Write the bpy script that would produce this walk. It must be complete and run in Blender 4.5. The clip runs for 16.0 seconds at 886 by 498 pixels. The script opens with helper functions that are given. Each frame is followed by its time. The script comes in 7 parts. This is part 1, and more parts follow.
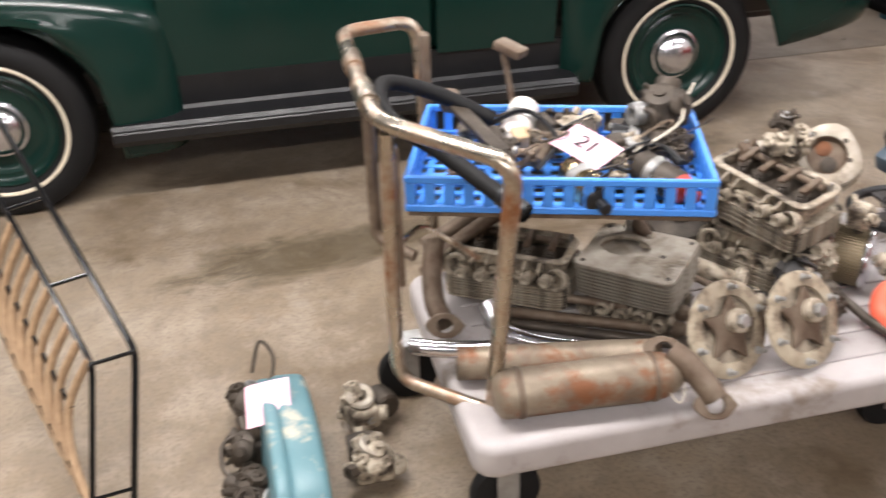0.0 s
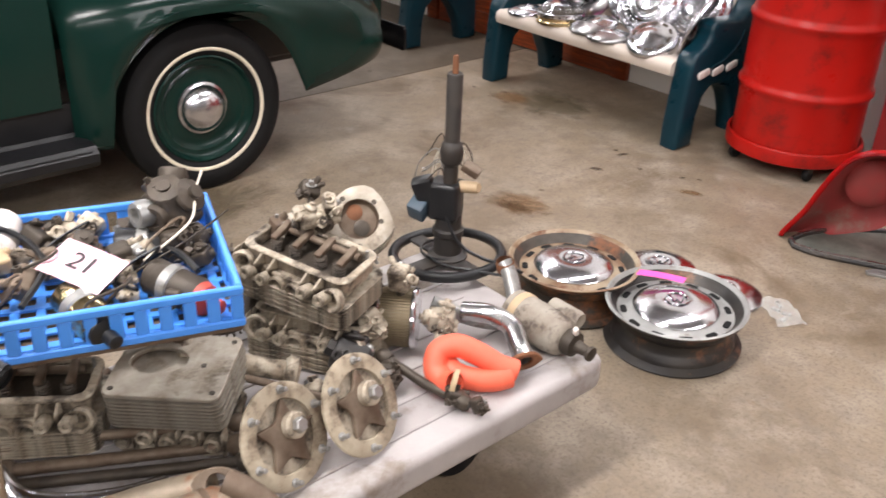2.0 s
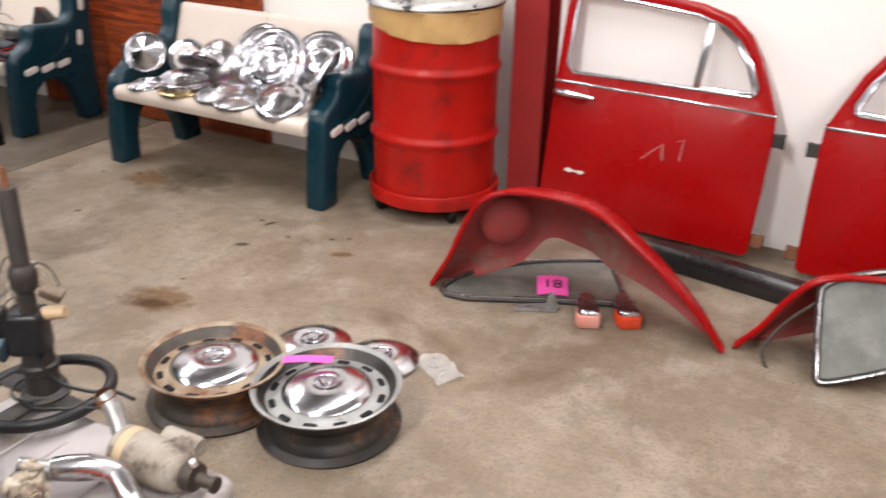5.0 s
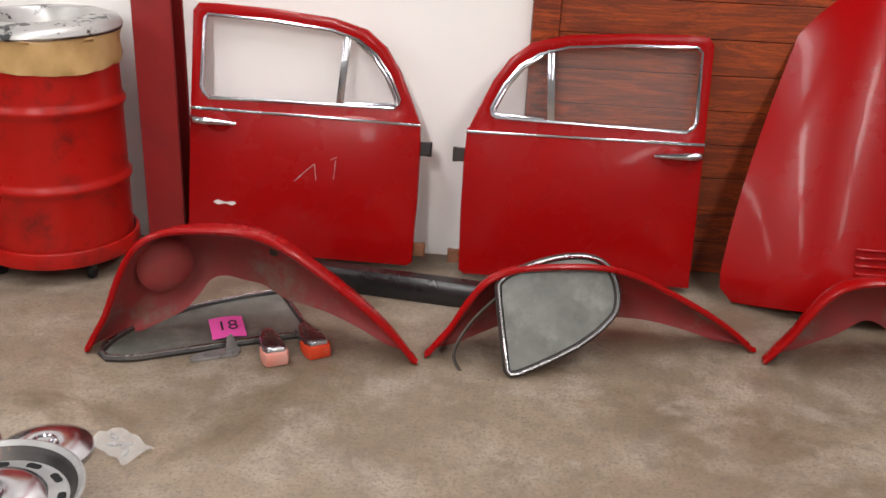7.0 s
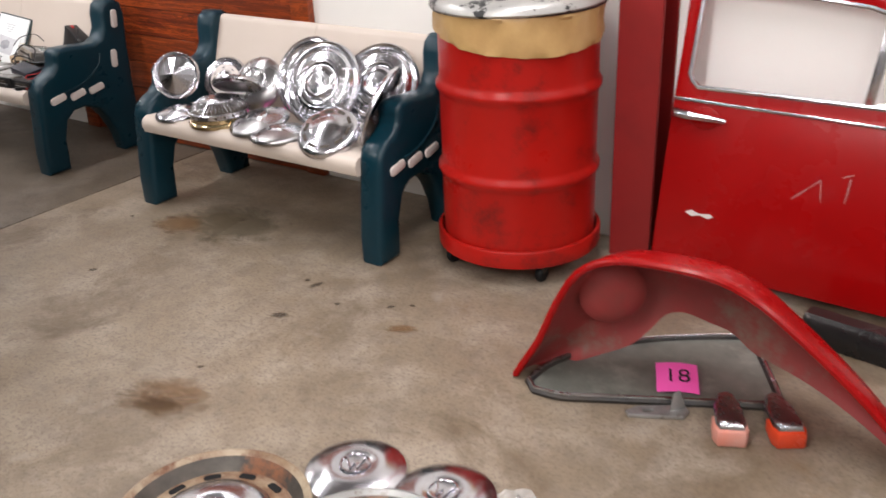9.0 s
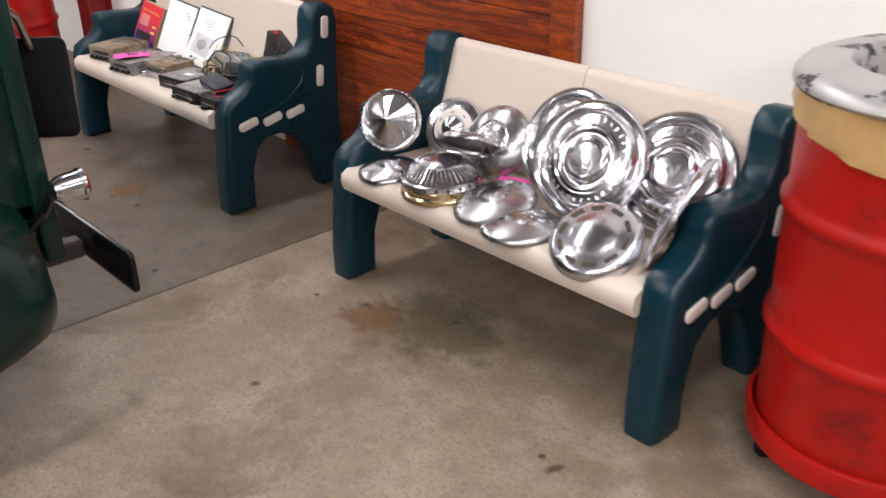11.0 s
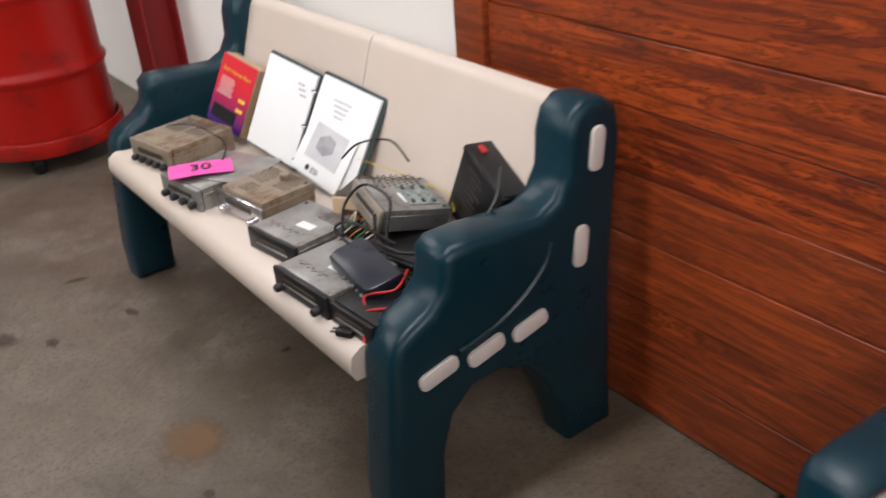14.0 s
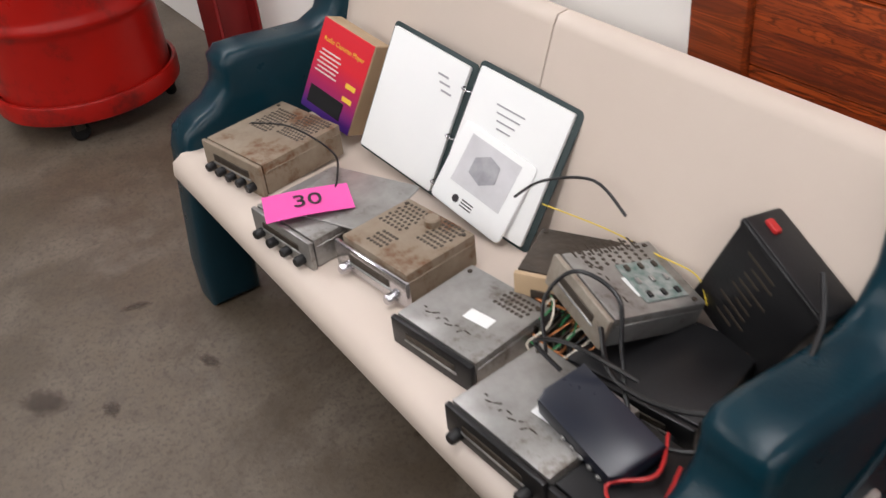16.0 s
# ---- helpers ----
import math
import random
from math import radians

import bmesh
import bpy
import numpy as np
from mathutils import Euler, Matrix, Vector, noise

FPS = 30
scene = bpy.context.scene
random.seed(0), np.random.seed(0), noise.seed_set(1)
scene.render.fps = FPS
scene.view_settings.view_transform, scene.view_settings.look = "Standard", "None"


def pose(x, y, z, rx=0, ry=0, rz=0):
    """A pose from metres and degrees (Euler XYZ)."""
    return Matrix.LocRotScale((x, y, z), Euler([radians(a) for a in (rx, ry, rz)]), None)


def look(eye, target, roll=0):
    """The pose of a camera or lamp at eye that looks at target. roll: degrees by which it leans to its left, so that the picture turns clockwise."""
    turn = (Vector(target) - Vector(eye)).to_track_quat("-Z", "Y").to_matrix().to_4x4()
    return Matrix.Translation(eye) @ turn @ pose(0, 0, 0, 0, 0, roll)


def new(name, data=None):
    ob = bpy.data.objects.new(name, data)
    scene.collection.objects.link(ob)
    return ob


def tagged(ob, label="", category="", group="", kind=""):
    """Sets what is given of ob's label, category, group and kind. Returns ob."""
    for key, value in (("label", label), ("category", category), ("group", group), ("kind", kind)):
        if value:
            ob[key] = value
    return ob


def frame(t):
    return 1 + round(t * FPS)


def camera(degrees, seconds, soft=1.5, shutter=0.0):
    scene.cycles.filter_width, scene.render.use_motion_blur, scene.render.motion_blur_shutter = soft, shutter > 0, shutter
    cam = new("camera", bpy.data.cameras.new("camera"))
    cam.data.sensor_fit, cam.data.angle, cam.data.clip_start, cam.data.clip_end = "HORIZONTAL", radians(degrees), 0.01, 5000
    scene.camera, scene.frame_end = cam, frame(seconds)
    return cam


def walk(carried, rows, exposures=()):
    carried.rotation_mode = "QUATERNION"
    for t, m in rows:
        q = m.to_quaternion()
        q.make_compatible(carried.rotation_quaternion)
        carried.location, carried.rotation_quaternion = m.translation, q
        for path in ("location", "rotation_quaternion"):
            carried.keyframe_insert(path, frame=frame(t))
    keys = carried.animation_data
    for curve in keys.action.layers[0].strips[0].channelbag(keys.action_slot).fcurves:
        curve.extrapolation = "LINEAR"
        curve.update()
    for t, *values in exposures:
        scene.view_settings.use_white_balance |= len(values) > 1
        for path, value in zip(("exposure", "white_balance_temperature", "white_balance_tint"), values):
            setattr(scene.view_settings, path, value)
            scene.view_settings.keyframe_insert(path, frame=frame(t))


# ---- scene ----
cam = camera(51.9, 16.0, shutter=0.4)
PATH = [
    (0, (2.515, -4.409, 1.533), (0.817, -4.039, 0.543), -2.0),
    (0.5, (2.491, -4.298, 1.541), (0.867, -3.695, 0.541), -2.1),
    (1, (2.449, -4.247, 1.548), (0.918, -3.423, 0.559), -0.9),
    (1.5, (2.38, -4.218, 1.569), (0.961, -3.196, 0.596), 1.1),
    (2, (2.314, -4.178, 1.562), (0.991, -3.012, 0.618), 2.2),
    (2.5, (2.278, -4.135, 1.563), (1.027, -2.885, 0.63), 2.6),
    (3, (2.271, -4.071, 1.563), (1.045, -2.799, 0.626), 1.7),
    (3.5, (2.278, -4.017, 1.58), (1.065, -2.734, 0.64), 0.8),
    (4, (2.267, -3.962, 1.568), (1.093, -2.623, 0.657), 0.9),
    (4.5, (2.316, -3.898, 1.575), (1.259, -2.437, 0.709), 1.0),
    (5, (2.335, -3.837, 1.579), (1.466, -2.242, 0.742), 1.1),
    (5.2, (2.332, -3.826, 1.585), (1.558, -2.178, 0.758), 1.2),
    (7.3, (2.084, -3.684, 1.483), (2.015, -1.832, 0.731), 2.7),
    (7.5, (2.079, -3.657, 1.49), (1.867, -1.824, 0.719), 1.5),
    (8, (2.052, -3.53, 1.507), (1.429, -1.815, 0.687), -1.3),
    (8.5, (2.055, -3.282, 1.486), (1.125, -1.726, 0.641), -3.2),
    (9, (1.951, -3.092, 1.462), (0.909, -1.608, 0.619), -2.4),
    (9.5, (1.74, -2.932, 1.533), (0.618, -1.495, 0.71), -0.8),
    (9.7, (1.668, -2.847, 1.554), (0.498, -1.449, 0.732), -0.4),
    (12, (0.343, -1.994, 1.369), (-1.023, -0.857, 0.452), -2.8),
    (12.5, (-0.054, -1.828, 1.357), (-1.4, -0.678, 0.427), -3.3),
    (13, (-0.364, -1.691, 1.338), (-1.691, -0.513, 0.415), -3.0),
    (13.5, (-0.635, -1.543, 1.351), (-1.982, -0.375, 0.444), -3.0),
    (14, (-0.877, -1.37, 1.315), (-2.317, -0.366, 0.357), -4.5),
    (14.5, (-1.093, -1.341, 1.295), (-2.488, -0.435, 0.185), -4.6),
    (15, (-1.293, -1.294, 1.309), (-2.673, -0.398, 0.172), -4.9),
    (15.5, (-1.458, -1.228, 1.299), (-2.85, -0.355, 0.159), -5.2),
    (16, (-1.631, -1.168, 1.302), (-3.016, -0.324, 0.132), -6.2),
]
EXPOSURES = [(0, 0.74), (1, 0.72), (2, 0.74), (3.5, 0.76), (5, 0.75), (7.3, 0.38), (8.5, 0.44), (9.5, 0.54), (12, 0.44), (13, 0.46), (14, 0.40), (15, 0.50), (16, 0.26)]
walk(cam, [(t, look(eye, target, roll)) for t, eye, target, roll in PATH], EXPOSURES)


# ---- world and lamps ----
world = bpy.data.worlds.new("world")
world.use_nodes = True
scene.world = world
world.node_tree.nodes["Background"].inputs[0].default_value = (0.9, 0.95, 1.0, 1)
world.node_tree.nodes["Background"].inputs[1].default_value = 0.02
CEIL = 3.1
LAMP_WATTS = 46.0
FIXTURES = [(x, y) for y in (-1.35, -4.6, -7.6) for x in (-5.2, -2.2, 0.9, 4.0)]
for fx, fy in FIXTURES:
    lamp = bpy.data.lights.new("tube_light", "AREA")
    lamp.shape, lamp.size, lamp.size_y = "RECTANGLE", 0.26, 2.3
    near_wall = fy > -2
    lamp.energy = LAMP_WATTS * (0.95 if near_wall else 1.42 if fy > -6 else 0.9) * (0.9 if fx < -4 else 0.8 if fx < 0 else 0.84 if near_wall else 0.95) * (1.4 if -6 < fy < -3 and 0 < fx < 2 else 1.0)
    lamp.color = (0.99, 0.965, 1.0) if near_wall else (1.0, 0.955, 0.95)
    new("tube_light", lamp).matrix_world = pose(fx, fy, CEIL - 0.15)


# ---- materials ----
def nodes_of(name):
    m = bpy.data.materials.new(name)
    m.use_nodes = True
    nt = m.node_tree
    return m, nt, nt.nodes["Principled BSDF"]


def noise_tex(nt, scale, detail=6.0, rough=0.6, stretch=None, dist=0.0, coord="Object"):
    tc = nt.nodes.new("ShaderNodeTexCoord")
    tex = nt.nodes.new("ShaderNodeTexNoise")
    tex.inputs["Scale"].default_value, tex.inputs["Detail"].default_value = scale, detail
    tex.inputs["Roughness"].default_value, tex.inputs["Distortion"].default_value = rough, dist
    src = tc.outputs[coord]
    if stretch:
        mp = nt.nodes.new("ShaderNodeMapping")
        mp.inputs["Scale"].default_value = stretch
        nt.links.new(src, mp.inputs[0])
        src = mp.outputs[0]
    nt.links.new(src, tex.inputs["Vector"])
    return tex.outputs["Fac"]


def ramp(nt, fac, lo, hi, a=0.0, b=1.0):
    r = nt.nodes.new("ShaderNodeMapRange")
    r.inputs[1].default_value, r.inputs[2].default_value = lo, hi
    r.inputs[3].default_value, r.inputs[4].default_value = a, b
    nt.links.new(fac, r.inputs[0])
    return r.outputs[0]


def mixed(nt, fac, a, b):
    n = nt.nodes.new("ShaderNodeMix")
    n.data_type = "RGBA"
    nt.links.new(fac, n.inputs[0])
    for sock, v in ((n.inputs[6], a), (n.inputs[7], b)):
        if isinstance(v, tuple):
            sock.default_value = (*v, 1)
        else:
            nt.links.new(v, sock)
    return n.outputs[2]


def surf(name, a, b=None, scale=8.0, rough=(0.4, 0.6), metal=0.0, bump=0.0, bscale=60.0, wear=None, wear_at=(0.58, 0.68), wscale=5.0,
         wear_metal=None, stretch=None, coat=0.0, spec=0.5):
    """A grained surface: two colours, a patchy roughness, fine relief and, if given, a third colour of wear in patches."""
    m, nt, bs = nodes_of(name)
    b = b or tuple(c * 0.8 for c in a)
    big = noise_tex(nt, scale, stretch=stretch)
    fine = noise_tex(nt, bscale, 4.0)
    col = mixed(nt, ramp(nt, big, 0.3, 0.7), a, b)
    bs.inputs["Metallic"].default_value = metal
    if wear:
        w = ramp(nt, noise_tex(nt, wscale, 9.0, 0.7), *wear_at)
        col = mixed(nt, w, col, wear)
        if wear_metal is not None:
            nt.links.new(ramp(nt, w, 0, 1, metal, wear_metal), bs.inputs["Metallic"])
    nt.links.new(col, bs.inputs["Base Color"])
    nt.links.new(ramp(nt, big, 0.3, 0.7, *rough), bs.inputs["Roughness"])
    bs.inputs["Specular IOR Level"].default_value = spec
    if coat:
        bs.inputs["Coat Weight"].default_value, bs.inputs["Coat Roughness"].default_value = coat, 0.06
    if bump:
        bn = nt.nodes.new("ShaderNodeBump")
        bn.inputs["Strength"].default_value, bn.inputs["Distance"].default_value = bump, 0.004
        nt.links.new(fine, bn.inputs["Height"])
        nt.links.new(bn.outputs[0], bs.inputs["Normal"])
    return m


def concrete(name="concrete", dark=1.0):
    m, nt, bs = nodes_of(name)

    def shade(nt, fac, a, b):
        return mixed(nt, fac, *(tuple(c * dark * k for c, k in zip(v, (1.04, 1.0, 0.97))) if isinstance(v, tuple) else v for v in (a, b)))
    big = noise_tex(nt, 0.9, 7.0, 0.6)
    mid = noise_tex(nt, 4.0, 8.0, 0.65)
    fine = noise_tex(nt, 85.0, 6.0, 0.75)
    col = shade(nt, ramp(nt, big, 0.35, 0.65), (0.275, 0.225, 0.165), (0.150, 0.116, 0.078))
    col = shade(nt, ramp(nt, mid, 0.46, 0.62, 0.0, 0.55), col, (0.35, 0.305, 0.25))
    col = shade(nt, ramp(nt, noise_tex(nt, 14.0, 8.0, 0.7), 0.46, 0.66, 0.0, 0.55), col, (0.145, 0.118, 0.094))
    col = shade(nt, ramp(nt, fine, 0.50, 0.62, 0.0, 0.6), col, (0.10, 0.078, 0.055))
    col = shade(nt, ramp(nt, noise_tex(nt, 1.7, 9.0, 0.7, dist=0.6), 0.54, 0.66, 0.0, 0.8), col, (0.105, 0.075, 0.043))
    col = shade(nt, ramp(nt, noise_tex(nt, 2.3, 9.0, 0.75, stretch=(1, 1.3, 1)), 0.62, 0.70, 0.0, 0.5), col, (0.15, 0.085, 0.035))
    col = shade(nt, ramp(nt, noise_tex(nt, 19.0, 7.0, 0.72, dist=1.5), 0.70, 0.74, 0.0, 0.75), col, (0.045, 0.036, 0.028))
    col = shade(nt, ramp(nt, noise_tex(nt, 3.1, 9.0, 0.7), 0.60, 0.72, 0.0, 0.6), col, (0.36, 0.325, 0.285))
    nt.links.new(col, bs.inputs["Base Color"])
    nt.links.new(ramp(nt, mid, 0.3, 0.7, 0.38, 0.62), bs.inputs["Roughness"])
    bn = nt.nodes.new("ShaderNodeBump")
    bn.inputs["Strength"].default_value, bn.inputs["Distance"].default_value = 0.25, 0.004
    nt.links.new(fine, bn.inputs["Height"])
    nt.links.new(bn.outputs[0], bs.inputs["Normal"])
    return m


def stain_mat(name, colour, strength=0.8):
    """A thin ragged stain that fades to nothing at its edge."""
    m, nt, bs = nodes_of(name)
    n1 = noise_tex(nt, 4.0, 9.0, 0.78, dist=0.8, coord="Generated")
    tc = nt.nodes.new("ShaderNodeTexCoord")
    gr = nt.nodes.new("ShaderNodeVectorMath")
    gr.operation = "DISTANCE"
    nt.links.new(tc.outputs["Generated"], gr.inputs[0])
    gr.inputs[1].default_value = (0.5, 0.5, 0.5)
    fall = ramp(nt, gr.outputs["Value"], 0.1, 0.5, 0.35, -0.35)
    add = nt.nodes.new("ShaderNodeMath")
    nt.links.new(n1, add.inputs[0])
    nt.links.new(fall, add.inputs[1])
    nt.links.new(ramp(nt, add.outputs[0], 0.50, 0.74, 0.0, strength), bs.inputs["Alpha"])
    bs.inputs["Base Color"].default_value = (*colour, 1)
    bs.inputs["Roughness"].default_value = 0.55
    return m


def stained_wood():
    m, nt, bs = nodes_of("stained_wood")
    oi = nt.nodes.new("ShaderNodeObjectInfo")
    tc = nt.nodes.new("ShaderNodeTexCoord")
    off = nt.nodes.new("ShaderNodeVectorMath")
    off.operation = "MULTIPLY_ADD"
    nt.links.new(oi.outputs["Random"], off.inputs[0])
    off.inputs[1].default_value = (37.0, 11.0, 23.0)
    nt.links.new(tc.outputs["Object"], off.inputs[2])

    def grained(scale, detail, rough, stretch, dist):
        mp = nt.nodes.new("ShaderNodeMapping")
        mp.inputs["Scale"].default_value = stretch
        nt.links.new(off.outputs[0], mp.inputs[0])
        tex = nt.nodes.new("ShaderNodeTexNoise")
        for key, v in (("Scale", scale), ("Detail", detail), ("Roughness", rough), ("Distortion", dist)):
            tex.inputs[key].default_value = v
        nt.links.new(mp.outputs[0], tex.inputs["Vector"])
        return tex.outputs["Fac"]
    grain = grained(2.0, 7.0, 0.6, (0.9, 5, 9), 2.2)
    fine = grained(6.0, 5.0, 0.65, (0.5, 8, 30), 0.8)
    ringed = nt.nodes.new("ShaderNodeMath")
    ringed.operation = "PINGPONG"
    ringed.inputs[1].default_value = 0.05
    nt.links.new(grain, ringed.inputs[0])
    col = mixed(nt, ramp(nt, grain, 0.40, 0.60), (0.42, 0.072, 0.014), (0.15, 0.021, 0.0055))
    col = mixed(nt, ramp(nt, fine, 0.48, 0.64, 0.0, 0.75), col, (0.055, 0.009, 0.004))
    col = mixed(nt, ramp(nt, ringed.outputs[0], 0.026, 0.048, 0.0, 0.75), col, (0.035, 0.007, 0.004))
    col = mixed(nt, ramp(nt, oi.outputs["Random"], 0, 1, 0.0, 0.30), col, (0.34, 0.075, 0.020))
    nt.links.new(col, bs.inputs["Base Color"])
    nt.links.new(ramp(nt, grain, 0.3, 0.7, 0.30, 0.48), bs.inputs["Roughness"])
    bn = nt.nodes.new("ShaderNodeBump")
    bn.inputs["Strength"].default_value, bn.inputs["Distance"].default_value = 0.3, 0.003
    nt.links.new(grain, bn.inputs["Height"])
    nt.links.new(bn.outputs[0], bs.inputs["Normal"])
    return m


def glass(name, tint=(0.9, 0.95, 0.93), rough=0.02, alpha=0.25):
    m, nt, bs = nodes_of(name)
    bs.inputs["Base Color"].default_value = (*tint, 1)
    bs.inputs["Roughness"].default_value = rough
    bs.inputs["Alpha"].default_value = alpha
    return m


CONCRETE = concrete()
CONCRETE_DARK = concrete("older_concrete", 0.49)
WOOD = stained_wood()
WALL = surf("wall_paint", (0.92, 0.90, 0.86), (0.88, 0.86, 0.82), 1.5, (0.5, 0.7), bump=0.08, bscale=90, wear=(0.55, 0.5, 0.42), wear_at=(0.66, 0.8), wscale=1.2)
# ceiling grey lowered to cut bounced fill light; the fixture housings share it
CEILING = surf("ceiling_paint", (0.24, 0.235, 0.23), scale=2)
# unseen walls: grey kept dark so less bounced light fills the shadows
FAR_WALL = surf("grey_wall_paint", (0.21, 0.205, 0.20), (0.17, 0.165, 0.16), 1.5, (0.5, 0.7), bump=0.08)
RED_PAINT = surf("red_drum_paint", (0.41, 0.009, 0.006), (0.32, 0.008, 0.005), 3, (0.24, 0.42), bump=0.1, bscale=30, wear=(0.10, 0.010, 0.008), wear_at=(0.52, 0.72), wscale=6, spec=0.25)
RED_CAR = surf("red_car_paint", (0.32, 0.0025, 0.003), (0.26, 0.0025, 0.003), 2, (0.20, 0.34), coat=0.08, spec=0.18, wear=(0.40, 0.05, 0.04), wear_at=(0.74, 0.82), wscale=4, bump=0.03)
RED_DIRTY = surf("red_dusty_underside", (0.34, 0.020, 0.022), (0.20, 0.05, 0.042), 5, (0.55, 0.8), bump=0.3, bscale=50, wear=(0.20, 0.16, 0.12), wear_at=(0.55, 0.72), wscale=4)
RED_POST = surf("red_post_paint", (0.26, 0.010, 0.010), (0.21, 0.009, 0.009), 4, (0.45, 0.6), bump=0.05)
GREEN_PLASTIC = surf("green_plastic", (0.002, 0.022, 0.034), (0.003, 0.028, 0.042), 5, (0.24, 0.36), bump=0.12, bscale=140, spec=0.32)
BEIGE_PLASTIC = surf("beige_plastic", (0.62, 0.535, 0.465), (0.57, 0.485, 0.415), 2, (0.35, 0.5), bump=0.05, bscale=120)
SLOT_WHITE = surf("cream_plug", (0.72, 0.66, 0.62), scale=6)
GREEN_PAINT = surf("green_truck_paint", (0.0034, 0.0175, 0.0135), (0.004, 0.020, 0.0155), 2, (0.14, 0.24), spec=0.3)
BLACK_PAINT = surf("black_gloss_paint", (0.0048, 0.0048, 0.0054), scale=3, rough=(0.14, 0.28), spec=0.35)
RUBBER = surf("tyre_rubber", (0.004, 0.004, 0.0045), (0.0065, 0.006, 0.006), 6, (0.6, 0.75), bump=0.15, spec=0.25)
WHITEWALL = surf("cream_whitewall", (0.72, 0.64, 0.50), scale=8)
CHROME = surf("chrome", (0.66, 0.66, 0.69), (0.56, 0.55, 0.58), 9, (0.15, 0.26), 1.0, bump=0.10, bscale=30)
DULL_CHROME = surf("dull_chrome", (0.52, 0.515, 0.53), (0.42, 0.41, 0.41), 7, (0.2, 0.34), 1.0, wear=(0.25, 0.14, 0.07), wear_at=(0.64, 0.76), wscale=9, wear_metal=0.2)
BRASSY = surf("yellowed_chrome", (0.62, 0.50, 0.30), scale=8, rough=(0.12, 0.25), metal=1.0)
HANDLE_TUBE = surf("worn_plated_tube", (0.50, 0.46, 0.40), (0.36, 0.28, 0.20), 7, (0.2, 0.38), 1.0, bump=0.1, wear=(0.20, 0.075, 0.025), wear_at=(0.50, 0.66), wscale=7, wear_metal=0.1)
RUST = surf("rust", (0.22, 0.085, 0.035), (0.12, 0.05, 0.025), 14, (0.7, 0.9), 0.1, bump=0.5, bscale=70)
RUSTY_STEEL = surf("rusty_steel", (0.20, 0.155, 0.115), (0.09, 0.055, 0.035), 16, (0.45, 0.7), 0.4, bump=0.35, bscale=70)
CAST_ALU = surf("dusty_cast_aluminium", (0.54, 0.48, 0.385), (0.27, 0.21, 0.15), 22, (0.5, 0.75), 0.35, bump=0.6, bscale=150, wear=(0.05, 0.036, 0.026), wear_at=(0.46, 0.61), wscale=17)
PALE_ALU = surf("pale_cast_aluminium", (0.46, 0.42, 0.36), (0.26, 0.215, 0.165), 18, (0.4, 0.6), 0.5, bump=0.4, bscale=130, wear=(0.10, 0.07, 0.045), wear_at=(0.56, 0.70), wscale=15)
OILY = surf("oily_dark_metal", (0.075, 0.058, 0.043), (0.035, 0.028, 0.022), 15, (0.4, 0.65), 0.4, bump=0.4, bscale=90)
DARK_STEEL = surf("dark_painted_steel", (0.022, 0.022, 0.024), (0.05, 0.04, 0.032), 9, (0.4, 0.6), 0.3, bump=0.2)
BLACK_PLASTIC = surf("black_plastic", (0.008, 0.008, 0.009), (0.012, 0.012, 0.013), 9, (0.3, 0.45), bump=0.08, bscale=160, spec=0.35)
GREY_DECK = surf("grey_cart_plastic", (0.42, 0.39, 0.385), (0.33, 0.30, 0.29), 5, (0.4, 0.6), bump=0.15, bscale=80, wear=(0.20, 0.16, 0.13), wear_at=(0.56, 0.7), wscale=5)
BLUE = surf("blue_crate_plastic", (0.06, 0.27, 0.78), (0.05, 0.22, 0.68), 6, (0.35, 0.5), bump=0.05)
PINK = surf("pink_card", (0.85, 0.10, 0.42), (0.82, 0.09, 0.40), 4, (0.6, 0.8))
PALE_PINK = surf("pale_pink_card", (0.80, 0.50, 0.57), (0.78, 0.47, 0.55), 4, (0.6, 0.8))
INK = surf("ink", (0.02, 0.015, 0.02), scale=4)
ORANGE = surf("orange_painted_pipe", (0.80, 0.115, 0.055), (0.78, 0.16, 0.10), 7, (0.5, 0.65), bump=0.1)
TAIL_RED = surf("orange_lens", (0.65, 0.06, 0.02), scale=8, rough=(0.15, 0.3))
FOG_LENS = surf("dusty_orange_lens", (0.62, 0.20, 0.14), (0.55, 0.3, 0.25), 12, (0.4, 0.6))
TAN_WOOD = surf("pale_bent_wood", (0.44, 0.30, 0.18), (0.30, 0.19, 0.11), 5, (0.5, 0.65), stretch=(1, 8, 8), bump=0.15)
TEAL = surf("faded_teal_paint", (0.075, 0.17, 0.20), (0.11, 0.21, 0.235), 6, (0.35, 0.5), wear=(0.42, 0.38, 0.30), wear_at=(0.56, 0.66), wscale=7)
BAG = surf("tan_bin_liner", (0.56, 0.36, 0.15), (0.46, 0.28, 0.11), 9, (0.3, 0.45), bump=0.5, bscale=22)
LID = surf("scuffed_lid", (0.48, 0.47, 0.45), (0.40, 0.39, 0.37), 6, (0.3, 0.5), 0.6, bump=0.15, wear=(0.02, 0.02, 0.02), wear_at=(0.56, 0.60), wscale=13, wear_metal=0.0)
PAPER = surf("white_paper", (0.82, 0.83, 0.82), (0.78, 0.80, 0.80), 3, (0.7, 0.9))
GREYPAPER = surf("grey_print", (0.42, 0.42, 0.44), (0.25, 0.25, 0.27), 20, (0.7, 0.9))
COVER = surf("dark_green_vinyl", (0.012, 0.03, 0.032), scale=6)
STEEL = surf("radio_steel", (0.42, 0.42, 0.41), (0.26, 0.25, 0.235), 14, (0.28, 0.5), 0.7, wear=(0.10, 0.075, 0.055), wear_at=(0.57, 0.70), wscale=16, wear_metal=0.3)
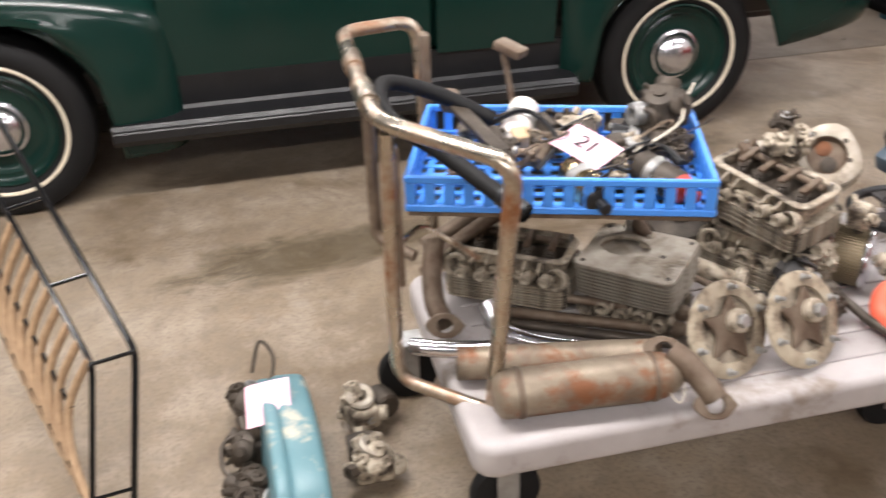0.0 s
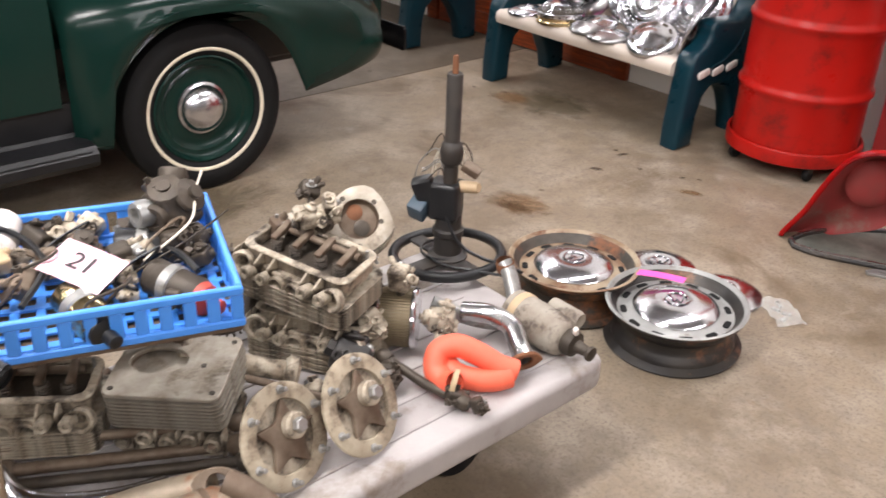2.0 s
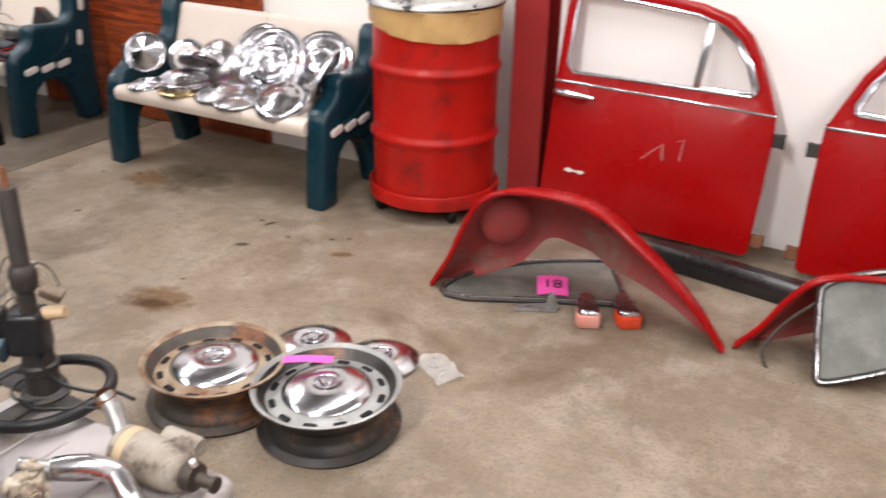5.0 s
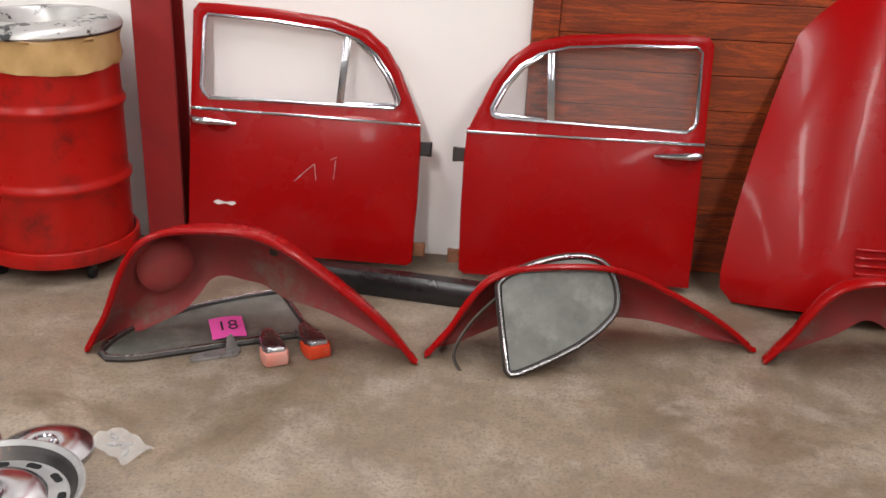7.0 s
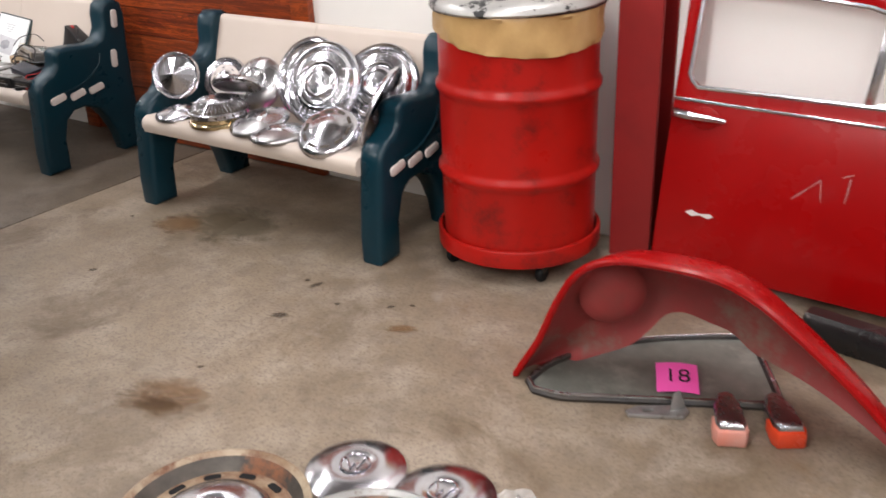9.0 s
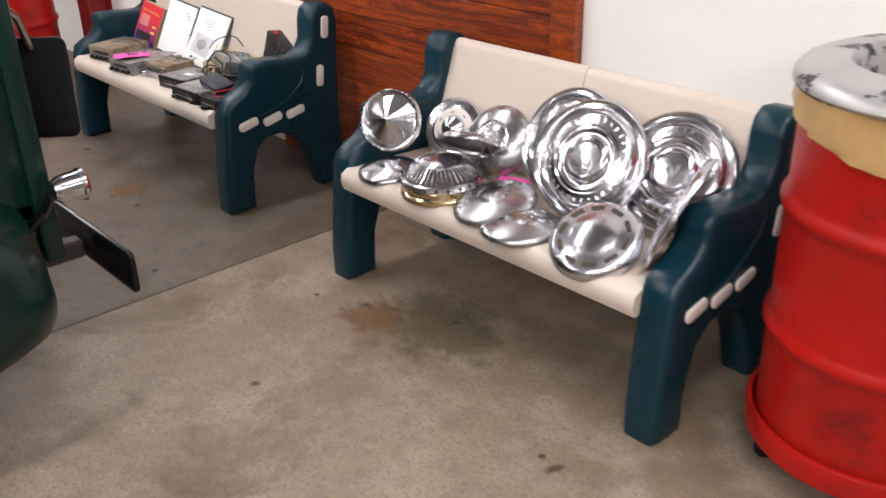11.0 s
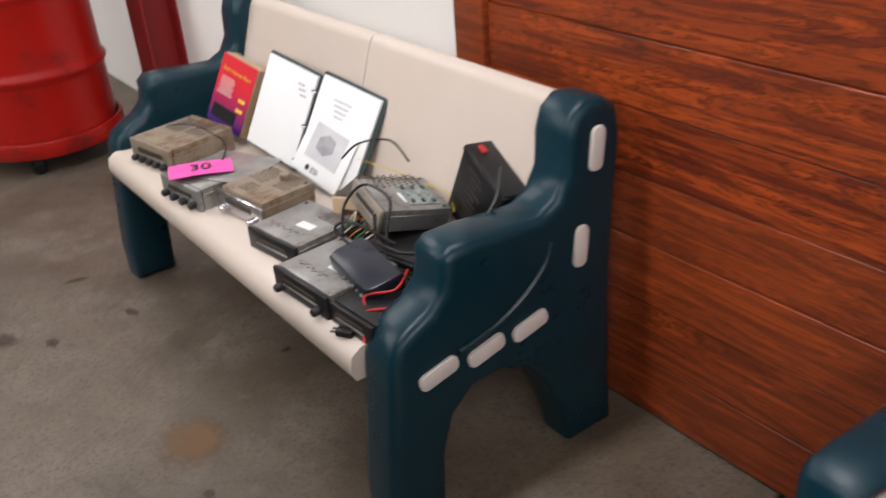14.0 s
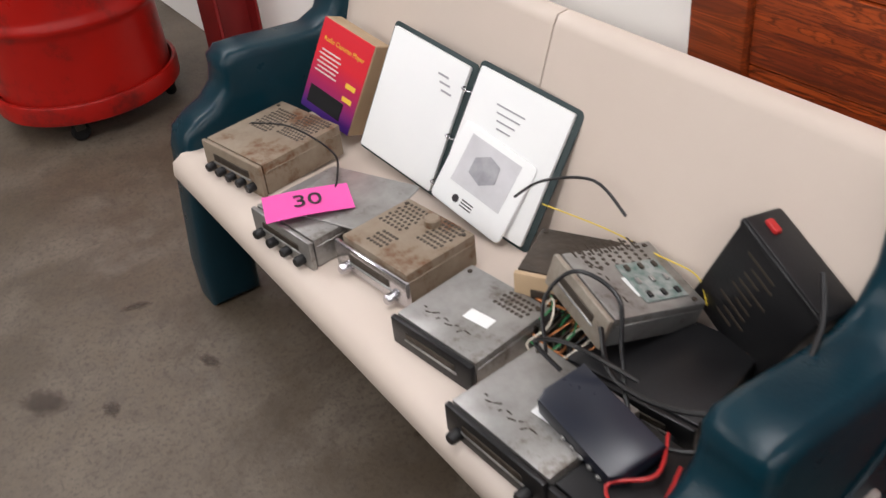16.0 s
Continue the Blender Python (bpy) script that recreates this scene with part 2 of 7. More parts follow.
DUSTY_STEEL = surf("dusty_radio_steel", (0.33, 0.275, 0.21), (0.21, 0.155, 0.105), 12, (0.5, 0.7), 0.3, wear=(0.15, 0.06, 0.022), wear_at=(0.54, 0.66), wscale=12)
CARTON = surf("carton_board", (0.50, 0.36, 0.22), scale=5)
GASKET = surf("black_gasket", (0.02, 0.02, 0.02), scale=5)
COPPER = surf("copper", (0.55, 0.22, 0.09), scale=5, rough=(0.3, 0.5), metal=0.9)
MESH = surf("filter_mesh", (0.24, 0.19, 0.12), (0.14, 0.11, 0.07), 20, (0.5, 0.7), 0.5)
YELLOW = surf("yellow_print", (0.85, 0.55, 0.05), scale=4)
GREY_GLASS = surf("dusty_window_glass", (0.15, 0.155, 0.135), (0.09, 0.095, 0.08), 9, (0.28, 0.5), wear=(0.24, 0.24, 0.21), wear_at=(0.5, 0.75), wscale=7)
CLEAR = glass("clear_glass", alpha=0.04)
PLASTIC_BAG = glass("clear_bag", (0.75, 0.75, 0.72), 0.15, 0.2)
WIRE_RED = surf("red_wire", (0.5, 0.02, 0.02), scale=5)
WIRE_YEL = surf("yellow_wire", (0.75, 0.55, 0.04), scale=5)
WIRE_WHITE = surf("white_wire", (0.72, 0.66, 0.55), scale=5)
WIRE_GRN = surf("green_wire", (0.03, 0.22, 0.08), scale=5)
BOARD = surf("green_circuit_board", (0.04, 0.12, 0.10), (0.40, 0.40, 0.39), 40, (0.4, 0.6))
OIL_STAIN = stain_mat("oil_stain", (0.10, 0.075, 0.04), 0.5)
RUST_STAIN = stain_mat("rust_stain", (0.19, 0.10, 0.04), 0.6)
DARK_STAIN = stain_mat("dark_spot", (0.055, 0.036, 0.026), 0.55)


def purple_print():
    m, nt, bs = nodes_of("red_to_purple_print")
    tc = nt.nodes.new("ShaderNodeTexCoord")
    sp = nt.nodes.new("ShaderNodeSeparateXYZ")
    nt.links.new(tc.outputs["Generated"], sp.inputs[0])
    nt.links.new(mixed(nt, ramp(nt, sp.outputs[1], 0.05, 0.62), (0.05, 0.015, 0.16), (0.66, 0.02, 0.035)), bs.inputs["Base Color"])
    bs.inputs["Roughness"].default_value = 0.3
    return m


PURPLE = purple_print()
TUBE_GLOW, gnt, gbs = nodes_of("lit_tube")
gbs.inputs["Emission Color"].default_value, gbs.inputs["Emission Strength"].default_value = (1.0, 0.95, 0.86, 1), 6.0


# ---- shapes ----
def box(sx, sy, sz, bevel=0.004, seg=2, at=(0, 0, 0)):
    bm = bmesh.new()
    bmesh.ops.create_cube(bm, size=1)
    bmesh.ops.scale(bm, vec=(sx, sy, sz), verts=bm.verts)
    if bevel:
        bmesh.ops.bevel(bm, geom=bm.edges[:], offset=bevel, segments=seg, affect="EDGES", profile=0.5)
    bmesh.ops.translate(bm, vec=at, verts=bm.verts)
    return bm


def lathe(profile, n=32, wobble=0.0):
    """Turns (radius, height) pairs round z."""
    bm = bmesh.new()
    rings = []
    for r, z in profile:
        if r < 1e-5:
            rings.append([bm.verts.new((0, 0, z))])
        else:
            rings.append([bm.verts.new((r * math.cos(2 * math.pi * i / n) * (1 + wobble * math.sin(3 * i)), r * math.sin(2 * math.pi * i / n), z)) for i in range(n)])
    for a, b in zip(rings, rings[1:]):
        if len(a) == 1 and len(b) == 1:
            continue
        for i in range(n):
            j = (i + 1) % n
            if len(a) == 1:
                bm.faces.new((a[0], b[j], b[i]))
            elif len(b) == 1:
                bm.faces.new((a[i], a[j], b[0]))
            else:
                bm.faces.new((a[i], a[j], b[j], b[i]))
    bmesh.ops.recalc_face_normals(bm, faces=bm.faces)
    return bm


def smooth_path(points, steps=6):
    """A rounded line through the points."""
    p = [Vector(q) for q in points]
    if len(p) < 3:
        return p
    out = []
    for i in range(len(p) - 1):
        a, b, c, d = p[max(i - 1, 0)], p[i], p[i + 1], p[min(i + 2, len(p) - 1)]
        for k in range(steps):
            t = k / steps
            out.append(0.5 * ((2 * b) + (c - a) * t + (2 * a - 5 * b + 4 * c - d) * t * t + (3 * b - a - 3 * c + d) * t ** 3))
    return out + [p[-1]]


def corners(points, r=0.04, steps=5):
    """The straight line through the points with its corners rounded to r."""
    p = [Vector(q) for q in points]
    out = [p[0]]
    for a, b, c in zip(p, p[1:], p[2:]):
        u, v = (a - b), (c - b)
        k = min(r, u.length * 0.45, v.length * 0.45)
        s, e = b + u.normalized() * k, b + v.normalized() * k
        for i in range(steps + 1):
            t = i / steps
            out.append(s * (1 - t) ** 2 + b * 2 * t * (1 - t) + e * t * t)
    return out + [p[-1]]


def tube(points, r, n=10, closed=False, ends=True, hollow=0.0):
    """A round tube along the points; r is one radius or one for each point."""
    p = [Vector(q) for q in points]
    bm = bmesh.new()
    rad = r if isinstance(r, (list, tuple)) else [r] * len(p)
    up, rings = None, []
    for i, q in enumerate(p):
        a = p[i - 1] if i or closed else p[i]
        b = p[(i + 1) % len(p)] if i < len(p) - 1 or closed else p[i]
        d = (b - a).normalized()
        if up is None:
            up = d.orthogonal().normalized()
        up = (up - d * up.dot(d))
        up = up.normalized() if up.length > 1e-6 else d.orthogonal().normalized()
        side = d.cross(up)
        rings.append([bm.verts.new(q + rad[i] * (math.cos(2 * math.pi * k / n) * up + math.sin(2 * math.pi * k / n) * side)) for k in range(n)])
    pairs = list(zip(rings, rings[1:])) + ([(rings[-1], rings[0])] if closed else [])
    for a, b in pairs:
        for k in range(n):
            bm.faces.new((a[k], a[(k + 1) % n], b[(k + 1) % n], b[k]))
    if ends and not closed:
        for ring, flip in ((rings[0], True), (rings[-1], False)):
            face = bm.faces.new(ring[::-1] if flip else ring)
            if hollow:
                ins = bmesh.ops.inset_region(bm, faces=[face], thickness=hollow)
                bmesh.ops.translate(bm, vec=face.normal * -0.03, verts=face.verts)
    bmesh.ops.recalc_face_normals(bm, faces=bm.faces)
    return bm


def slab(outline, thick, bevel=0.0, seg=2, holes=()):
    """A plate: the outline in x, y drawn up by thick in z."""
    bm = bmesh.new()
    if holes:
        edges = []
        for loop in (outline, *holes):
            vs = [bm.verts.new((x, y, 0)) for x, y in loop]
            edges += [bm.edges.new((vs[i], vs[(i + 1) % len(vs)])) for i in range(len(vs))]
        bmesh.ops.triangle_fill(bm, use_beauty=True, edges=edges, normal=(0, 0, 1))
    else:
        bm.faces.new([bm.verts.new((x, y, 0)) for x, y in outline])
    got = bmesh.ops.extrude_face_region(bm, geom=bm.faces[:])
    bmesh.ops.translate(bm, vec=(0, 0, thick), verts=[v for v in got["geom"] if isinstance(v, bmesh.types.BMVert)])
    bmesh.ops.recalc_face_normals(bm, faces=bm.faces)
    if bevel:
        es = [e for e in bm.edges if len(e.link_faces) == 2 and e.calc_face_angle(0) > 0.9 and abs((e.verts[0].co - e.verts[1].co).z) < 1e-4]
        bmesh.ops.bevel(bm, geom=es, offset=bevel, segments=seg, affect="EDGES", profile=0.5)
    return bm


def ring_of(cx, cy, rx, ry=None, n=24, a0=0.0):
    ry = ry or rx
    return [(cx + rx * math.cos(a0 + 2 * math.pi * i / n), cy + ry * math.sin(a0 + 2 * math.pi * i / n)) for i in range(n)]


def round_rect(w, h, r, n=5, cx=0.0, cy=0.0):
    out = []
    for sx, sy, a in ((1, 1, 0), (-1, 1, 90), (-1, -1, 180), (1, -1, 270)):
        for i in range(n + 1):
            t = radians(a + 90 * i / n)
            out.append((cx + sx * (w / 2 - r) + r * math.cos(t), cy + sy * (h / 2 - r) + r * math.sin(t)))
    return out


def sheet(rows, thick=0.0):
    """A surface through rows of points, with thickness along its normals."""
    bm = bmesh.new()
    g = [[bm.verts.new(p) for p in row] for row in rows]
    for a, b in zip(g, g[1:]):
        for i in range(len(a) - 1):
            bm.faces.new((a[i], a[i + 1], b[i + 1], b[i]))
    bmesh.ops.recalc_face_normals(bm, faces=bm.faces)
    if thick:
        bmesh.ops.solidify(bm, geom=bm.faces[:], thickness=thick)
        bmesh.ops.recalc_face_normals(bm, faces=bm.faces)
    return bm


def joined(*bms):
    out = bmesh.new()
    for bm in bms:
        me = bpy.data.meshes.new("tmp")
        bm.to_mesh(me)
        out.from_mesh(me)
        bpy.data.meshes.remove(me)
        bm.free()
    return out


def moved(bm, m):
    bm.transform(m)
    return bm


def mesh_of(name, bm, material, smooth=38):
    me = bpy.data.meshes.new(name)
    bm.to_mesh(me)
    bm.free()
    me.materials.append(material)
    if smooth:
        me.shade_smooth()
        me.set_sharp_from_angle(angle=radians(smooth))
    return me


def part(name, bm, material, parent=None, label="", m=None, smooth=38):
    """One mesh object under a thing or a part."""
    ob = new(name, mesh_of(name, bm, material, smooth))
    ob.parent = parent
    if m is not None:
        ob.matrix_local = m
    if label:
        tagged(ob, label)
    return ob


def again(ob, parent, m):
    """One more object on the same mesh."""
    o = new(ob.name.split(".")[0], ob.data)
    o.parent = parent
    o.matrix_local = m
    return o


def thing(name, label, category, m=None, group="", kind=""):
    ob = new(name)
    ob.empty_display_size = 0.05
    if m is not None:
        ob.matrix_world = m
    return tagged(ob, label, category, group, kind)


def structure(name, bm, material, label="", category="", smooth=0):
    return tagged(part(name, bm, material, None, "", None, smooth), label, category or name.split("_")[0], "", "structure")


def frame_of(o, xdir, ydir):
    """The pose whose x and y axes point along xdir and, as near as can be, ydir."""
    x = Vector(xdir).normalized()
    z = x.cross(Vector(ydir)).normalized()
    y = z.cross(x)
    return Matrix(((x.x, y.x, z.x, o[0]), (x.y, y.y, z.y, o[1]), (x.z, y.z, z.z, o[2]), (0, 0, 0, 1)))


def facing(c, n, up=(0, 0, 1)):
    """A pose at c whose z axis points along n."""
    z = Vector(n).normalized()
    y = (Vector(up) - z * Vector(up).dot(z)).normalized()
    x = y.cross(z)
    return Matrix(((x.x, y.x, z.x, c[0]), (x.y, y.y, z.y, c[1]), (x.z, y.z, z.z, c[2]), (0, 0, 0, 1)))


def writing(name, text, size, parent, m, material, label="", cat=""):
    cu = bpy.data.curves.new(name, "FONT")
    cu.body, cu.size, cu.align_x, cu.align_y = text, size, "CENTER", "CENTER"
    cu.extrude = 0.0003
    tmp = new(name, cu)
    me = bpy.data.meshes.new_from_object(tmp.evaluated_get(bpy.context.evaluated_depsgraph_get()))
    bpy.data.objects.remove(tmp)
    me.materials.clear()
    me.materials.append(material)
    ob = new(name, me)
    ob.parent = parent
    ob.matrix_local = m
    return ob


def price_tag(m, number="", w=0.13, h=0.085, material=None, fold=0.006, label="pink numbered sale card"):
    t = thing("sale_card", label, "card", m)
    rows = [[(-w / 2 + w * i / 6, -h / 2 + h * j / 4, fold * math.sin(i / 6 * math.pi) + 0.3 * fold * math.sin(j)) for i in range(7)] for j in range(5)]
    part("card", sheet(rows, 0.0008), material or PINK, t)
    if number:
        writing("number", number, h * 0.62, t, pose(0, 0, fold + 0.0022), INK)
    return t


# ---- room ----
WY = -0.10      # face of the long painted wall
SLAB = -1.592    # joint between the two floor slabs
structure("floor_1", box(7.63, 10.05, 0.12, 0.004, 1, (SLAB + 3.815 + 0.004, WY - 4.88, -0.06)), CONCRETE, "worn stained concrete floor slab", "floor")
structure("floor_2", box(6.37, 10.05, 0.12, 0.004, 1, (SLAB - 3.185 - 0.004, WY - 4.88, -0.0615)), CONCRETE_DARK, "older darker concrete floor slab", "floor")
structure("floor_base", box(14.4, 10.4, 0.1, 0, 1, (-1.0, -5.05, -0.172)), OILY, "dark ground in the floor joint", "floor")
# three added walls out of view, dark grey to hold down the fill light
structure("wall_south", box(14.4, 0.15, CEIL, 0, 1, (-1.0, -10.08, CEIL / 2)), FAR_WALL, "plain unseen wall, grey kept dark to cut bounced light")
structure("wall_east", box(0.15, 10.0, CEIL, 0, 1, (6.1, -5.0, CEIL / 2)), FAR_WALL, "plain unseen wall, grey kept dark to cut bounced light")
structure("wall_west", box(0.15, 10.0, CEIL, 0, 1, (-8.1, -5.0, CEIL / 2)), FAR_WALL, "plain unseen wall, grey kept dark to cut bounced light")
# out of view; its dark grey keeps fill light low
structure("ceiling", box(14.4, 10.4, 0.1, 0, 1, (-1.0, -5.05, CEIL + 0.05)), CEILING, "plain unseen ceiling, darkened to cut fill light")


# wooden garage doors stand in openings of the long wall; the wall is built round them
DOORS = [(-2.537, -0.78), (2.23, 4.45)]
DOOR_TOP = 2.2
xs = [-8.1] + [v for d in DOORS for v in d] + [6.1]
bits = [box(b - a, 0.2, CEIL, 0, 1, ((a + b) / 2, WY + 0.1, CEIL / 2)) for a, b in zip(xs[::2], xs[1::2])]
bits += [box(b - a, 0.2, CEIL - DOOR_TOP, 0, 1, ((a + b) / 2, WY + 0.1, (CEIL + DOOR_TOP) / 2)) for a, b in DOORS]
structure("wall_north", joined(*bits), WALL, "white painted block wall behind the benches")
structure("backing", box(14.4, 0.06, CEIL, 0, 1, (-1.0, WY + 0.24, CEIL / 2)), OILY, "dark boards behind the wooden doors", "wall")


def wooden_door(name, a, b):
    d = thing(name, "reddish stained wooden plank door in the white wall", "door", None, "", "structure")
    w, st = b - a, 0.105
    stile = part("stile", box(st, 0.05, DOOR_TOP - 0.01, 0.004, 2), WOOD, d, "", pose(a + st / 2 + 0.002, WY - 0.010, DOOR_TOP / 2))
    again(stile, d, pose(b - st / 2 - 0.002, WY - 0.010, DOOR_TOP / 2))
    h = 0.138
    plank = mesh_of("plank", box(w - 2 * st - 0.008, 0.03, h - 0.003, 0.0012, 1), WOOD)
    for i in range(15):
        o = new("plank", plank)
        o.parent = d
        o.matrix_local = pose((a + b) / 2, WY - 0.004 + 0.002 * math.sin(i * 2.3), 0.004 + h * (i + 0.5))
    return d


wooden_door("door_1", *DOORS[0])
wooden_door("door_2", *DOORS[1])

# red steel posts with flanges
for px in (0.79, -4.43):
    post = thing("steel_post", "dark red painted steel column against the wall", "column", None, "red steel columns", "structure")
    part("flange", box(0.155, 0.014, CEIL, 0.003, 1), RED_POST, post, "", pose(px - 0.01, WY - 0.14, CEIL / 2))
    part("web", box(0.012, 0.125, CEIL, 0.0, 1), RED_POST, post, "", pose(px - 0.01, WY - 0.07, CEIL / 2))
    part("flange", box(0.155, 0.012, CEIL, 0.003, 1), RED_POST, post, "", pose(px - 0.01, WY - 0.007, CEIL / 2))

for fx, fy in FIXTURES:
    fl = thing("ceiling_light", "long white fluorescent ceiling fixture, lit", "lamp", pose(fx, fy, CEIL), "ceiling lights")
    part("housing", box(0.30, 2.4, 0.07, 0.01, 2), CEILING, fl, "", pose(0, 0, -0.036))
    for k in (-0.07, 0.07):
        part("fluorescent_tube", tube([(k, -1.15, -0.095), (k, 1.15, -0.095)], 0.017, 8), TUBE_GLOW, fl)


def stain(name, x, y, sx, sy, rz, material, label):
    rows = [[(sx * (i / 8 - 0.5), sy * (j / 8 - 0.5), 0.0) for i in range(9)] for j in range(9)]
    ob = part(name, sheet(rows), material, None, "", pose(x, y, (0.0012 if x > SLAB else -0.0002) + (0.0005 if material is DARK_STAIN else 0.0003 if material is RUST_STAIN else 0.0), 0, 0, rz))
    return tagged(ob, label, "stain", "", "structure")


stain("floor_stain", 0.02, -1.75, 0.55, 0.34, 20, RUST_STAIN, "rusty brown stain on the concrete floor")
stain("floor_stain", -0.75, -0.75, 0.95, 0.6, 0, OIL_STAIN, "oily brown patch under the bench")
stain("floor_stain", -0.7, -2.9, 0.8, 1.4, 0, OIL_STAIN, "oily patch beside the truck tyre")
stain("floor_stain", -0.2, -4.3, 0.6, 1.6, 5, OIL_STAIN, "oily patch beside the truck")
for x, y, sx, sy, rz in ((0.31, -0.947, 0.05, 0.03, 20), (0.252, -0.989, 0.07, 0.03, 60), (0.08, -1.065, 0.045, 0.035, 0), (-0.038, -1.223, 0.13, 0.07, 30), (-0.078, -0.991, 0.12, 0.05, 70),
                         (-0.023, -1.584, 0.05, 0.03, 40), (-0.13, -0.98, 0.05, 0.04, 10), (-0.9, -1.32, 0.07, 0.05, 50), (-1.03, -0.821, 0.06, 0.04, 25), (-1.202, -0.897, 0.04, 0.03, 0),
                         (-0.746, -0.697, 0.045, 0.02, 65), (-3.283, -1.171, 0.22, 0.12, 40), (-3.171, -1.065, 0.10, 0.06, 10), (-3.471, -0.904, 0.14, 0.05, 75), (-3.174, -0.844, 0.13, 0.05, 20),
                         (-2.709, -0.604, 0.06, 0.03, 80), (-2.35, -0.98, 0.06, 0.05, 33), (-1.75, -1.2, 0.05, 0.045, 12)):
    stain("floor_spot", x, y, sx, sy, rz, DARK_STAIN, "small dark spot on the concrete floor")
for x, y, sx, sy, rz in ((0.374, -1.09, 0.20, 0.09, 30), (-0.95, -0.86, 0.45, 0.3, 10), (-2.53, -0.94, 0.34, 0.26, 0), (0.03, -1.79, 0.30, 0.14, 15)):
    stain("floor_stain", x, y, sx, sy, rz, RUST_STAIN, "brown rusty mark on the concrete floor")


# ---- benches ----
SIDE = [(-0.800, 0.0), (-0.802, 0.10), (-0.790, 0.22), (-0.778, 0.33), (-0.772, 0.39), (-0.757, 0.435), (-0.72, 0.462), (-0.685, 0.478), (-0.655, 0.510), (-0.648, 0.545),
        (-0.648, 0.572), (-0.625, 0.592), (-0.57, 0.592), (-0.49, 0.584), (-0.425, 0.580), (-0.385, 0.600), (-0.362, 0.645), (-0.358, 0.72), (-0.345, 0.765),
        (-0.312, 0.790), (-0.265, 0.785), (-0.232, 0.762), (-0.220, 0.70), (-0.232, 0.56), (-0.240, 0.35), (-0.235, 0.15), (-0.228, 0.0),
        (-0.352, 0.0), (-0.376, 0.10), (-0.42, 0.19), (-0.47, 0.250), (-0.535, 0.276), (-0.60, 0.272), (-0.645, 0.235), (-0.672, 0.15), (-0.680, 0.0)]


def bench(cx, length, label):
    """A two-seat bench of moulded plastic: green ends, beige seat and back boards whose tongues show in the ends."""
    th = 0.105
    b = thing("park_bench", label, "bench", pose(cx, 0, 0), "benches along the wall")
    side = [(y + 0.040, z if z < 0.42 else 0.42 + (z - 0.42) * 0.91) for y, z in SIDE]
    for s in (-1, 1):
        m = frame_of((s * (length / 2) - (th if s > 0 else 0), 0, 0), (0, 1, 0), (0, 0, 1))
        end = part("bench_end", slab(side, th, 0.022, 3), GREEN_PLASTIC, b, "dark green moulded bench end", m, 50)
        zz = th + 0.0005 if s > 0 else -0.0025
        bead = smooth_path([(-0.367, 0.512, 0), (-0.382, 0.470, 0), (-0.427, 0.428, 0), (-0.502, 0.390, 0), (-0.592, 0.372, 0)], 5)
        part("moulded_bead", tube([Vector((p[0], p[1], zz)) for p in bead], 0.006, 6), GREEN_PLASTIC, end)
        for (py, pz, w, h) in ((-0.252, 0.662, 0.034, 0.088), (-0.292, 0.474, 0.034, 0.088), (-0.424, 0.354, 0.088, 0.036), (-0.531, 0.348, 0.088, 0.036), (-0.640, 0.350, 0.088, 0.036)):
            part("plug", slab(round_rect(w, h, 0.015), 0.012, 0.005, 2), SLOT_WHITE, end, "cream plug in a slot", pose(py, pz, th - 0.004 if s > 0 else -0.008, 0, 0, 12 if w > h else -6))
    n = length - 2 * th + 0.02
    prof = [(-0.752, 0.335), (-0.762, 0.360), (-0.757, 0.388), (-0.735, 0.402), (-0.60, 0.400), (-0.45, 0.392), (-0.365, 0.388), (-0.34, 0.42), (-0.33, 0.355), (-0.5, 0.362), (-0.70, 0.362), (-0.735, 0.335)]
    part("seat", slab(prof, n, 0.0), BEIGE_PLASTIC, b, "beige moulded seat board", frame_of((-n / 2, 0, 0), (0, 1, 0), (0, 0, 1)), 60)
    back = [(-0.368, 0.400), (-0.262, 0.718), (-0.252, 0.735), (-0.230, 0.738), (-0.220, 0.718), (-0.311, 0.400)]
    half = n / 2 - 0.0015
    bk = part("backrest", slab(back, half, 0.0), BEIGE_PLASTIC, b, "beige moulded back board", frame_of((-n / 2, 0, 0), (0, 1, 0), (0, 0, 1)), 60)
    again(bk, b, frame_of((0.0015, 0, 0), (0, 1, 0), (0, 0, 1)))
    return b


bench(-2.703, 1.468, "green and beige plastic bench covered with old car radios")
bench(-0.630, 1.345, "green and beige plastic bench piled with chrome hubcaps")


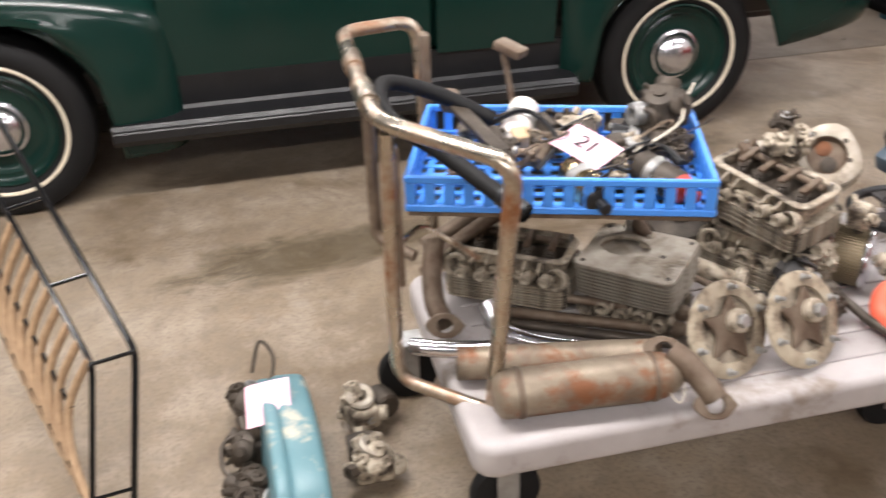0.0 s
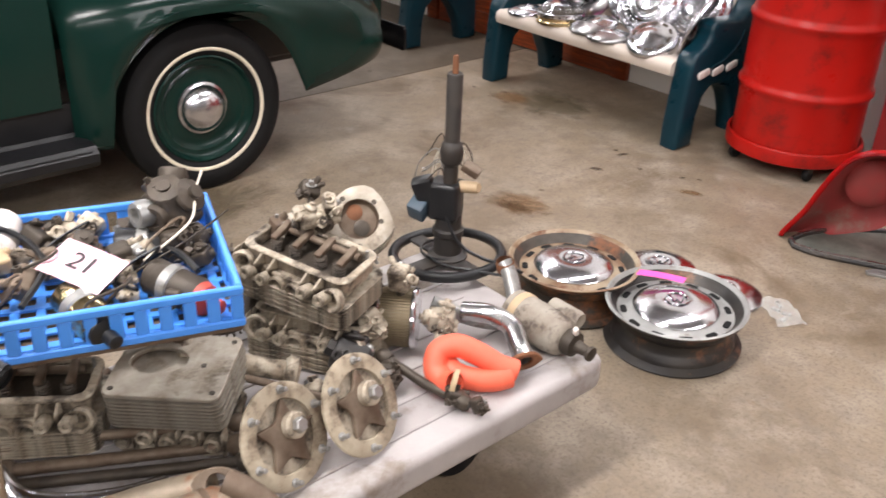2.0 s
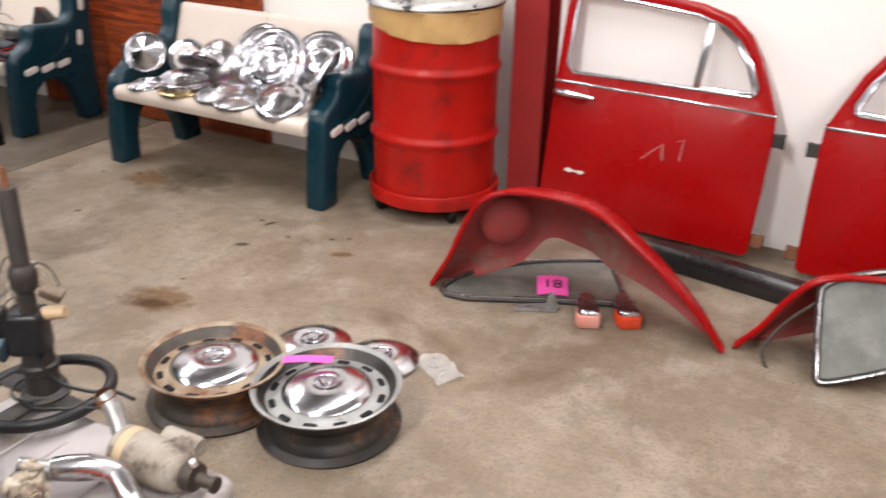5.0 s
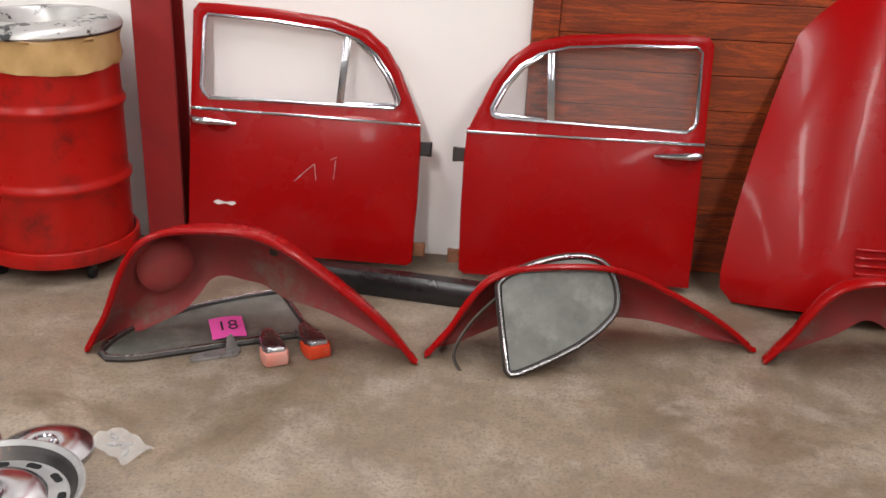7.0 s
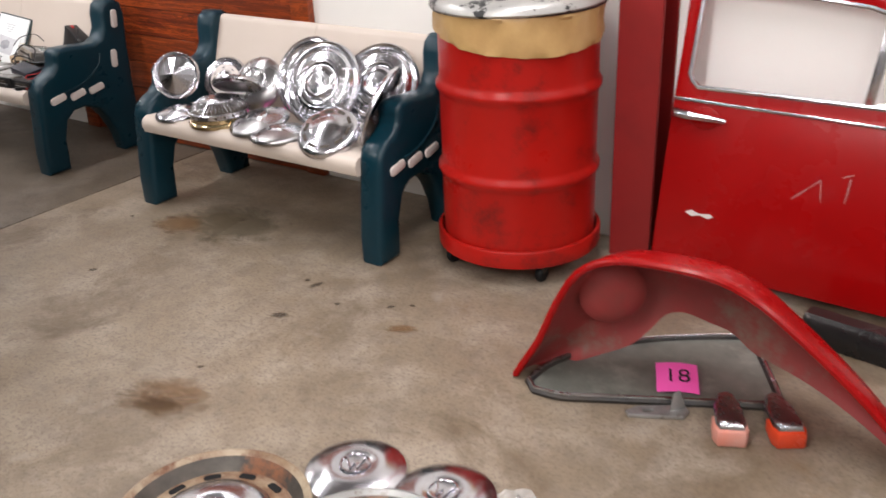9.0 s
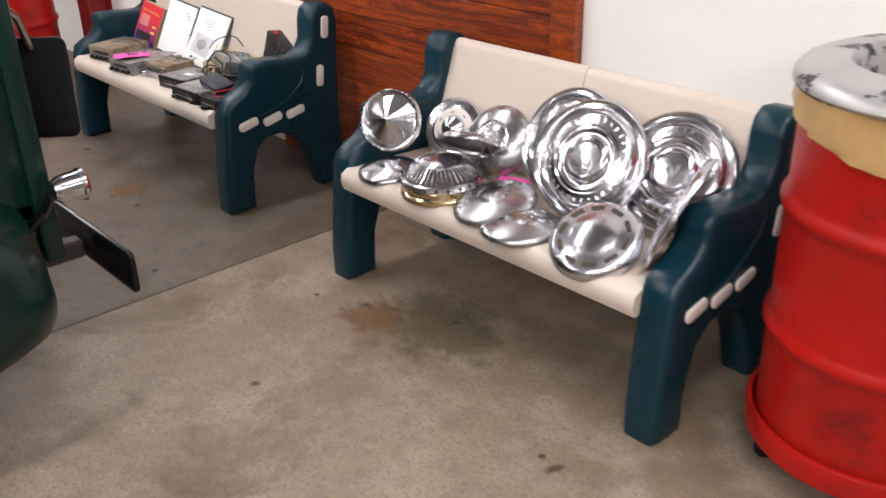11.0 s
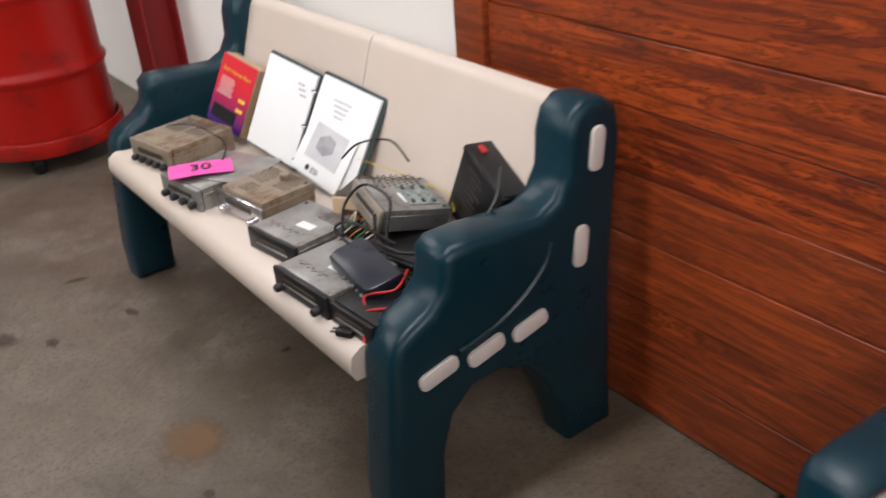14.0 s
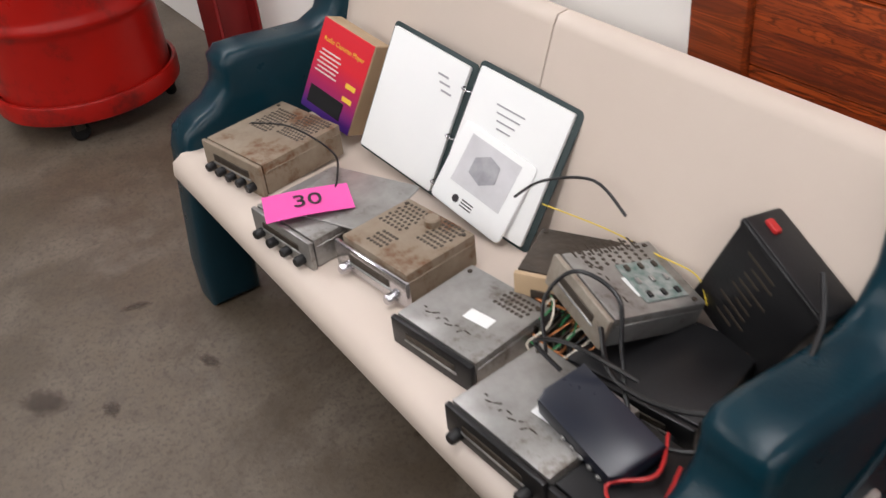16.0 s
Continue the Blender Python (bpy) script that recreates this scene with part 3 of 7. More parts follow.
# ---- red drums on dollies ----
def drum(x, y, label, turn=48):
    d = thing("steel_drum", label, "barrel", pose(x, y, 0), "red drums")
    z0, r = 0.075, 0.274
    prof = [(0, z0 + 0.02), (r - 0.02, z0 + 0.02), (r, z0), (r + 0.004, z0 + 0.012), (r, z0 + 0.03)]
    for zr in (0.29, 0.585):
        prof += [(r, z0 + zr - 0.035), (r + 0.004, z0 + zr - 0.018), (r + 0.013, z0 + zr - 0.006), (r + 0.013, z0 + zr + 0.006), (r + 0.004, z0 + zr + 0.018), (r, z0 + zr + 0.035)]
    prof += [(r, z0 + 0.86), (r + 0.006, z0 + 0.872), (r - 0.01, z0 + 0.875), (r - 0.012, z0 + 0.80)]
    part("shell", lathe(prof, 56), RED_PAINT, d)
    part("dolly_ring", lathe([(0.283, 0.135), (0.293, 0.135), (0.297, 0.128), (0.295, 0.074), (0.285, 0.068), (0.02, 0.068), (0.02, 0.075), (0.281, 0.07), (0.283, 0.125)], 48), RED_PAINT, d, "red steel dolly ring")
    for k in range(4):
        a = radians(turn + 90 * k)
        c = part("caster", moved(lathe([(0, -0.014), (0.024, -0.014), (0.030, -0.006), (0.030, 0.006), (0.024, 0.014), (0, 0.014)], 16), pose(0, 0, 0, 90, 0, 0)), RUBBER, d, "black caster wheel", pose(0.25 * math.cos(a), 0.25 * math.sin(a), 0.031, 0, 0, 30 * k))
        part("fork", box(0.032, 0.036, 0.026, 0.004), OILY, c, "", pose(0, 0, 0.02))
    bag = []
    for j, (rr, zz) in enumerate([(r + 0.008, 0.765), (r + 0.011, 0.785), (r + 0.010, 0.82), (r + 0.012, 0.85), (r + 0.013, 0.86), (r + 0.006, 0.872), (r - 0.02, 0.876)]):
        row = []
        for i in range(73):
            a = 2 * math.pi * i / 72
            dz = 0.045 * math.cos(a - 2.4) if j < 3 else 0.02 * math.cos(a - 2.4)
            wob = 0.004 * math.sin(7 * a + j) + 0.004 * math.sin(17 * a + 2.6 * j) + 0.003 * math.sin(31 * a - 2 * j)
            row.append(((rr + wob) * math.cos(a), (rr + wob) * math.sin(a), zz + 0.075 + dz * (1 if j < 5 else 0.2)))
        bag.append(row)
    part("bin_liner", sheet(bag, 0.001), BAG, d, "tan plastic bin liner folded over the rim")
    part("tie", tube([(0.290 * math.cos(2 * math.pi * i / 48), 0.290 * math.sin(2 * math.pi * i / 48), 0.925 + 0.006 * math.cos(2 * math.pi * i / 48)) for i in range(48)], 0.006, 6, True), BLACK_PLASTIC, d, "black elastic cord")
    lid = lathe([(0.292, 0.0), (0.299, 0.008), (0.296, 0.020), (0.284, 0.034), (0.255, 0.044), (0.19, 0.048), (0.18, 0.035), (0.17, 0.0), (0.16, -0.03), (0.17, -0.03), (0.19, 0.024), (0.26, 0.032), (0.292, 0.0)], 56)
    part("lid", lid, LID, d, "scuffed grey and black funnel lid", pose(0, 0, 0.926, 1.5, -1, 0))
    return d


drum(0.41, -0.402, "red steel drum bin with a tan liner, on a dolly")
drum(-4.64, -0.63, "red steel drum bin on a wheeled dolly", 63)


# ---- green pickup truck ----
TR = thing("pickup_truck", "dark green vintage pickup truck with chrome hubcaps", "truck", pose(-0.75, 0, 0))
RW, FW, AXZ = -2.66, -5.30, 0.335


def fender(name, y0, y1, wy, arch, tail, label):
    """A rounded mudguard: in each cross-section an upright side that rolls over at the top; cut out by the wheel arch."""
    rows = []
    n = 44
    for i in range(n + 1):
        y = y0 + (y1 - y0) * i / n
        dy = y - wy
        low = tail(y)
        if abs(dy) < arch:
            low = max(low, AXZ + math.sqrt(arch * arch - dy * dy) * 0.98)
        e0, e1 = (y - y0) / 0.28, (y1 - y) / 0.34
        inx = 0.0
        for e in (e0, e1):
            if e < 1:
                inx += 0.10 * (1 - math.sqrt(max(0.0, 1 - (1 - e) ** 2)))
        top = 0.90 - 0.16 * max(0.0, (y - wy) / 0.75) ** 2 - 0.10 * max(0.0, (wy - y) / 0.75) ** 2
        side = top - 0.16
        row = [(-inx - 0.02, y, min(low, side)), (-inx, y, min(low + 0.03, side))]
        for k in range(1, 6):
            row.append((-inx + 0.012 * math.sin(k / 5 * math.pi), y, min(low + 0.03, side) + (side - min(low + 0.03, side)) * k / 5))
        for k in range(1, 9):
            a = radians(90 * k / 8)
            row.append((-inx - 0.30 * (1 - math.cos(a)) * (1 - inx), y, side + (top - side) * math.sin(a)))
        rows.append(row)
    return part(name, sheet(rows, -0.012), GREEN_PAINT, TR, label, None, 50)


fender("rear_fender", -3.16, -1.815, RW, 0.405, lambda y: 0.29 if y < RW else (0.36 + 0.05 * max(0, (y + 2.25) / 0.3)), "glossy green rear fender")
fender("front_fender", -6.2, -4.66, FW, 0.42, lambda y: 0.20 if y > FW else 0.3, "glossy green front fender")


def side_panel(y0, y1, z0, z1, x=-0.09, name="door"):
    rows = [[(x + 0.03 * math.sin((z - z0) / (z1 - z0) * math.pi * 0.8), y, z) for y in [y0 + (y1 - y0) * i / 4 for i in range(5)]] for z in [z0 + (z1 - z0) * k / 8 for k in range(9)]]
    return part(name, sheet(rows, 0.03), GREEN_PAINT, TR)


side_panel(-4.68, -3.70, 0.455, 1.15)
cabp = side_panel(-3.675, -3.20, 0.455, 1.15, -0.11, "bed_side")
part("body_bead", tube(corners([(0.012 - 0.10, -3.60, 1.0), (-0.088, -3.60, 0.55), (-0.088, -3.57, 0.52), (-0.088, -3.25, 0.56)], 0.04), 0.008, 6), GREEN_PAINT, TR)
part("cab", joined(box(1.42, 1.46, 0.75, 0.06, 3, (-0.86, -3.96, 0.80)), box(1.30, 1.2, 0.55, 0.14, 3, (-0.86, -3.95, 1.48))), GREEN_PAINT, TR)
part("bed", joined(box(0.05, 1.52, 0.62, 0.015, 2, (-0.22, -2.52, 0.93)), box(0.05, 1.52, 0.62, 0.015, 2, (-1.50, -2.52, 0.93)), box(1.33, 0.05, 0.62, 0.015, 2, (-0.86, -3.25, 0.93)), box(1.33, 1.52, 0.05, 0.01, 2, (-0.86, -2.52, 0.66)), box(0.09, 0.05, 0.72, 0.015, 2, (-0.225, -1.755, 0.89)), box(0.09, 0.05, 0.72, 0.015, 2, (-1.495, -1.755, 0.89))), GREEN_PAINT, TR)
part("tailgate", box(1.18, 0.045, 0.5, 0.015, 2, (-0.86, -1.752, 0.97)), GREEN_PAINT, TR)
part("hood", joined(box(1.0, 1.35, 0.6, 0.16, 4, (-0.86, -5.35, 0.85))), GREEN_PAINT, TR)
part("far_side", box(0.26, 4.2, 0.46, 0.1, 3, (-1.58, -4.05, 0.62)), GREEN_PAINT, TR)
part("frame_rail", joined(box(0.08, 4.0, 0.12, 0.005, 1, (-0.45, -3.9, 0.42)), box(0.08, 4.0, 0.12, 0.005, 1, (-1.25, -3.9, 0.42)), box(1.3, 0.10, 0.09, 0.01, 1, (-0.86, RW, 0.34)), box(1.3, 0.10, 0.09, 0.01, 1, (-0.86, FW, 0.34))), DARK_STEEL, TR, "dark chassis frame")
part("inner_liner", joined(box(0.04, 1.15, 0.5, 0.01, 1, (-0.34, RW + 0.05, 0.66)), box(0.04, 1.3, 0.5, 0.01, 1, (-0.36, FW, 0.66)), box(0.28, 1.5, 0.04, 0.01, 1, (-0.22, -3.95, 0.30))), DARK_STEEL, TR, "dark wheel well")
# running board with its apron
rows = [[(0.02, y, 0.265), (0.035, y, 0.285), (0.035, y, 0.305), (0.02, y, 0.322), (-0.10, y, 0.322), (-0.115, y, 0.345), (-0.105, y, 0.40), (-0.10, y, 0.462)] for y in [-4.90 + 1.76 * i / 10 for i in range(11)]]
part("running_board", sheet(rows, 0.012), BLACK_PLASTIC, TR, "glossy black running board", None, 30)
part("board_trim", tube([(0.037, -4.9, 0.315), (0.037, -3.16, 0.315)], 0.006, 6), RUBBER, TR)
for k in range(5):
    part("tread_rib", tube([(0.0 - 0.022 * k, -4.86, 0.324), (0.0 - 0.022 * k, -3.18, 0.324)], 0.003, 5), RUBBER, TR)


def truck_wheel(y, x, flip=1):
    w = part("wheel", moved(lathe([(0.205, -0.07), (0.225, -0.075), (0.28, -0.085), (0.325, -0.08), (0.338, -0.055), (0.338, 0.03), (0.330, 0.058), (0.305, 0.074), (0.276, 0.079), (0.262, 0.076), (0.225, 0.066), (0.213, 0.055), (0.205, 0.0), (0.205, -0.07)], 64), pose(0, 0, 0, 0, 90 * flip, 0)), RUBBER, TR, "black tyre with a cream stripe", pose(x, y, AXZ))
    face = pose(0, 0, 0, 0, 90 * flip, 0)
    part("whitewall", moved(lathe([(0.234, 0.0690), (0.237, 0.0735), (0.244, 0.0755), (0.248, 0.0735)], 64), face), WHITEWALL, w, "thin cream whitewall ring")
    part("rim", moved(lathe([(0.214, 0.050), (0.214, 0.060), (0.208, 0.063), (0.203, 0.055), (0.196, 0.040), (0.185, 0.034), (0.172, 0.036), (0.160, 0.028), (0.140, 0.018), (0.115, 0.022), (0.0, 0.024)], 56), face), GREEN_PAINT, w, "green painted steel rim")
    part("hubcap", moved(lathe([(0.101, 0.022), (0.106, 0.028), (0.103, 0.036), (0.094, 0.040), (0.090, 0.048), (0.078, 0.066), (0.055, 0.082), (0.028, 0.090), (0, 0.092)], 48), face), CHROME, w, "domed chrome hubcap")
    return w


truck_wheel(RW, -0.145)
truck_wheel(FW, -0.115)
truck_wheel(RW, -1.56, -1)
truck_wheel(FW, -1.58, -1)
# plain box added to block light, so the floor below stays dark
part("underbody", box(1.28, 3.0, 0.16, 0.02, 1, (-0.88, -3.95, 0.40)), DARK_STEEL, TR, "black underbody box that blocks light beneath the truck")
part("gearbox", box(0.4, 2.6, 0.2, 0.05, 2, (-0.86, -4.0, 0.28)), DARK_STEEL, TR, "dark gearbox and shaft")
# rear lamp, plate and bumper
part("bumper", joined(moved(slab(round_rect(1.62, 0.115, 0.02), 0.016, 0.006, 2), frame_of((-1.02, -1.565, 0.42), (1, 0, 0), (0, 0, 1)))), BLACK_PAINT, TR, "black steel rear bumper")
for bx in (-0.45, -1.3):
    part("bumper_bracket", box(0.05, 0.34, 0.05, 0.006, 1, (bx, -1.78, 0.43)), DARK_STEEL, TR)
lampm = pose(-0.135, -1.69, 0.715, -90, 0, 0) @ Matrix.Scale(0.72, 4)
tl = part("tail_lamp", moved(lathe([(0, -0.08), (0.03, -0.078), (0.042, -0.06), (0.048, 0.0), (0.052, 0.004), (0.052, 0.014), (0.046, 0.018)], 28), lampm), CHROME, TR, "round chrome tail lamp")
part("lens", moved(lathe([(0.045, 0.016), (0.035, 0.026), (0, 0.032)], 24), lampm), TAIL_RED, tl)
part("lamp_arm", tube([(-0.20, -1.79, 0.62), (-0.16, -1.77, 0.66), (-0.135, -1.75, 0.71)], 0.012, 8), BLACK_PAINT, TR)
plate = part("plate", moved(slab(round_rect(0.15, 0.23, 0.02), 0.014, 0.004, 2), frame_of((-0.345, -1.655, 0.885), (0.5, 0.6, 0), (0, 0.12, 1))), RUBBER, TR, "black rectangular hanging plate")
part("latch", tube([(-0.27, -1.74, 1.10), (-0.30, -1.69, 1.06), (-0.34, -1.66, 0.98)], 0.010, 8), CHROME, TR, "chrome tailgate latch")


# ---- red car doors leaning on the wall ----
def car_door(m, label, mirror=1, clear_vent=False):
    """A rounded two-door-car door in x (width), y (height), z (out towards the room)."""
    d = thing("vehicle_door", label, "car door", m @ Matrix.Diagonal((0.985, 0.955, 1, 1)), "red car doors")
    s = mirror

    def fx(pts):
        return [(s * x, y) for x, y in (pts if s > 0 else pts[::-1])]
    out = [(-0.47, 0.0), (0.445, 0.0), (0.465, 0.02), (0.47, 0.30), (0.468, 0.50), (0.462, 0.60), (0.42, 0.70), (0.37, 0.81), (0.31, 0.90), (0.23, 0.965), (0.10, 1.0), (-0.15, 1.02), (-0.35, 1.025), (-0.44, 1.022), (-0.462, 0.99), (-0.468, 0.60), (-0.47, 0.3)]
    win = [(-0.415, 0.665), (-0.425, 0.69), (-0.415, 0.96), (-0.40, 0.978), (-0.15, 0.972), (0.09, 0.952), (0.20, 0.92), (0.27, 0.87), (0.33, 0.79), (0.372, 0.70), (0.368, 0.672), (0.35, 0.66), (-0.39, 0.645)]
    shell = part("door_skin", slab(fx(out), 0.045, 0.010, 2, holes=[fx(win)]), RED_CAR, d, "glossy red door skin")
    # a swelling lower panel
    rows = []
    for j in range(11):
        y = 0.015 + 0.60 * j / 10
        rows.append([(s * (-0.462 + 0.924 * i / 10), y, 0.046 + 0.028 * math.sin(math.pi * j / 10) ** 0.8 * (1 - abs(i / 5 - 1) ** 6)) for i in range(11)])
    part("lower_panel", sheet(rows, 0.0), RED_CAR, d, "red lower panel")
    rim = [Vector((x, y, 0.044)) for x, y in fx(win)]
    part("window_trim", tube(rim, 0.008, 6, True), CHROME, d, "bright window trim")
    part("glass", slab(fx(win), 0.004), CLEAR, d, "clear window glass", pose(0, 0, 0.018)).visible_shadow = False
    part("vent_bar", box(0.030, 0.292, 0.016, 0.004, 2), CHROME, d, "chrome quarter-light bar", pose(s * 0.145, 0.795, 0.040, 0, 0, s * -4))
    part("vent_frame", tube([(s * x, y, 0.046) for x, y in ((0.165, 0.665), (0.355, 0.675), (0.355, 0.70), (0.315, 0.785), (0.255, 0.865), (0.185, 0.915))], 0.007, 6), CHROME, d)
    part("belt_trim", box(0.93, 0.012, 0.010, 0.003, 2), CHROME, d, "bright belt moulding", pose(0, 0.600, 0.050))
    hd = part("door_handle", tube(corners([(s * -0.45, 0.555, 0.055), (s * -0.445, 0.555, 0.085), (s * -0.40, 0.553, 0.092), (s * -0.27, 0.548, 0.080)], 0.02), [0.016] * 7 + [0.016] * 5 + [0.015, 0.008], 10), CHROME, d, "chrome pull handle")
    part("handle_scoop", slab(ring_of(s * -0.345, 0.548, 0.05, 0.038, 20), 0.003, 0.001), RED_CAR, d, "", pose(0, 0, 0.062))
    for hy in (0.07, 0.50):
        part("hinge", joined(box(0.05, 0.055, 0.03, 0.004, 1, (s * 0.485, hy, 0.012)), moved(lathe([(0, -0.03), (0.009, -0.03), (0.009, 0.03), (0, 0.03)], 10), pose(s * 0.505, hy, 0.012, 90, 0, 0))), RUST if hy < 0.2 else DARK_STEEL, d, "rusty hinge")
    return d


lean = 9
D1 = car_door(frame_of((1.355, -0.285, 0.035), (1, 0, -0.022), (0, math.sin(radians(lean)), math.cos(radians(lean)))), "red vintage car door leaning against the white wall")
D2 = car_door(frame_of((2.462, -0.315, 0.02), (1, 0, 0.0), (0, math.sin(radians(lean)), math.cos(radians(lean)))), "red vintage car door leaning against the wooden door", -1)
for k, (a, b, c, e) in enumerate([(-0.03, 0.33, 0.05, 0.41), (0.05, 0.41, 0.06, 0.34), (0.13, 0.35, 0.135, 0.43), (0.11, 0.43, 0.14, 0.445)]):
    part("scratch", tube([(a, b, 0.0735), ((a + c) / 2, (b + e) / 2, 0.0742), (c, e, 0.0735)], 0.0008, 4), SLOT_WHITE, D1, "white paint scratch")
part("chip", slab([(-0.36, 0.215), (-0.335, 0.205), (-0.31, 0.213), (-0.28, 0.205), (-0.262, 0.216), (-0.275, 0.224), (-0.31, 0.218), (-0.34, 0.227)], 0.002), SLOT_WHITE, D1, "bare chipped paint", pose(0, 0, 0.071))


# ---- red engine lid beyond the doors ----
def hood_panel():
    h = thing("car_hood", "glossy red rounded car hood standing against the wall", "car hood", frame_of((3.62, -0.42, 0.01), (1, 0, 0), (0, 0.27, 1)))
    rows = []
    for j in range(25):
        t = j / 24
        y = 1.32 * t
        half = 0.60 - 0.32 * t ** 1.5
        if t > 0.8:
            half *= math.sqrt(max(0.02, 1 - ((t - 0.8) / 0.2) ** 2 * 0.9))
        if t < 0.08:
            half -= 0.06 * (1 - math.sqrt(1 - (1 - t / 0.08) ** 2))
        rows.append([(half * u, y, 0.17 * (1 - abs(u) ** 2.6) * (1 - 0.3 * t) - 0.05 * t * t) for u in [(-1 + 2 * i / 20) for i in range(21)]])
    part("panel", sheet(rows, 0.012), RED_CAR, h, "", None, 60)
    for k in range(6):
        part("louvre", box(0.30, 0.012, 0.012, 0.004, 2), RED_CAR, h, "", pose(0.0, 0.10 + 0.03 * k, 0.165))
    part("chrome_lip", tube([(-0.42, 0.065, 0.09), (-0.2, 0.06, 0.155), (0.1, 0.06, 0.168)], 0.004, 6), CHROME, h)
    return h


hood_panel()


# ---- red car fenders lying on the floor ----
def loose_fender(m, label, width=1.10, height=0.42, depth=0.30, lamp=True):
    """A front fender seen into its hollow: an arched skin in x, z whose rim faces -y and whose crown bends back."""
    f = thing("car_fender", label, "car fender", m, "red car fenders")
    arch = [(-0.5, 0.0), (-0.475, 0.12), (-0.43, 0.32), (-0.385, 0.60), (-0.33, 0.84), (-0.25, 0.965), (-0.13, 1.0), (0.0, 0.985), (0.10, 0.89), (0.20, 0.715), (0.30, 0.52), (0.38, 0.34), (0.45, 0.15), (0.495, 0.0)]
    line = [Vector((x * width, 0, z * height)) for x, z in arch]
    line = smooth_path(line, 3)
    outer, inner = [], []
    n = len(line)
    for i, p in enumerate(line):
        t = i / (n - 1)
        k = math.sin(math.pi * t) ** 0.6
        c = Vector((-0.04 * width, 0, -0.10 * height))
        inw = (c - p).normalized()
        col, col2 = [], []
        for j in range(9):
            u = j / 8
            a = radians(98 * u)
            q = p + Vector((0, depth * (0.25 + 0.75 * k) * math.sin(a), 0)) + inw * (0.26 * (0.12 + 0.88 * k)) * (1 - math.cos(a))
            q.z = max(q.z, 0.006)
            col.append(q)
            q2 = q + inw * 0.008 + Vector((0, -0.004, 0))
            q2.z = max(q2.z, 0.004)
            col2.append(q2)
        outer.append([p + Vector((0, -0.012, 0))] + col)
        inner.append(col2)
    part("skin", sheet(outer, 0.0), RED_CAR, f, "glossy red outer skin", None, 60)
    part("underside", sheet(inner, 0.0), RED_DIRTY, f, "dusty dull red underside", None, 60)
    edge = [p + Vector((0, -0.010, 0)) for p in line]
    for q in edge:
        q.z = max(q.z, 0.012)
    part("rolled_edge", tube(edge, 0.011, 8), RED_CAR, f)
    if lamp:
        part("lamp_bowl", moved(lathe([(0.0, 0.02), (0.05, 0.016), (0.085, 0.004), (0.095, -0.008), (0.088, -0.010), (0.06, 0.004), (0, 0.01)], 28), frame_of((-0.28 * width, 0.13, 0.58 * height), (0.4, 0.3, -1), (0.8, 0.5, 0.3))), RED_DIRTY, f, "dusty headlamp bowl")
        part("grommet", moved(lathe([(0.0, 0.022), (0.018, 0.02), (0.024, 0.0), (0.03, -0.004)], 16), frame_of((0.03 * width, depth * 0.92, 0.62 * height), (1, 0, 0), (0, 0, 1))), OILY, f, "black rubber grommet")
    return f


loose_fender(pose(1.364, -1.10, 0.0, 0, 0, 3.7), "red car fender lying on the floor, hollow side out", 1.095, 0.445)
loose_fender(pose(2.50, -0.91, 0.0, 0, 0, 10), "red car fender lying on the floor behind a window", 1.17, 0.33, 0.20, False)
loose_fender(pose(3.63, -0.93, 0.0, 0, 0, -4), "red car fender lying on the floor by the hood", 1.10, 0.34, 0.26, False)
BLACK_BAR = surf('chipped_black_paint', (0.008, 0.008, 0.009), (0.015, 0.013, 0.012), 6, (0.2, 0.4), wear=(0.22, 0.18, 0.15), wear_at=(0.66, 0.72), wscale=12)
# black sill bar lying behind the fenders
bar = thing("bumper_bar", "scuffed black steel bar lying behind the fenders", "bumper", pose(1.92, -0.56, 0.0, 0, 0, -9))
part("beam", moved(slab([(-0.04, 0.0), (0.04, 0.0), (0.046, 0.02), (0.04, 0.075), (0.025, 0.092), (-0.025, 0.092), (-0.04, 0.075), (-0.046, 0.02)], 0.92, 0.008, 2), frame_of((-0.46, 0, 0), (0, 1, 0), (0, 0, 1))), BLACK_BAR, bar)
part("end_cap", box(0.02, 0.095, 0.097, 0.008, 2), STEEL, bar, "bare metal end", pose(0.45, 0, 0.049))


# ---- windows, lamps and small parts on the floor ----
def window_glass(name, outline, m, label):
    w = thing(name, label, "car window", m)
    part("pane", slab(outline, 0.005), GREY_GLASS, w, "dusty greenish glass", pose(0, 0, 0.004))
    part("seal", tube([Vector((x, y, 0.008)) for x, y in outline], 0.012, 8, True), DARK_STEEL, w, "black rubber seal")
    part("trim", tube([Vector((x, y, 0.019)) for x, y in outline], 0.0055, 6, True), DULL_CHROME, w, "bright metal trim")
    return w


W1 = window_glass("quarter_window", [(p.x, p.y) for p in smooth_path([(0.873, -1.155, 0), (0.882, -1.06, 0), (0.93, -0.955, 0), (1.05, -0.80, 0), (1.20, -0.685, 0), (1.320, -0.617, 0), (1.352, -0.625, 0), (1.42, -0.740, 0), (1.508, -0.900, 0), (1.500, -0.928, 0), (1.455, -0.950, 0), (1.26, -1.045, 0), (1.08, -1.135, 0), (0.99, -1.178, 0), (0.91, -1.188, 0)], 3)],
                  pose(0, 0, 0), "car side window with bright trim lying on the floor")
price_tag(pose(1.237, -0.956, 0.028, 10, 0, 24), "18", 0.115, 0.12)
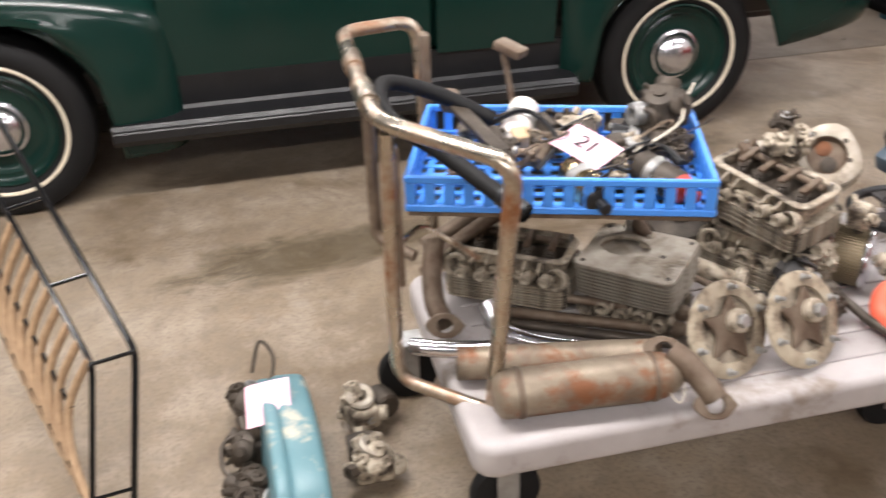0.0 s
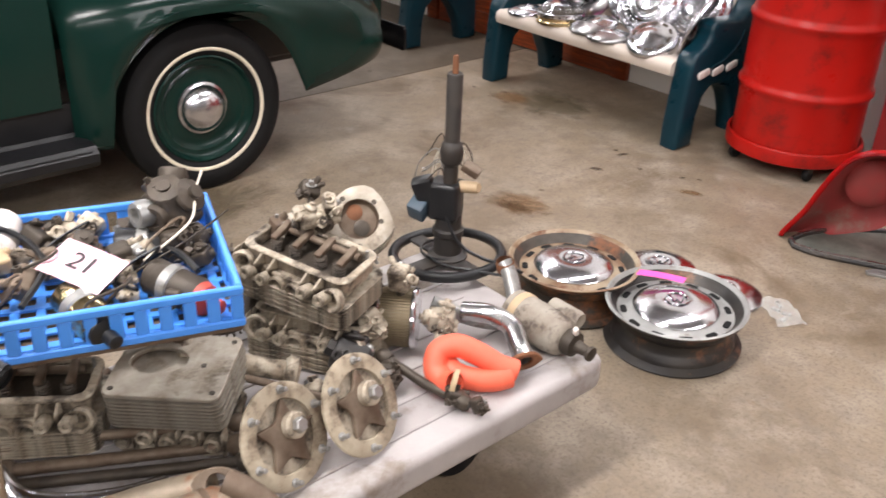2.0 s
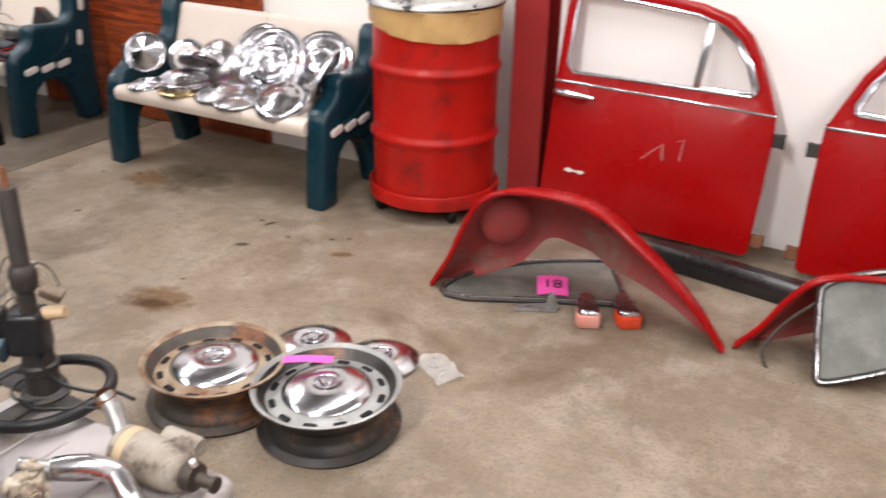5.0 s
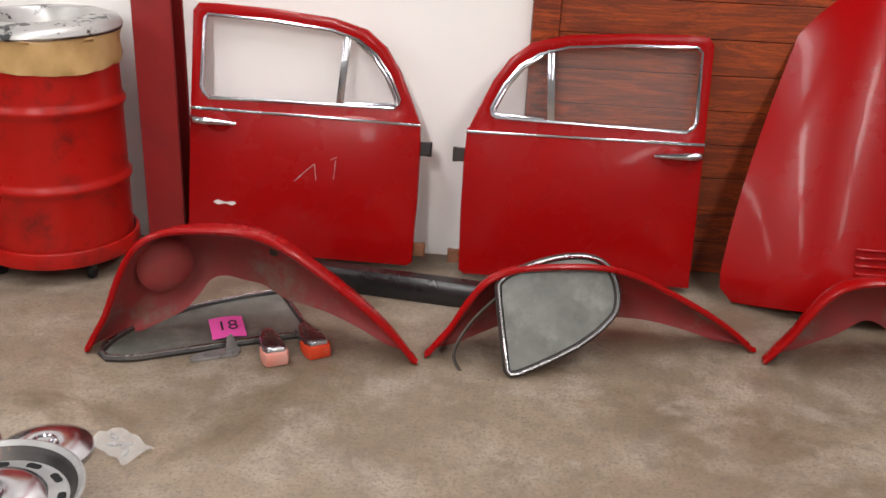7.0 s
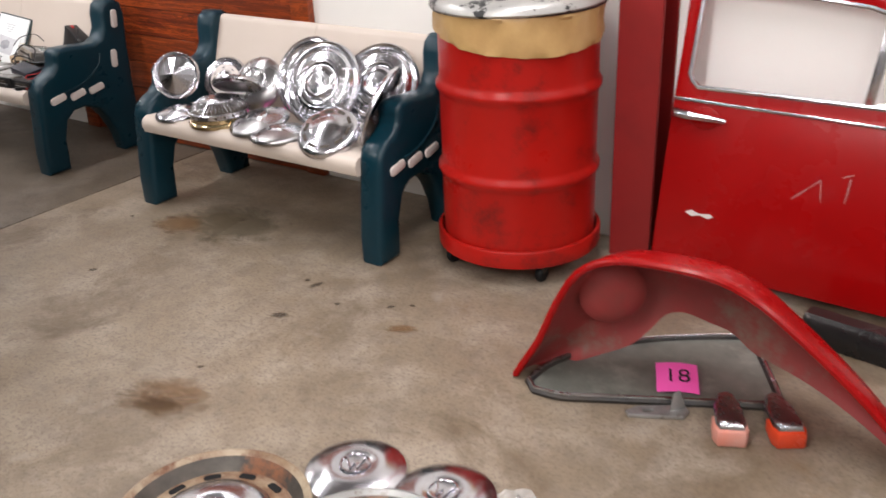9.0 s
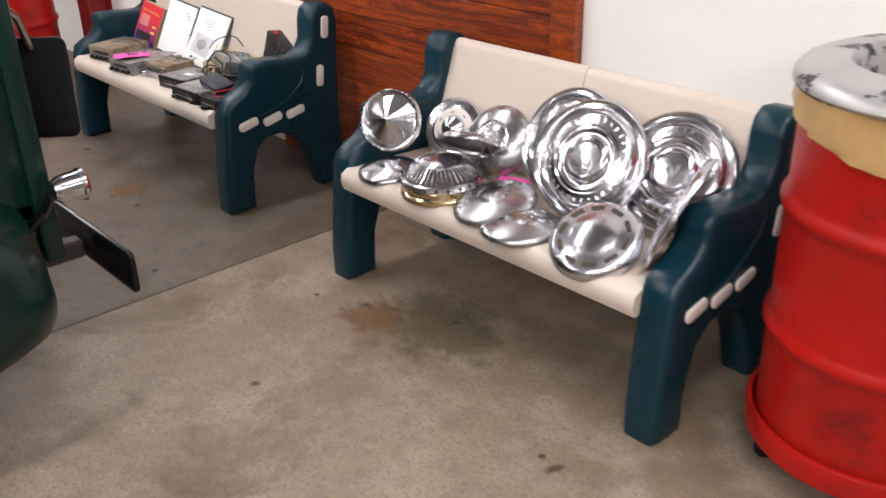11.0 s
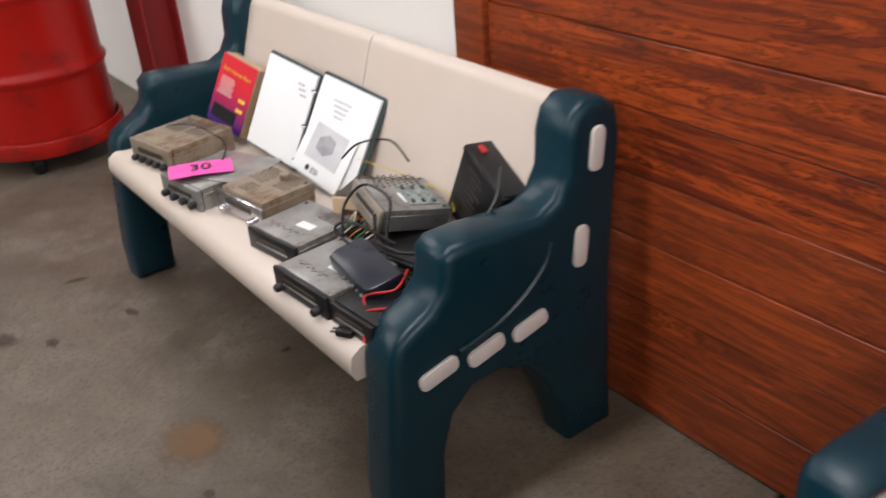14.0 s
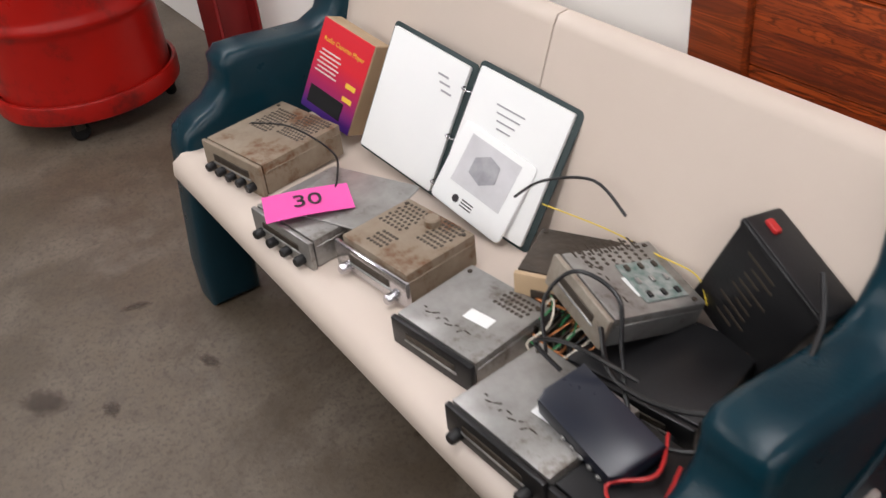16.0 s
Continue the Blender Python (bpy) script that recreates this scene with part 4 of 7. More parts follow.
# a second window leans on its neighbour fender
win2 = [(0.0, 0.0), (0.05, -0.012), (0.30, 0.075), (0.45, 0.17), (0.49, 0.24), (0.485, 0.33), (0.44, 0.40), (0.34, 0.43), (0.20, 0.42), (0.06, 0.38), (0.0, 0.345), (-0.012, 0.30), (-0.005, 0.10)]
win2 = [(p.x, p.y) for p in smooth_path([(x * 0.80, y * 0.84, 0) for x, y in win2], 3)]
W2 = window_glass("quarter_window", win2, frame_of((2.20, -1.105, 0.02), (0.96, 0.22, 0.03), (-0.12, 0.45, 0.86)), "dusty car side window leaning on a fender")
part("seal_tail", tube(smooth_path([(0.0, 0.25, 0.0), (-0.10, 0.16, -0.05), (-0.16, 0.06, -0.06), (-0.12, -0.02, -0.04), (-0.06, -0.03, 0.01)]), 0.006, 6), OILY, W2, "loose rubber seal")


# ---- small lamps by the window ----
def tail_light(m, lens, label):
    t = thing("tail_light", label, "tail light", m, "loose tail lights")
    ol = [(-0.045, -0.05), (-0.035, -0.075), (0.035, -0.075), (0.045, -0.05), (0.042, 0.02), (0.025, 0.075), (0, 0.09), (-0.025, 0.075), (-0.042, 0.02)]
    part("chrome_cap", slab([(x * 0.86, y + 0.012) for x, y in ol], 0.065, 0.018, 3), DULL_CHROME, t, "dull chrome housing")
    part("lens", slab([(x, y if y < 0 else y * 0.1) for x, y in ol if y < 0.05], 0.048, 0.01, 2), lens, t)
    return t


tail_light(pose(1.425, -1.085, 0.0, 0, 0, 25), FOG_LENS, "dusty orange tail light with a chrome cap on the floor")
tail_light(pose(1.545, -1.02, 0.0, 0, 0, 33), TAIL_RED, "bright orange tail light with a chrome cap on the floor")
br = thing("lamp_bracket", "grey metal lamp bracket beside the pink card", "bracket", pose(1.245, -1.105, 0.0, 0, 0, 30))
part("plate", slab([(-0.085, -0.02), (0.06, -0.03), (0.08, 0.0), (0.07, 0.03), (-0.06, 0.022), (-0.09, 0.0)], 0.012, 0.003, 2, holes=[ring_of(-0.03, 0, 0.016, 0.008, 12)]), STEEL, br)
part("upright", slab([(-0.02, 0.0), (0.03, 0.0), (0.012, 0.055), (-0.006, 0.05)], 0.004, 0.001), STEEL, br, "", pose(0.045, 0.005, 0.01, 80, 0, 20))


# ---- steel wheels and hubcaps on the floor ----
def road_wheel(m, label, face_mat, rim_mat):
    w = thing("spare_wheel", label, "wheel rim", m @ Matrix.Diagonal((1, 1, 0.93, 1)), "loose steel wheels")
    barrel = [(0.198, 0.0), (0.208, 0.004), (0.210, 0.012), (0.198, 0.020), (0.188, 0.026), (0.186, 0.040), (0.175, 0.052), (0.168, 0.070), (0.170, 0.090), (0.182, 0.100), (0.186, 0.118), (0.190, 0.132), (0.204, 0.138), (0.212, 0.146), (0.214, 0.154), (0.208, 0.156), (0.198, 0.146), (0.186, 0.136), (0.178, 0.118), (0.164, 0.110)]
    part("rim", lathe(barrel, 64), rim_mat, w, "worn black and rusty rim")
    part("lip", lathe([(0.2145, 0.152), (0.2155, 0.156), (0.209, 0.1585), (0.198, 0.1485)], 64), face_mat, w, "bare worn rim lip")
    n = 60
    rs = [(0.180, 0.118), (0.172, 0.116), (0.158, 0.118), (0.146, 0.122), (0.130, 0.128), (0.0, 0.128)]
    face = lathe(rs, n)
    part("disc", face, face_mat, w, "painted steel wheel disc")
    for k in range(12):
        a = 30 * k + 8
        part("slot", slab(round_rect(0.040, 0.020, 0.008), 0.004, 0.0015, 1), RUBBER, w, "", pose(0.158 * math.cos(radians(a)), 0.158 * math.sin(radians(a)), 0.1176, 0, 0, a + 90))
    cap = part("hubcap", lathe([(0.128, 0.126), (0.130, 0.132), (0.124, 0.140), (0.105, 0.150), (0.07, 0.158), (0.046, 0.161), (0.040, 0.158), (0.0, 0.160)], 56), CHROME, w, "chrome hubcap")
    part("emblem", tube([(0.034 * math.cos(2 * math.pi * i / 28), 0.034 * math.sin(2 * math.pi * i / 28), 0.1615) for i in range(28)], 0.003, 6, True), CHROME, cap)
    part("emblem", tube([(-0.022, 0.02, 0.162), (-0.008, -0.022, 0.162), (0.0, 0.0, 0.162), (0.008, -0.022, 0.162), (0.022, 0.02, 0.162)], 0.003, 6), CHROME, cap)
    return w


RIM_A = surf("rusty_rim", (0.10, 0.085, 0.07), (0.025, 0.022, 0.02), 7, (0.35, 0.6), 0.4, bump=0.25, wear=(0.20, 0.075, 0.028), wear_at=(0.52, 0.64), wscale=6, wear_metal=0.1)
RIM_B = surf("black_worn_rim", (0.018, 0.018, 0.02), (0.06, 0.052, 0.045), 5, (0.3, 0.5), 0.5, bump=0.2, wear=(0.20, 0.09, 0.045), wear_at=(0.56, 0.66), wscale=6, wear_metal=0.1)
FACE_A = surf("cream_rusty_disc", (0.38, 0.31, 0.22), (0.18, 0.095, 0.045), 11, (0.4, 0.6), 0.1, wear=(0.13, 0.05, 0.022), wear_at=(0.50, 0.62), wscale=9)
FACE_B = surf("silver_disc_paint", (0.36, 0.36, 0.35), (0.24, 0.235, 0.225), 9, (0.35, 0.55), 0.4, wear=(0.10, 0.06, 0.035), wear_at=(0.58, 0.70), wscale=11)
road_wheel(pose(0.635, -2.125, 0.0, 0, 0, 10), "rusty steel car wheel with a chrome hubcap on the floor", FACE_A, RIM_A)
road_wheel(pose(1.005, -2.065, 0.0, 1.0, -1.5, 40), "silver and black steel car wheel with a chrome hubcap", FACE_B, RIM_B)
price_tag(pose(0.91, -2.03, 0.172, 4, -6, 20), "", 0.15, 0.035, None, 0.004, "pink sale card lying on a wheel")


def moon_cap(m, label, group="small hubcaps on the floor"):
    h = thing("hubcap", label, "hubcap", m, group)
    part("dish", lathe([(0.126, 0.0), (0.130, 0.004), (0.127, 0.012), (0.112, 0.020), (0.08, 0.030), (0.048, 0.034), (0.042, 0.031), (0.0, 0.033)], 48), CHROME, h)
    part("emblem", tube([(0.036 * math.cos(2 * math.pi * i / 24), 0.036 * math.sin(2 * math.pi * i / 24), 0.0345) for i in range(24)], 0.003, 6, True), CHROME, h)
    part("emblem", tube([(-0.022, 0.02, 0.035), (-0.008, -0.022, 0.035), (0.0, 0.0, 0.035), (0.008, -0.022, 0.035), (0.022, 0.02, 0.035)], 0.003, 6), CHROME, h)
    return h


moon_cap(pose(0.70, -1.73, 0.0, 0, 0, 30), "chrome hubcap lying on the floor behind the wheels")
moon_cap(pose(0.945, -1.70, 0.0, 0, 0, 10), "chrome hubcap lying on the floor by a plastic bag")
pb = thing("plastic_bag", "small clear plastic bag of fittings on the floor", "bag", pose(1.135, -1.645, 0.003, 0, 0, -35))
part("film", sheet([[(-0.085 + 0.17 * i / 8, -0.05 + 0.1 * j / 5, 0.006 + 0.006 * math.sin(2.1 * i + j) + 0.004 * math.cos(3 * j + i)) for i in range(9)] for j in range(6)], 0.001), PLASTIC_BAG, pb)
for k in range(4):
    part("fitting", box(0.03, 0.012, 0.01, 0.003), STEEL, pb, "", pose(-0.05 + 0.03 * k, 0.012 * (-1) ** k, 0.0, 0, 0, 40 * k))


# ---- platform cart ----
DZ = 0.33
cart = thing("platform_cart", "grey plastic platform cart with a worn tube handle", "cart")
CX0, CX1, CY0, CY1 = 0.55, 1.238, -4.08, -2.685
ccx, ccy, cw, cl = (CX0 + CX1) / 2, (CY0 + CY1) / 2, CX1 - CX0, CY1 - CY0
part("deck", slab(round_rect(cw, cl, 0.05, 6), 0.085, 0.022, 4), GREY_DECK, cart, "grey moulded deck", pose(ccx, ccy, DZ - 0.085), 60)
part("deck_skirt", slab(round_rect(cw - 0.16, cl - 0.16, 0.04, 6), 0.05, 0.008, 2), GREY_DECK, cart, "", pose(ccx, ccy, DZ - 0.125), 60)
for k in range(7):
    part("deck_rib", box(0.010, cl - 0.2, 0.006, 0.0025, 2), GREY_DECK, cart, "", pose(CX0 + 0.10 + k * 0.085, ccy, DZ + 0.001))
for x, y in ((CX0 + 0.07, CY0 - 0.02), (CX1 - 0.14, CY0 + 0.1), (CX0 + 0.2, CY1 - 0.3), (CX1 - 0.2, CY1 - 0.3)):
    cw_ = part("caster", moved(lathe([(0, -0.02), (0.05, -0.02), (0.075, -0.016), (0.08, -0.008), (0.08, 0.008), (0.075, 0.016), (0.05, 0.02), (0, 0.02)], 28), pose(0, 0, 0, 0, 90, 0)), RUBBER, cart, "black rubber caster wheel", pose(x, y, 0.08))
    part("fork", joined(box(0.006, 0.05, 0.11, 0.002, 1, (-0.028, 0, 0.04)), box(0.006, 0.05, 0.11, 0.002, 1, (0.028, 0, 0.04)), box(0.07, 0.08, 0.008, 0.002, 1, (0, 0, 0.098))), STEEL, cw_, "steel fork")
    part("hub", moved(lathe([(0, -0.024), (0.018, -0.024), (0.022, -0.02), (0.022, 0.02), (0.018, 0.024), (0, 0.024)], 14), pose(0, 0, 0, 0, 90, 0)), RUST, cw_)
# handle: two uprights, a bar set back behind them, two braces
path = corners([(1.06, -4.01, 0.10), (1.11, -4.005, 0.40), (1.215, -4.0, 0.915), (0.985, -4.19, 0.925), (0.78, -4.19, 0.93), (0.42, -4.175, 0.93), (0.385, -3.99, 0.93), (0.47, -3.995, 0.60), (0.56, -4.0, 0.30), (0.58, -4.0, 0.20)], 0.055, 6)
part("handle", tube(path, 0.0165, 12), HANDLE_TUBE, cart, "worn and rusty plated tube handle", None, 60)
for a, b in (((0.80, -4.19, 0.930), (0.90, -4.19, 0.927)), ((0.60, -4.183, 0.93), (0.70, -4.187, 0.93))):
    part("grip", tube([a, b], 0.0215, 12), HANDLE_TUBE, cart, "grey worn grip")
part("brace", tube(corners([(0.995, -4.175, 0.905), (0.985, -4.18, 0.62), (0.975, -4.182, 0.335), (1.10, -4.02, 0.315)], 0.06, 6), 0.0155, 10), HANDLE_TUBE, cart, "rusty tube brace", None, 60)
part("brace", tube(corners([(0.80, -4.18, 0.91), (0.79, -4.18, 0.58), (0.86, -4.11, 0.56)], 0.03, 6), 0.013, 10), RUSTY_STEEL, cart, "rusty tube brace", None, 60)
part("strut", box(0.035, 0.022, 0.30, 0.004, 2), RUSTY_STEEL, cart, "rusty flat strut", pose(0.975, -4.165, 0.72, 0, 0, 0))
part("strut", box(0.038, 0.022, 0.20, 0.004, 2), RUSTY_STEEL, cart, "rusty flat strut", pose(0.46, -3.99, 0.82))
part("shelf", box(0.37, 0.60, 0.016, 0.004, 2), RUSTY_STEEL, cart, "thin rusty shelf under the crate", pose(0.830, -3.785, 0.691, 0, 0, -19))
part("shelf_bracket", tube(corners([(0.97, -4.16, 0.66), (0.90, -4.10, 0.655), (0.90, -4.03, 0.60), (0.97, -4.0, 0.60)], 0.02), 0.006, 8), HANDLE_TUBE, cart)
for x, y in ((0.76, -3.57),):
    part("shelf_leg", box(0.02, 0.02, 0.345, 0.003, 1), STEEL, cart, "", pose(x, y, 0.505))


# ---- blue crate ----
before_crate = set(scene.objects)
crate = thing("plastic_crate", "shallow bright blue lattice crate of engine parts", "crate", pose(0.952, -3.857, 0.700))
kw, kl, kh = 0.40, 0.605, 0.078
for s in (-1, 1):
    for top in (0, 1):
        part("rail", box(0.012, kl, 0.016, 0.003, 1), BLUE, crate, "", pose(s * (kw / 2 - 0.006), 0, kh - 0.008 if top else 0.008))
        part("rail", box(kw - 0.026, 0.012, 0.016, 0.003, 1), BLUE, crate, "", pose(0, s * (kl / 2 - 0.006), kh - 0.008 if top else 0.008))
slat = mesh_of("slat", box(0.008, 0.021, kh - 0.03, 0.002, 1), BLUE)
for s in (-1, 1):
    for k in range(16):
        o = new("slat", slat)
        o.parent, o.matrix_local = crate, pose(s * (kw / 2 - 0.006), -kl / 2 + 0.012 + k * (kl - 0.024) / 15, kh / 2)
    for k in range(10):
        o = new("slat", slat)
        o.parent, o.matrix_local = crate, pose(-kw / 2 + 0.02 + k * (kw - 0.04) / 9, s * (kl / 2 - 0.006), kh / 2, 0, 0, 90)
fl = mesh_of("floor_bar", box(0.016, kl - 0.028, 0.006, 0.001, 1), BLUE)
fl2 = mesh_of("floor_bar", box(kw - 0.028, 0.016, 0.006, 0.001, 1), BLUE)
for k in range(9):
    o = new("floor_bar", fl)
    o.parent, o.matrix_local = crate, pose(-kw / 2 + 0.03 + k * (kw - 0.06) / 8, 0, 0.0075)
for k in range(14):
    o = new("floor_bar", fl2)
    o.parent, o.matrix_local = crate, pose(0, -kl / 2 + 0.03 + k * (kl - 0.06) / 13, 0.0065)
CZ = 0.712


def coil(m, a, b, label, n=28):
    c = thing("ignition_coil", label, "ignition coil", m @ Matrix.Scale(1.25, 4), "coils and starters in the crate")
    part("can", moved(lathe([(0, 0), (0.024, 0), (0.027, 0.004), (0.027, 0.085), (0.024, 0.09)], n), pose(0, 0, 0, 0, 90, 0)), a, c)
    part("cap", moved(lathe([(0.025, 0.088), (0.022, 0.10), (0.016, 0.104), (0.010, 0.106), (0.010, 0.125), (0.006, 0.128), (0, 0.128)], n), pose(0, 0, 0, 0, 90, 0)), b, c)
    part("clamp", moved(lathe([(0.0275, 0.030), (0.030, 0.032), (0.030, 0.046), (0.0275, 0.048)], n), pose(0, 0, 0, 0, 90, 0)), STEEL, c)
    return c


coil(pose(0.785, -3.93, CZ + 0.075, 0, 25, -15), SLOT_WHITE, STEEL, "white ignition coil in the blue crate")
coil(pose(1.03, -3.83, CZ + 0.032, 0, 8, 25), BRASSY, BLACK_PLASTIC, "brass coloured ignition coil in the blue crate")
coil(pose(1.01, -3.69, CZ + 0.035, 0, 6, 40), OILY, surf("red_bakelite", (0.45, 0.05, 0.03), scale=5), "dark coil with a red cap in the blue crate")
coil(pose(0.885, -3.745, CZ + 0.04, 0, 8, 80), BLACK_PLASTIC, SLOT_WHITE, "black ignition coil in the blue crate")
coil(pose(0.86, -3.69, CZ + 0.05, 0, 10, 150), DARK_STEEL, PALE_ALU, "dark ignition coil in the blue crate")


def lump(name, label, cat, m, material, rng, n=9, size=0.045, group=""):
    """A greasy casting: a body with bosses, tubes and bolt heads."""
    t = thing(name, label, cat, m, group)
    body = box(size * 1.5, size * 1.2, size * 1.1, size * 0.22, 3)
    part("casting", body, material, t)
    for k in range(n):
        a, b = rng.uniform(0, 6.28), rng.uniform(-0.5, 1.3)
        d = Vector((math.cos(a) * math.cos(b), math.sin(a) * math.cos(b), math.sin(b)))
        r = size * rng.uniform(0.15, 0.42)
        mm = Matrix.Translation(d * size * rng.uniform(0.45, 0.8)) @ d.to_track_quat("Z", "Y").to_matrix().to_4x4()
        h = size * rng.uniform(0.25, 0.6)
        part(("boss", "port", "bolt")[k % 3], lathe([(0, 0), (r, 0), (r, h * 0.8), (r * 0.9, h), (r * 0.55, h), (r * 0.5, h * 0.6), (0, h * 0.6)] if k % 3 else [(0, 0), (r, 0), (r * 1.3, h * 0.3), (r * 1.2, h * 0.5), (r * 0.5, h * 0.7), (r * 0.5, h), (0, h)], 12 if k % 3 < 2 else 6), (material, STEEL, OILY)[rng.randrange(3)] if k % 4 == 0 else material, t, "", mm)
    return t


rng = random.Random(4)
lump("carburettor", "greasy old carburettor in the blue crate", "carburettor", pose(0.845, -3.632, CZ + 0.085, 10, -15, 20), OILY, rng, 24, 0.066)
lump("fuel_pump", "greasy fuel pump in the blue crate", "fuel pump", pose(0.93, -3.64, CZ + 0.05, 0, 80, 30), OILY, rng, 10, 0.036)
lump("fuel_pump", "dusty tan fuel pump in the blue crate", "fuel pump", pose(0.82, -3.83, CZ + 0.045, 20, 0, 60), CAST_ALU, rng, 10, 0.034)
lump("distributor", "dusty distributor in the blue crate", "distributor", pose(0.91, -3.86, CZ + 0.04, 0, 70, 10), RUSTY_STEEL, rng, 9, 0.032)
lump("distributor", "dull distributor body in the blue crate", "distributor", pose(0.95, -3.735, CZ + 0.045, 0, 80, 100), OILY, rng, 10, 0.036)
lump("switch", "small grey electrical switch in the blue crate", "switch", pose(1.06, -3.735, CZ + 0.028, 0, 0, 40), CAST_ALU, rng, 5, 0.02)
lump("connector", "pale plug connector in the blue crate", "connector", pose(1.02, -3.96, CZ + 0.03, 0, 0, 70), SLOT_WHITE, rng, 5, 0.02)
lump("relay", "brown bakelite relay in the blue crate", "relay", pose(0.90, -3.94, CZ + 0.045, 0, 10, 20), CARTON, rng, 3, 0.03)
price_tag(pose(1.015, -3.80, CZ + 0.076, 14, 10, 48), "21", 0.125, 0.085, PALE_PINK, 0.0022, "pale pink numbered sale card on the crate's parts")
for pts, r, mt, lab in (([(0.86, -4.02, CZ + 0.05), (0.88, -3.93, CZ + 0.10), (0.98, -3.86, CZ + 0.075), (1.08, -3.90, CZ + 0.05)], 0.006, BLACK_PLASTIC, "black cable curled in the blue crate"),
                        ([(0.98, -3.92, CZ + 0.02), (1.06, -3.95, CZ + 0.02), (1.10, -3.86, CZ + 0.03), (1.02, -3.78, CZ + 0.04), (1.08, -3.72, CZ + 0.05)], 0.004, BLACK_PLASTIC, "thin black wire in the blue crate"),
                        ([(0.94, -3.66, CZ + 0.05), (1.02, -3.64, CZ + 0.075), (1.10, -3.62, CZ + 0.08)], 0.006, BLACK_PLASTIC, "black rod across the crate's edge"),
                        ([(0.98, -3.70, CZ + 0.05), (0.93, -3.61, CZ + 0.09), (0.87, -3.59, CZ + 0.12), (0.84, -3.57, CZ + 0.15)], 0.0025, WIRE_WHITE, "pale wire sticking out of the crate"),
                        ([(1.0, -3.72, CZ + 0.04), (0.98, -3.62, CZ + 0.08), (0.94, -3.54, CZ + 0.11)], 0.002, OILY, "dark thin wire over the crate's rim")):
    wi = thing("wire", lab, "wire")
    part("strand", tube(smooth_path(pts), r, 6), mt, wi)
for k, (dx, dy) in enumerate([(0.80, -3.72), (0.78, -3.78), (0.88, -3.80), (1.09, -3.66), (0.95, -3.97), (0.86, -4.05), (1.05, -4.06), (0.79, -4.04), (0.83, -3.88), (0.87, -3.91), (0.80, -3.66), (0.90, -3.60), (0.96, -3.60), (0.92, -3.70), (0.99, -3.90), (0.82, -3.97), (0.88, -3.99), (1.0, -3.75), (0.78, -3.86), (0.90, -3.66)]):
    lump("electrical_part", "dusty small electrical part in the blue crate", "car part", pose(dx, dy, CZ + 0.03 + 0.008 * (k % 3), 30 * k, 20, 50 * k), (OILY, CAST_ALU, RUSTY_STEEL, OILY)[k % 4], rng, 8, 0.026 + 0.004 * (k % 3), "small parts in the crate")
for k in range(7):
    x, y = 0.80 + 0.045 * k, -3.99 + 0.055 * ((k * 3) % 7)
    wi = thing("wire", "dusty wire tangled among the crate's parts", "wire", None, "loose wires in the crate")
    part("strand", tube(smooth_path([(x, y, CZ + 0.03), (x + 0.03, y + 0.04, CZ + 0.085), (x + 0.06 - 0.02 * (k % 3), y + 0.03, CZ + 0.09), (x + 0.05, y - 0.03, CZ + 0.06), (x + 0.08, y - 0.04, CZ + 0.03)]), 0.0028, 6), (OILY, BLACK_PLASTIC, RUSTY_STEEL)[k % 3], wi)
hose = thing("hose", "thick dusty rubber hose hanging in the cart's handle", "hose")
part("rubber", tube(smooth_path([(0.74, -3.90, 0.80), (0.70, -4.02, 0.86), (0.72, -4.13, 0.90), (0.85, -4.15, 0.88), (0.96, -4.07, 0.84), (1.06, -4.0, 0.80), (1.13, -3.95, 0.77)], 6), 0.017, 12, False, True, 0.005), RUBBER, hose)
part("cuff", tube([(1.08, -3.985, 0.792), (1.125, -3.953, 0.772)], 0.020, 12), BLACK_PLASTIC, hose)
sb = thing("steering_link", "greasy steering arm resting on the crate", "car part", pose(0.97, -4.03, CZ + 0.10, 0, 12, 35))
part("arm", box(0.22, 0.035, 0.016, 0.004, 2), OILY, sb)
part("eye", moved(lathe([(0.010, -0.012), (0.02, -0.012), (0.02, 0.012), (0.010, 0.012), (0.010, -0.012)], 16), pose(0.12, 0, -0.01, 60, 0, 0)), OILY, sb)
part("joint", lathe([(0, -0.02), (0.02, -0.02), (0.025, 0), (0.018, 0.02), (0, 0.025)], 14), RUSTY_STEEL, sb, "", pose(-0.11, 0, 0.0))
pd = thing("pedal", "rusty foot pedal on a bent rod in the crate", "pedal")
part("rod", tube(smooth_path([(0.80, -3.95, CZ + 0.02), (0.785, -3.965, 0.83), (0.775, -3.98, 0.905)]), 0.007, 8), RUSTY_STEEL, pd)
part("pad", box(0.07, 0.045, 0.022, 0.006, 2), RUSTY_STEEL, pd, "", pose(0.77, -3.965, 0.915, 0, 15, 60))


# the crate stands askew on its shelf, with all that lies in it
turned = pose(0.830, -3.785, 0, 0, 0, -19) @ pose(-0.952, 3.857, 0)
for ob in list(scene.objects):
    if ob not in before_crate and ob.parent is None and not ob.name.startswith("hose"):
        ob.matrix_basis = turned @ ob.matrix_basis


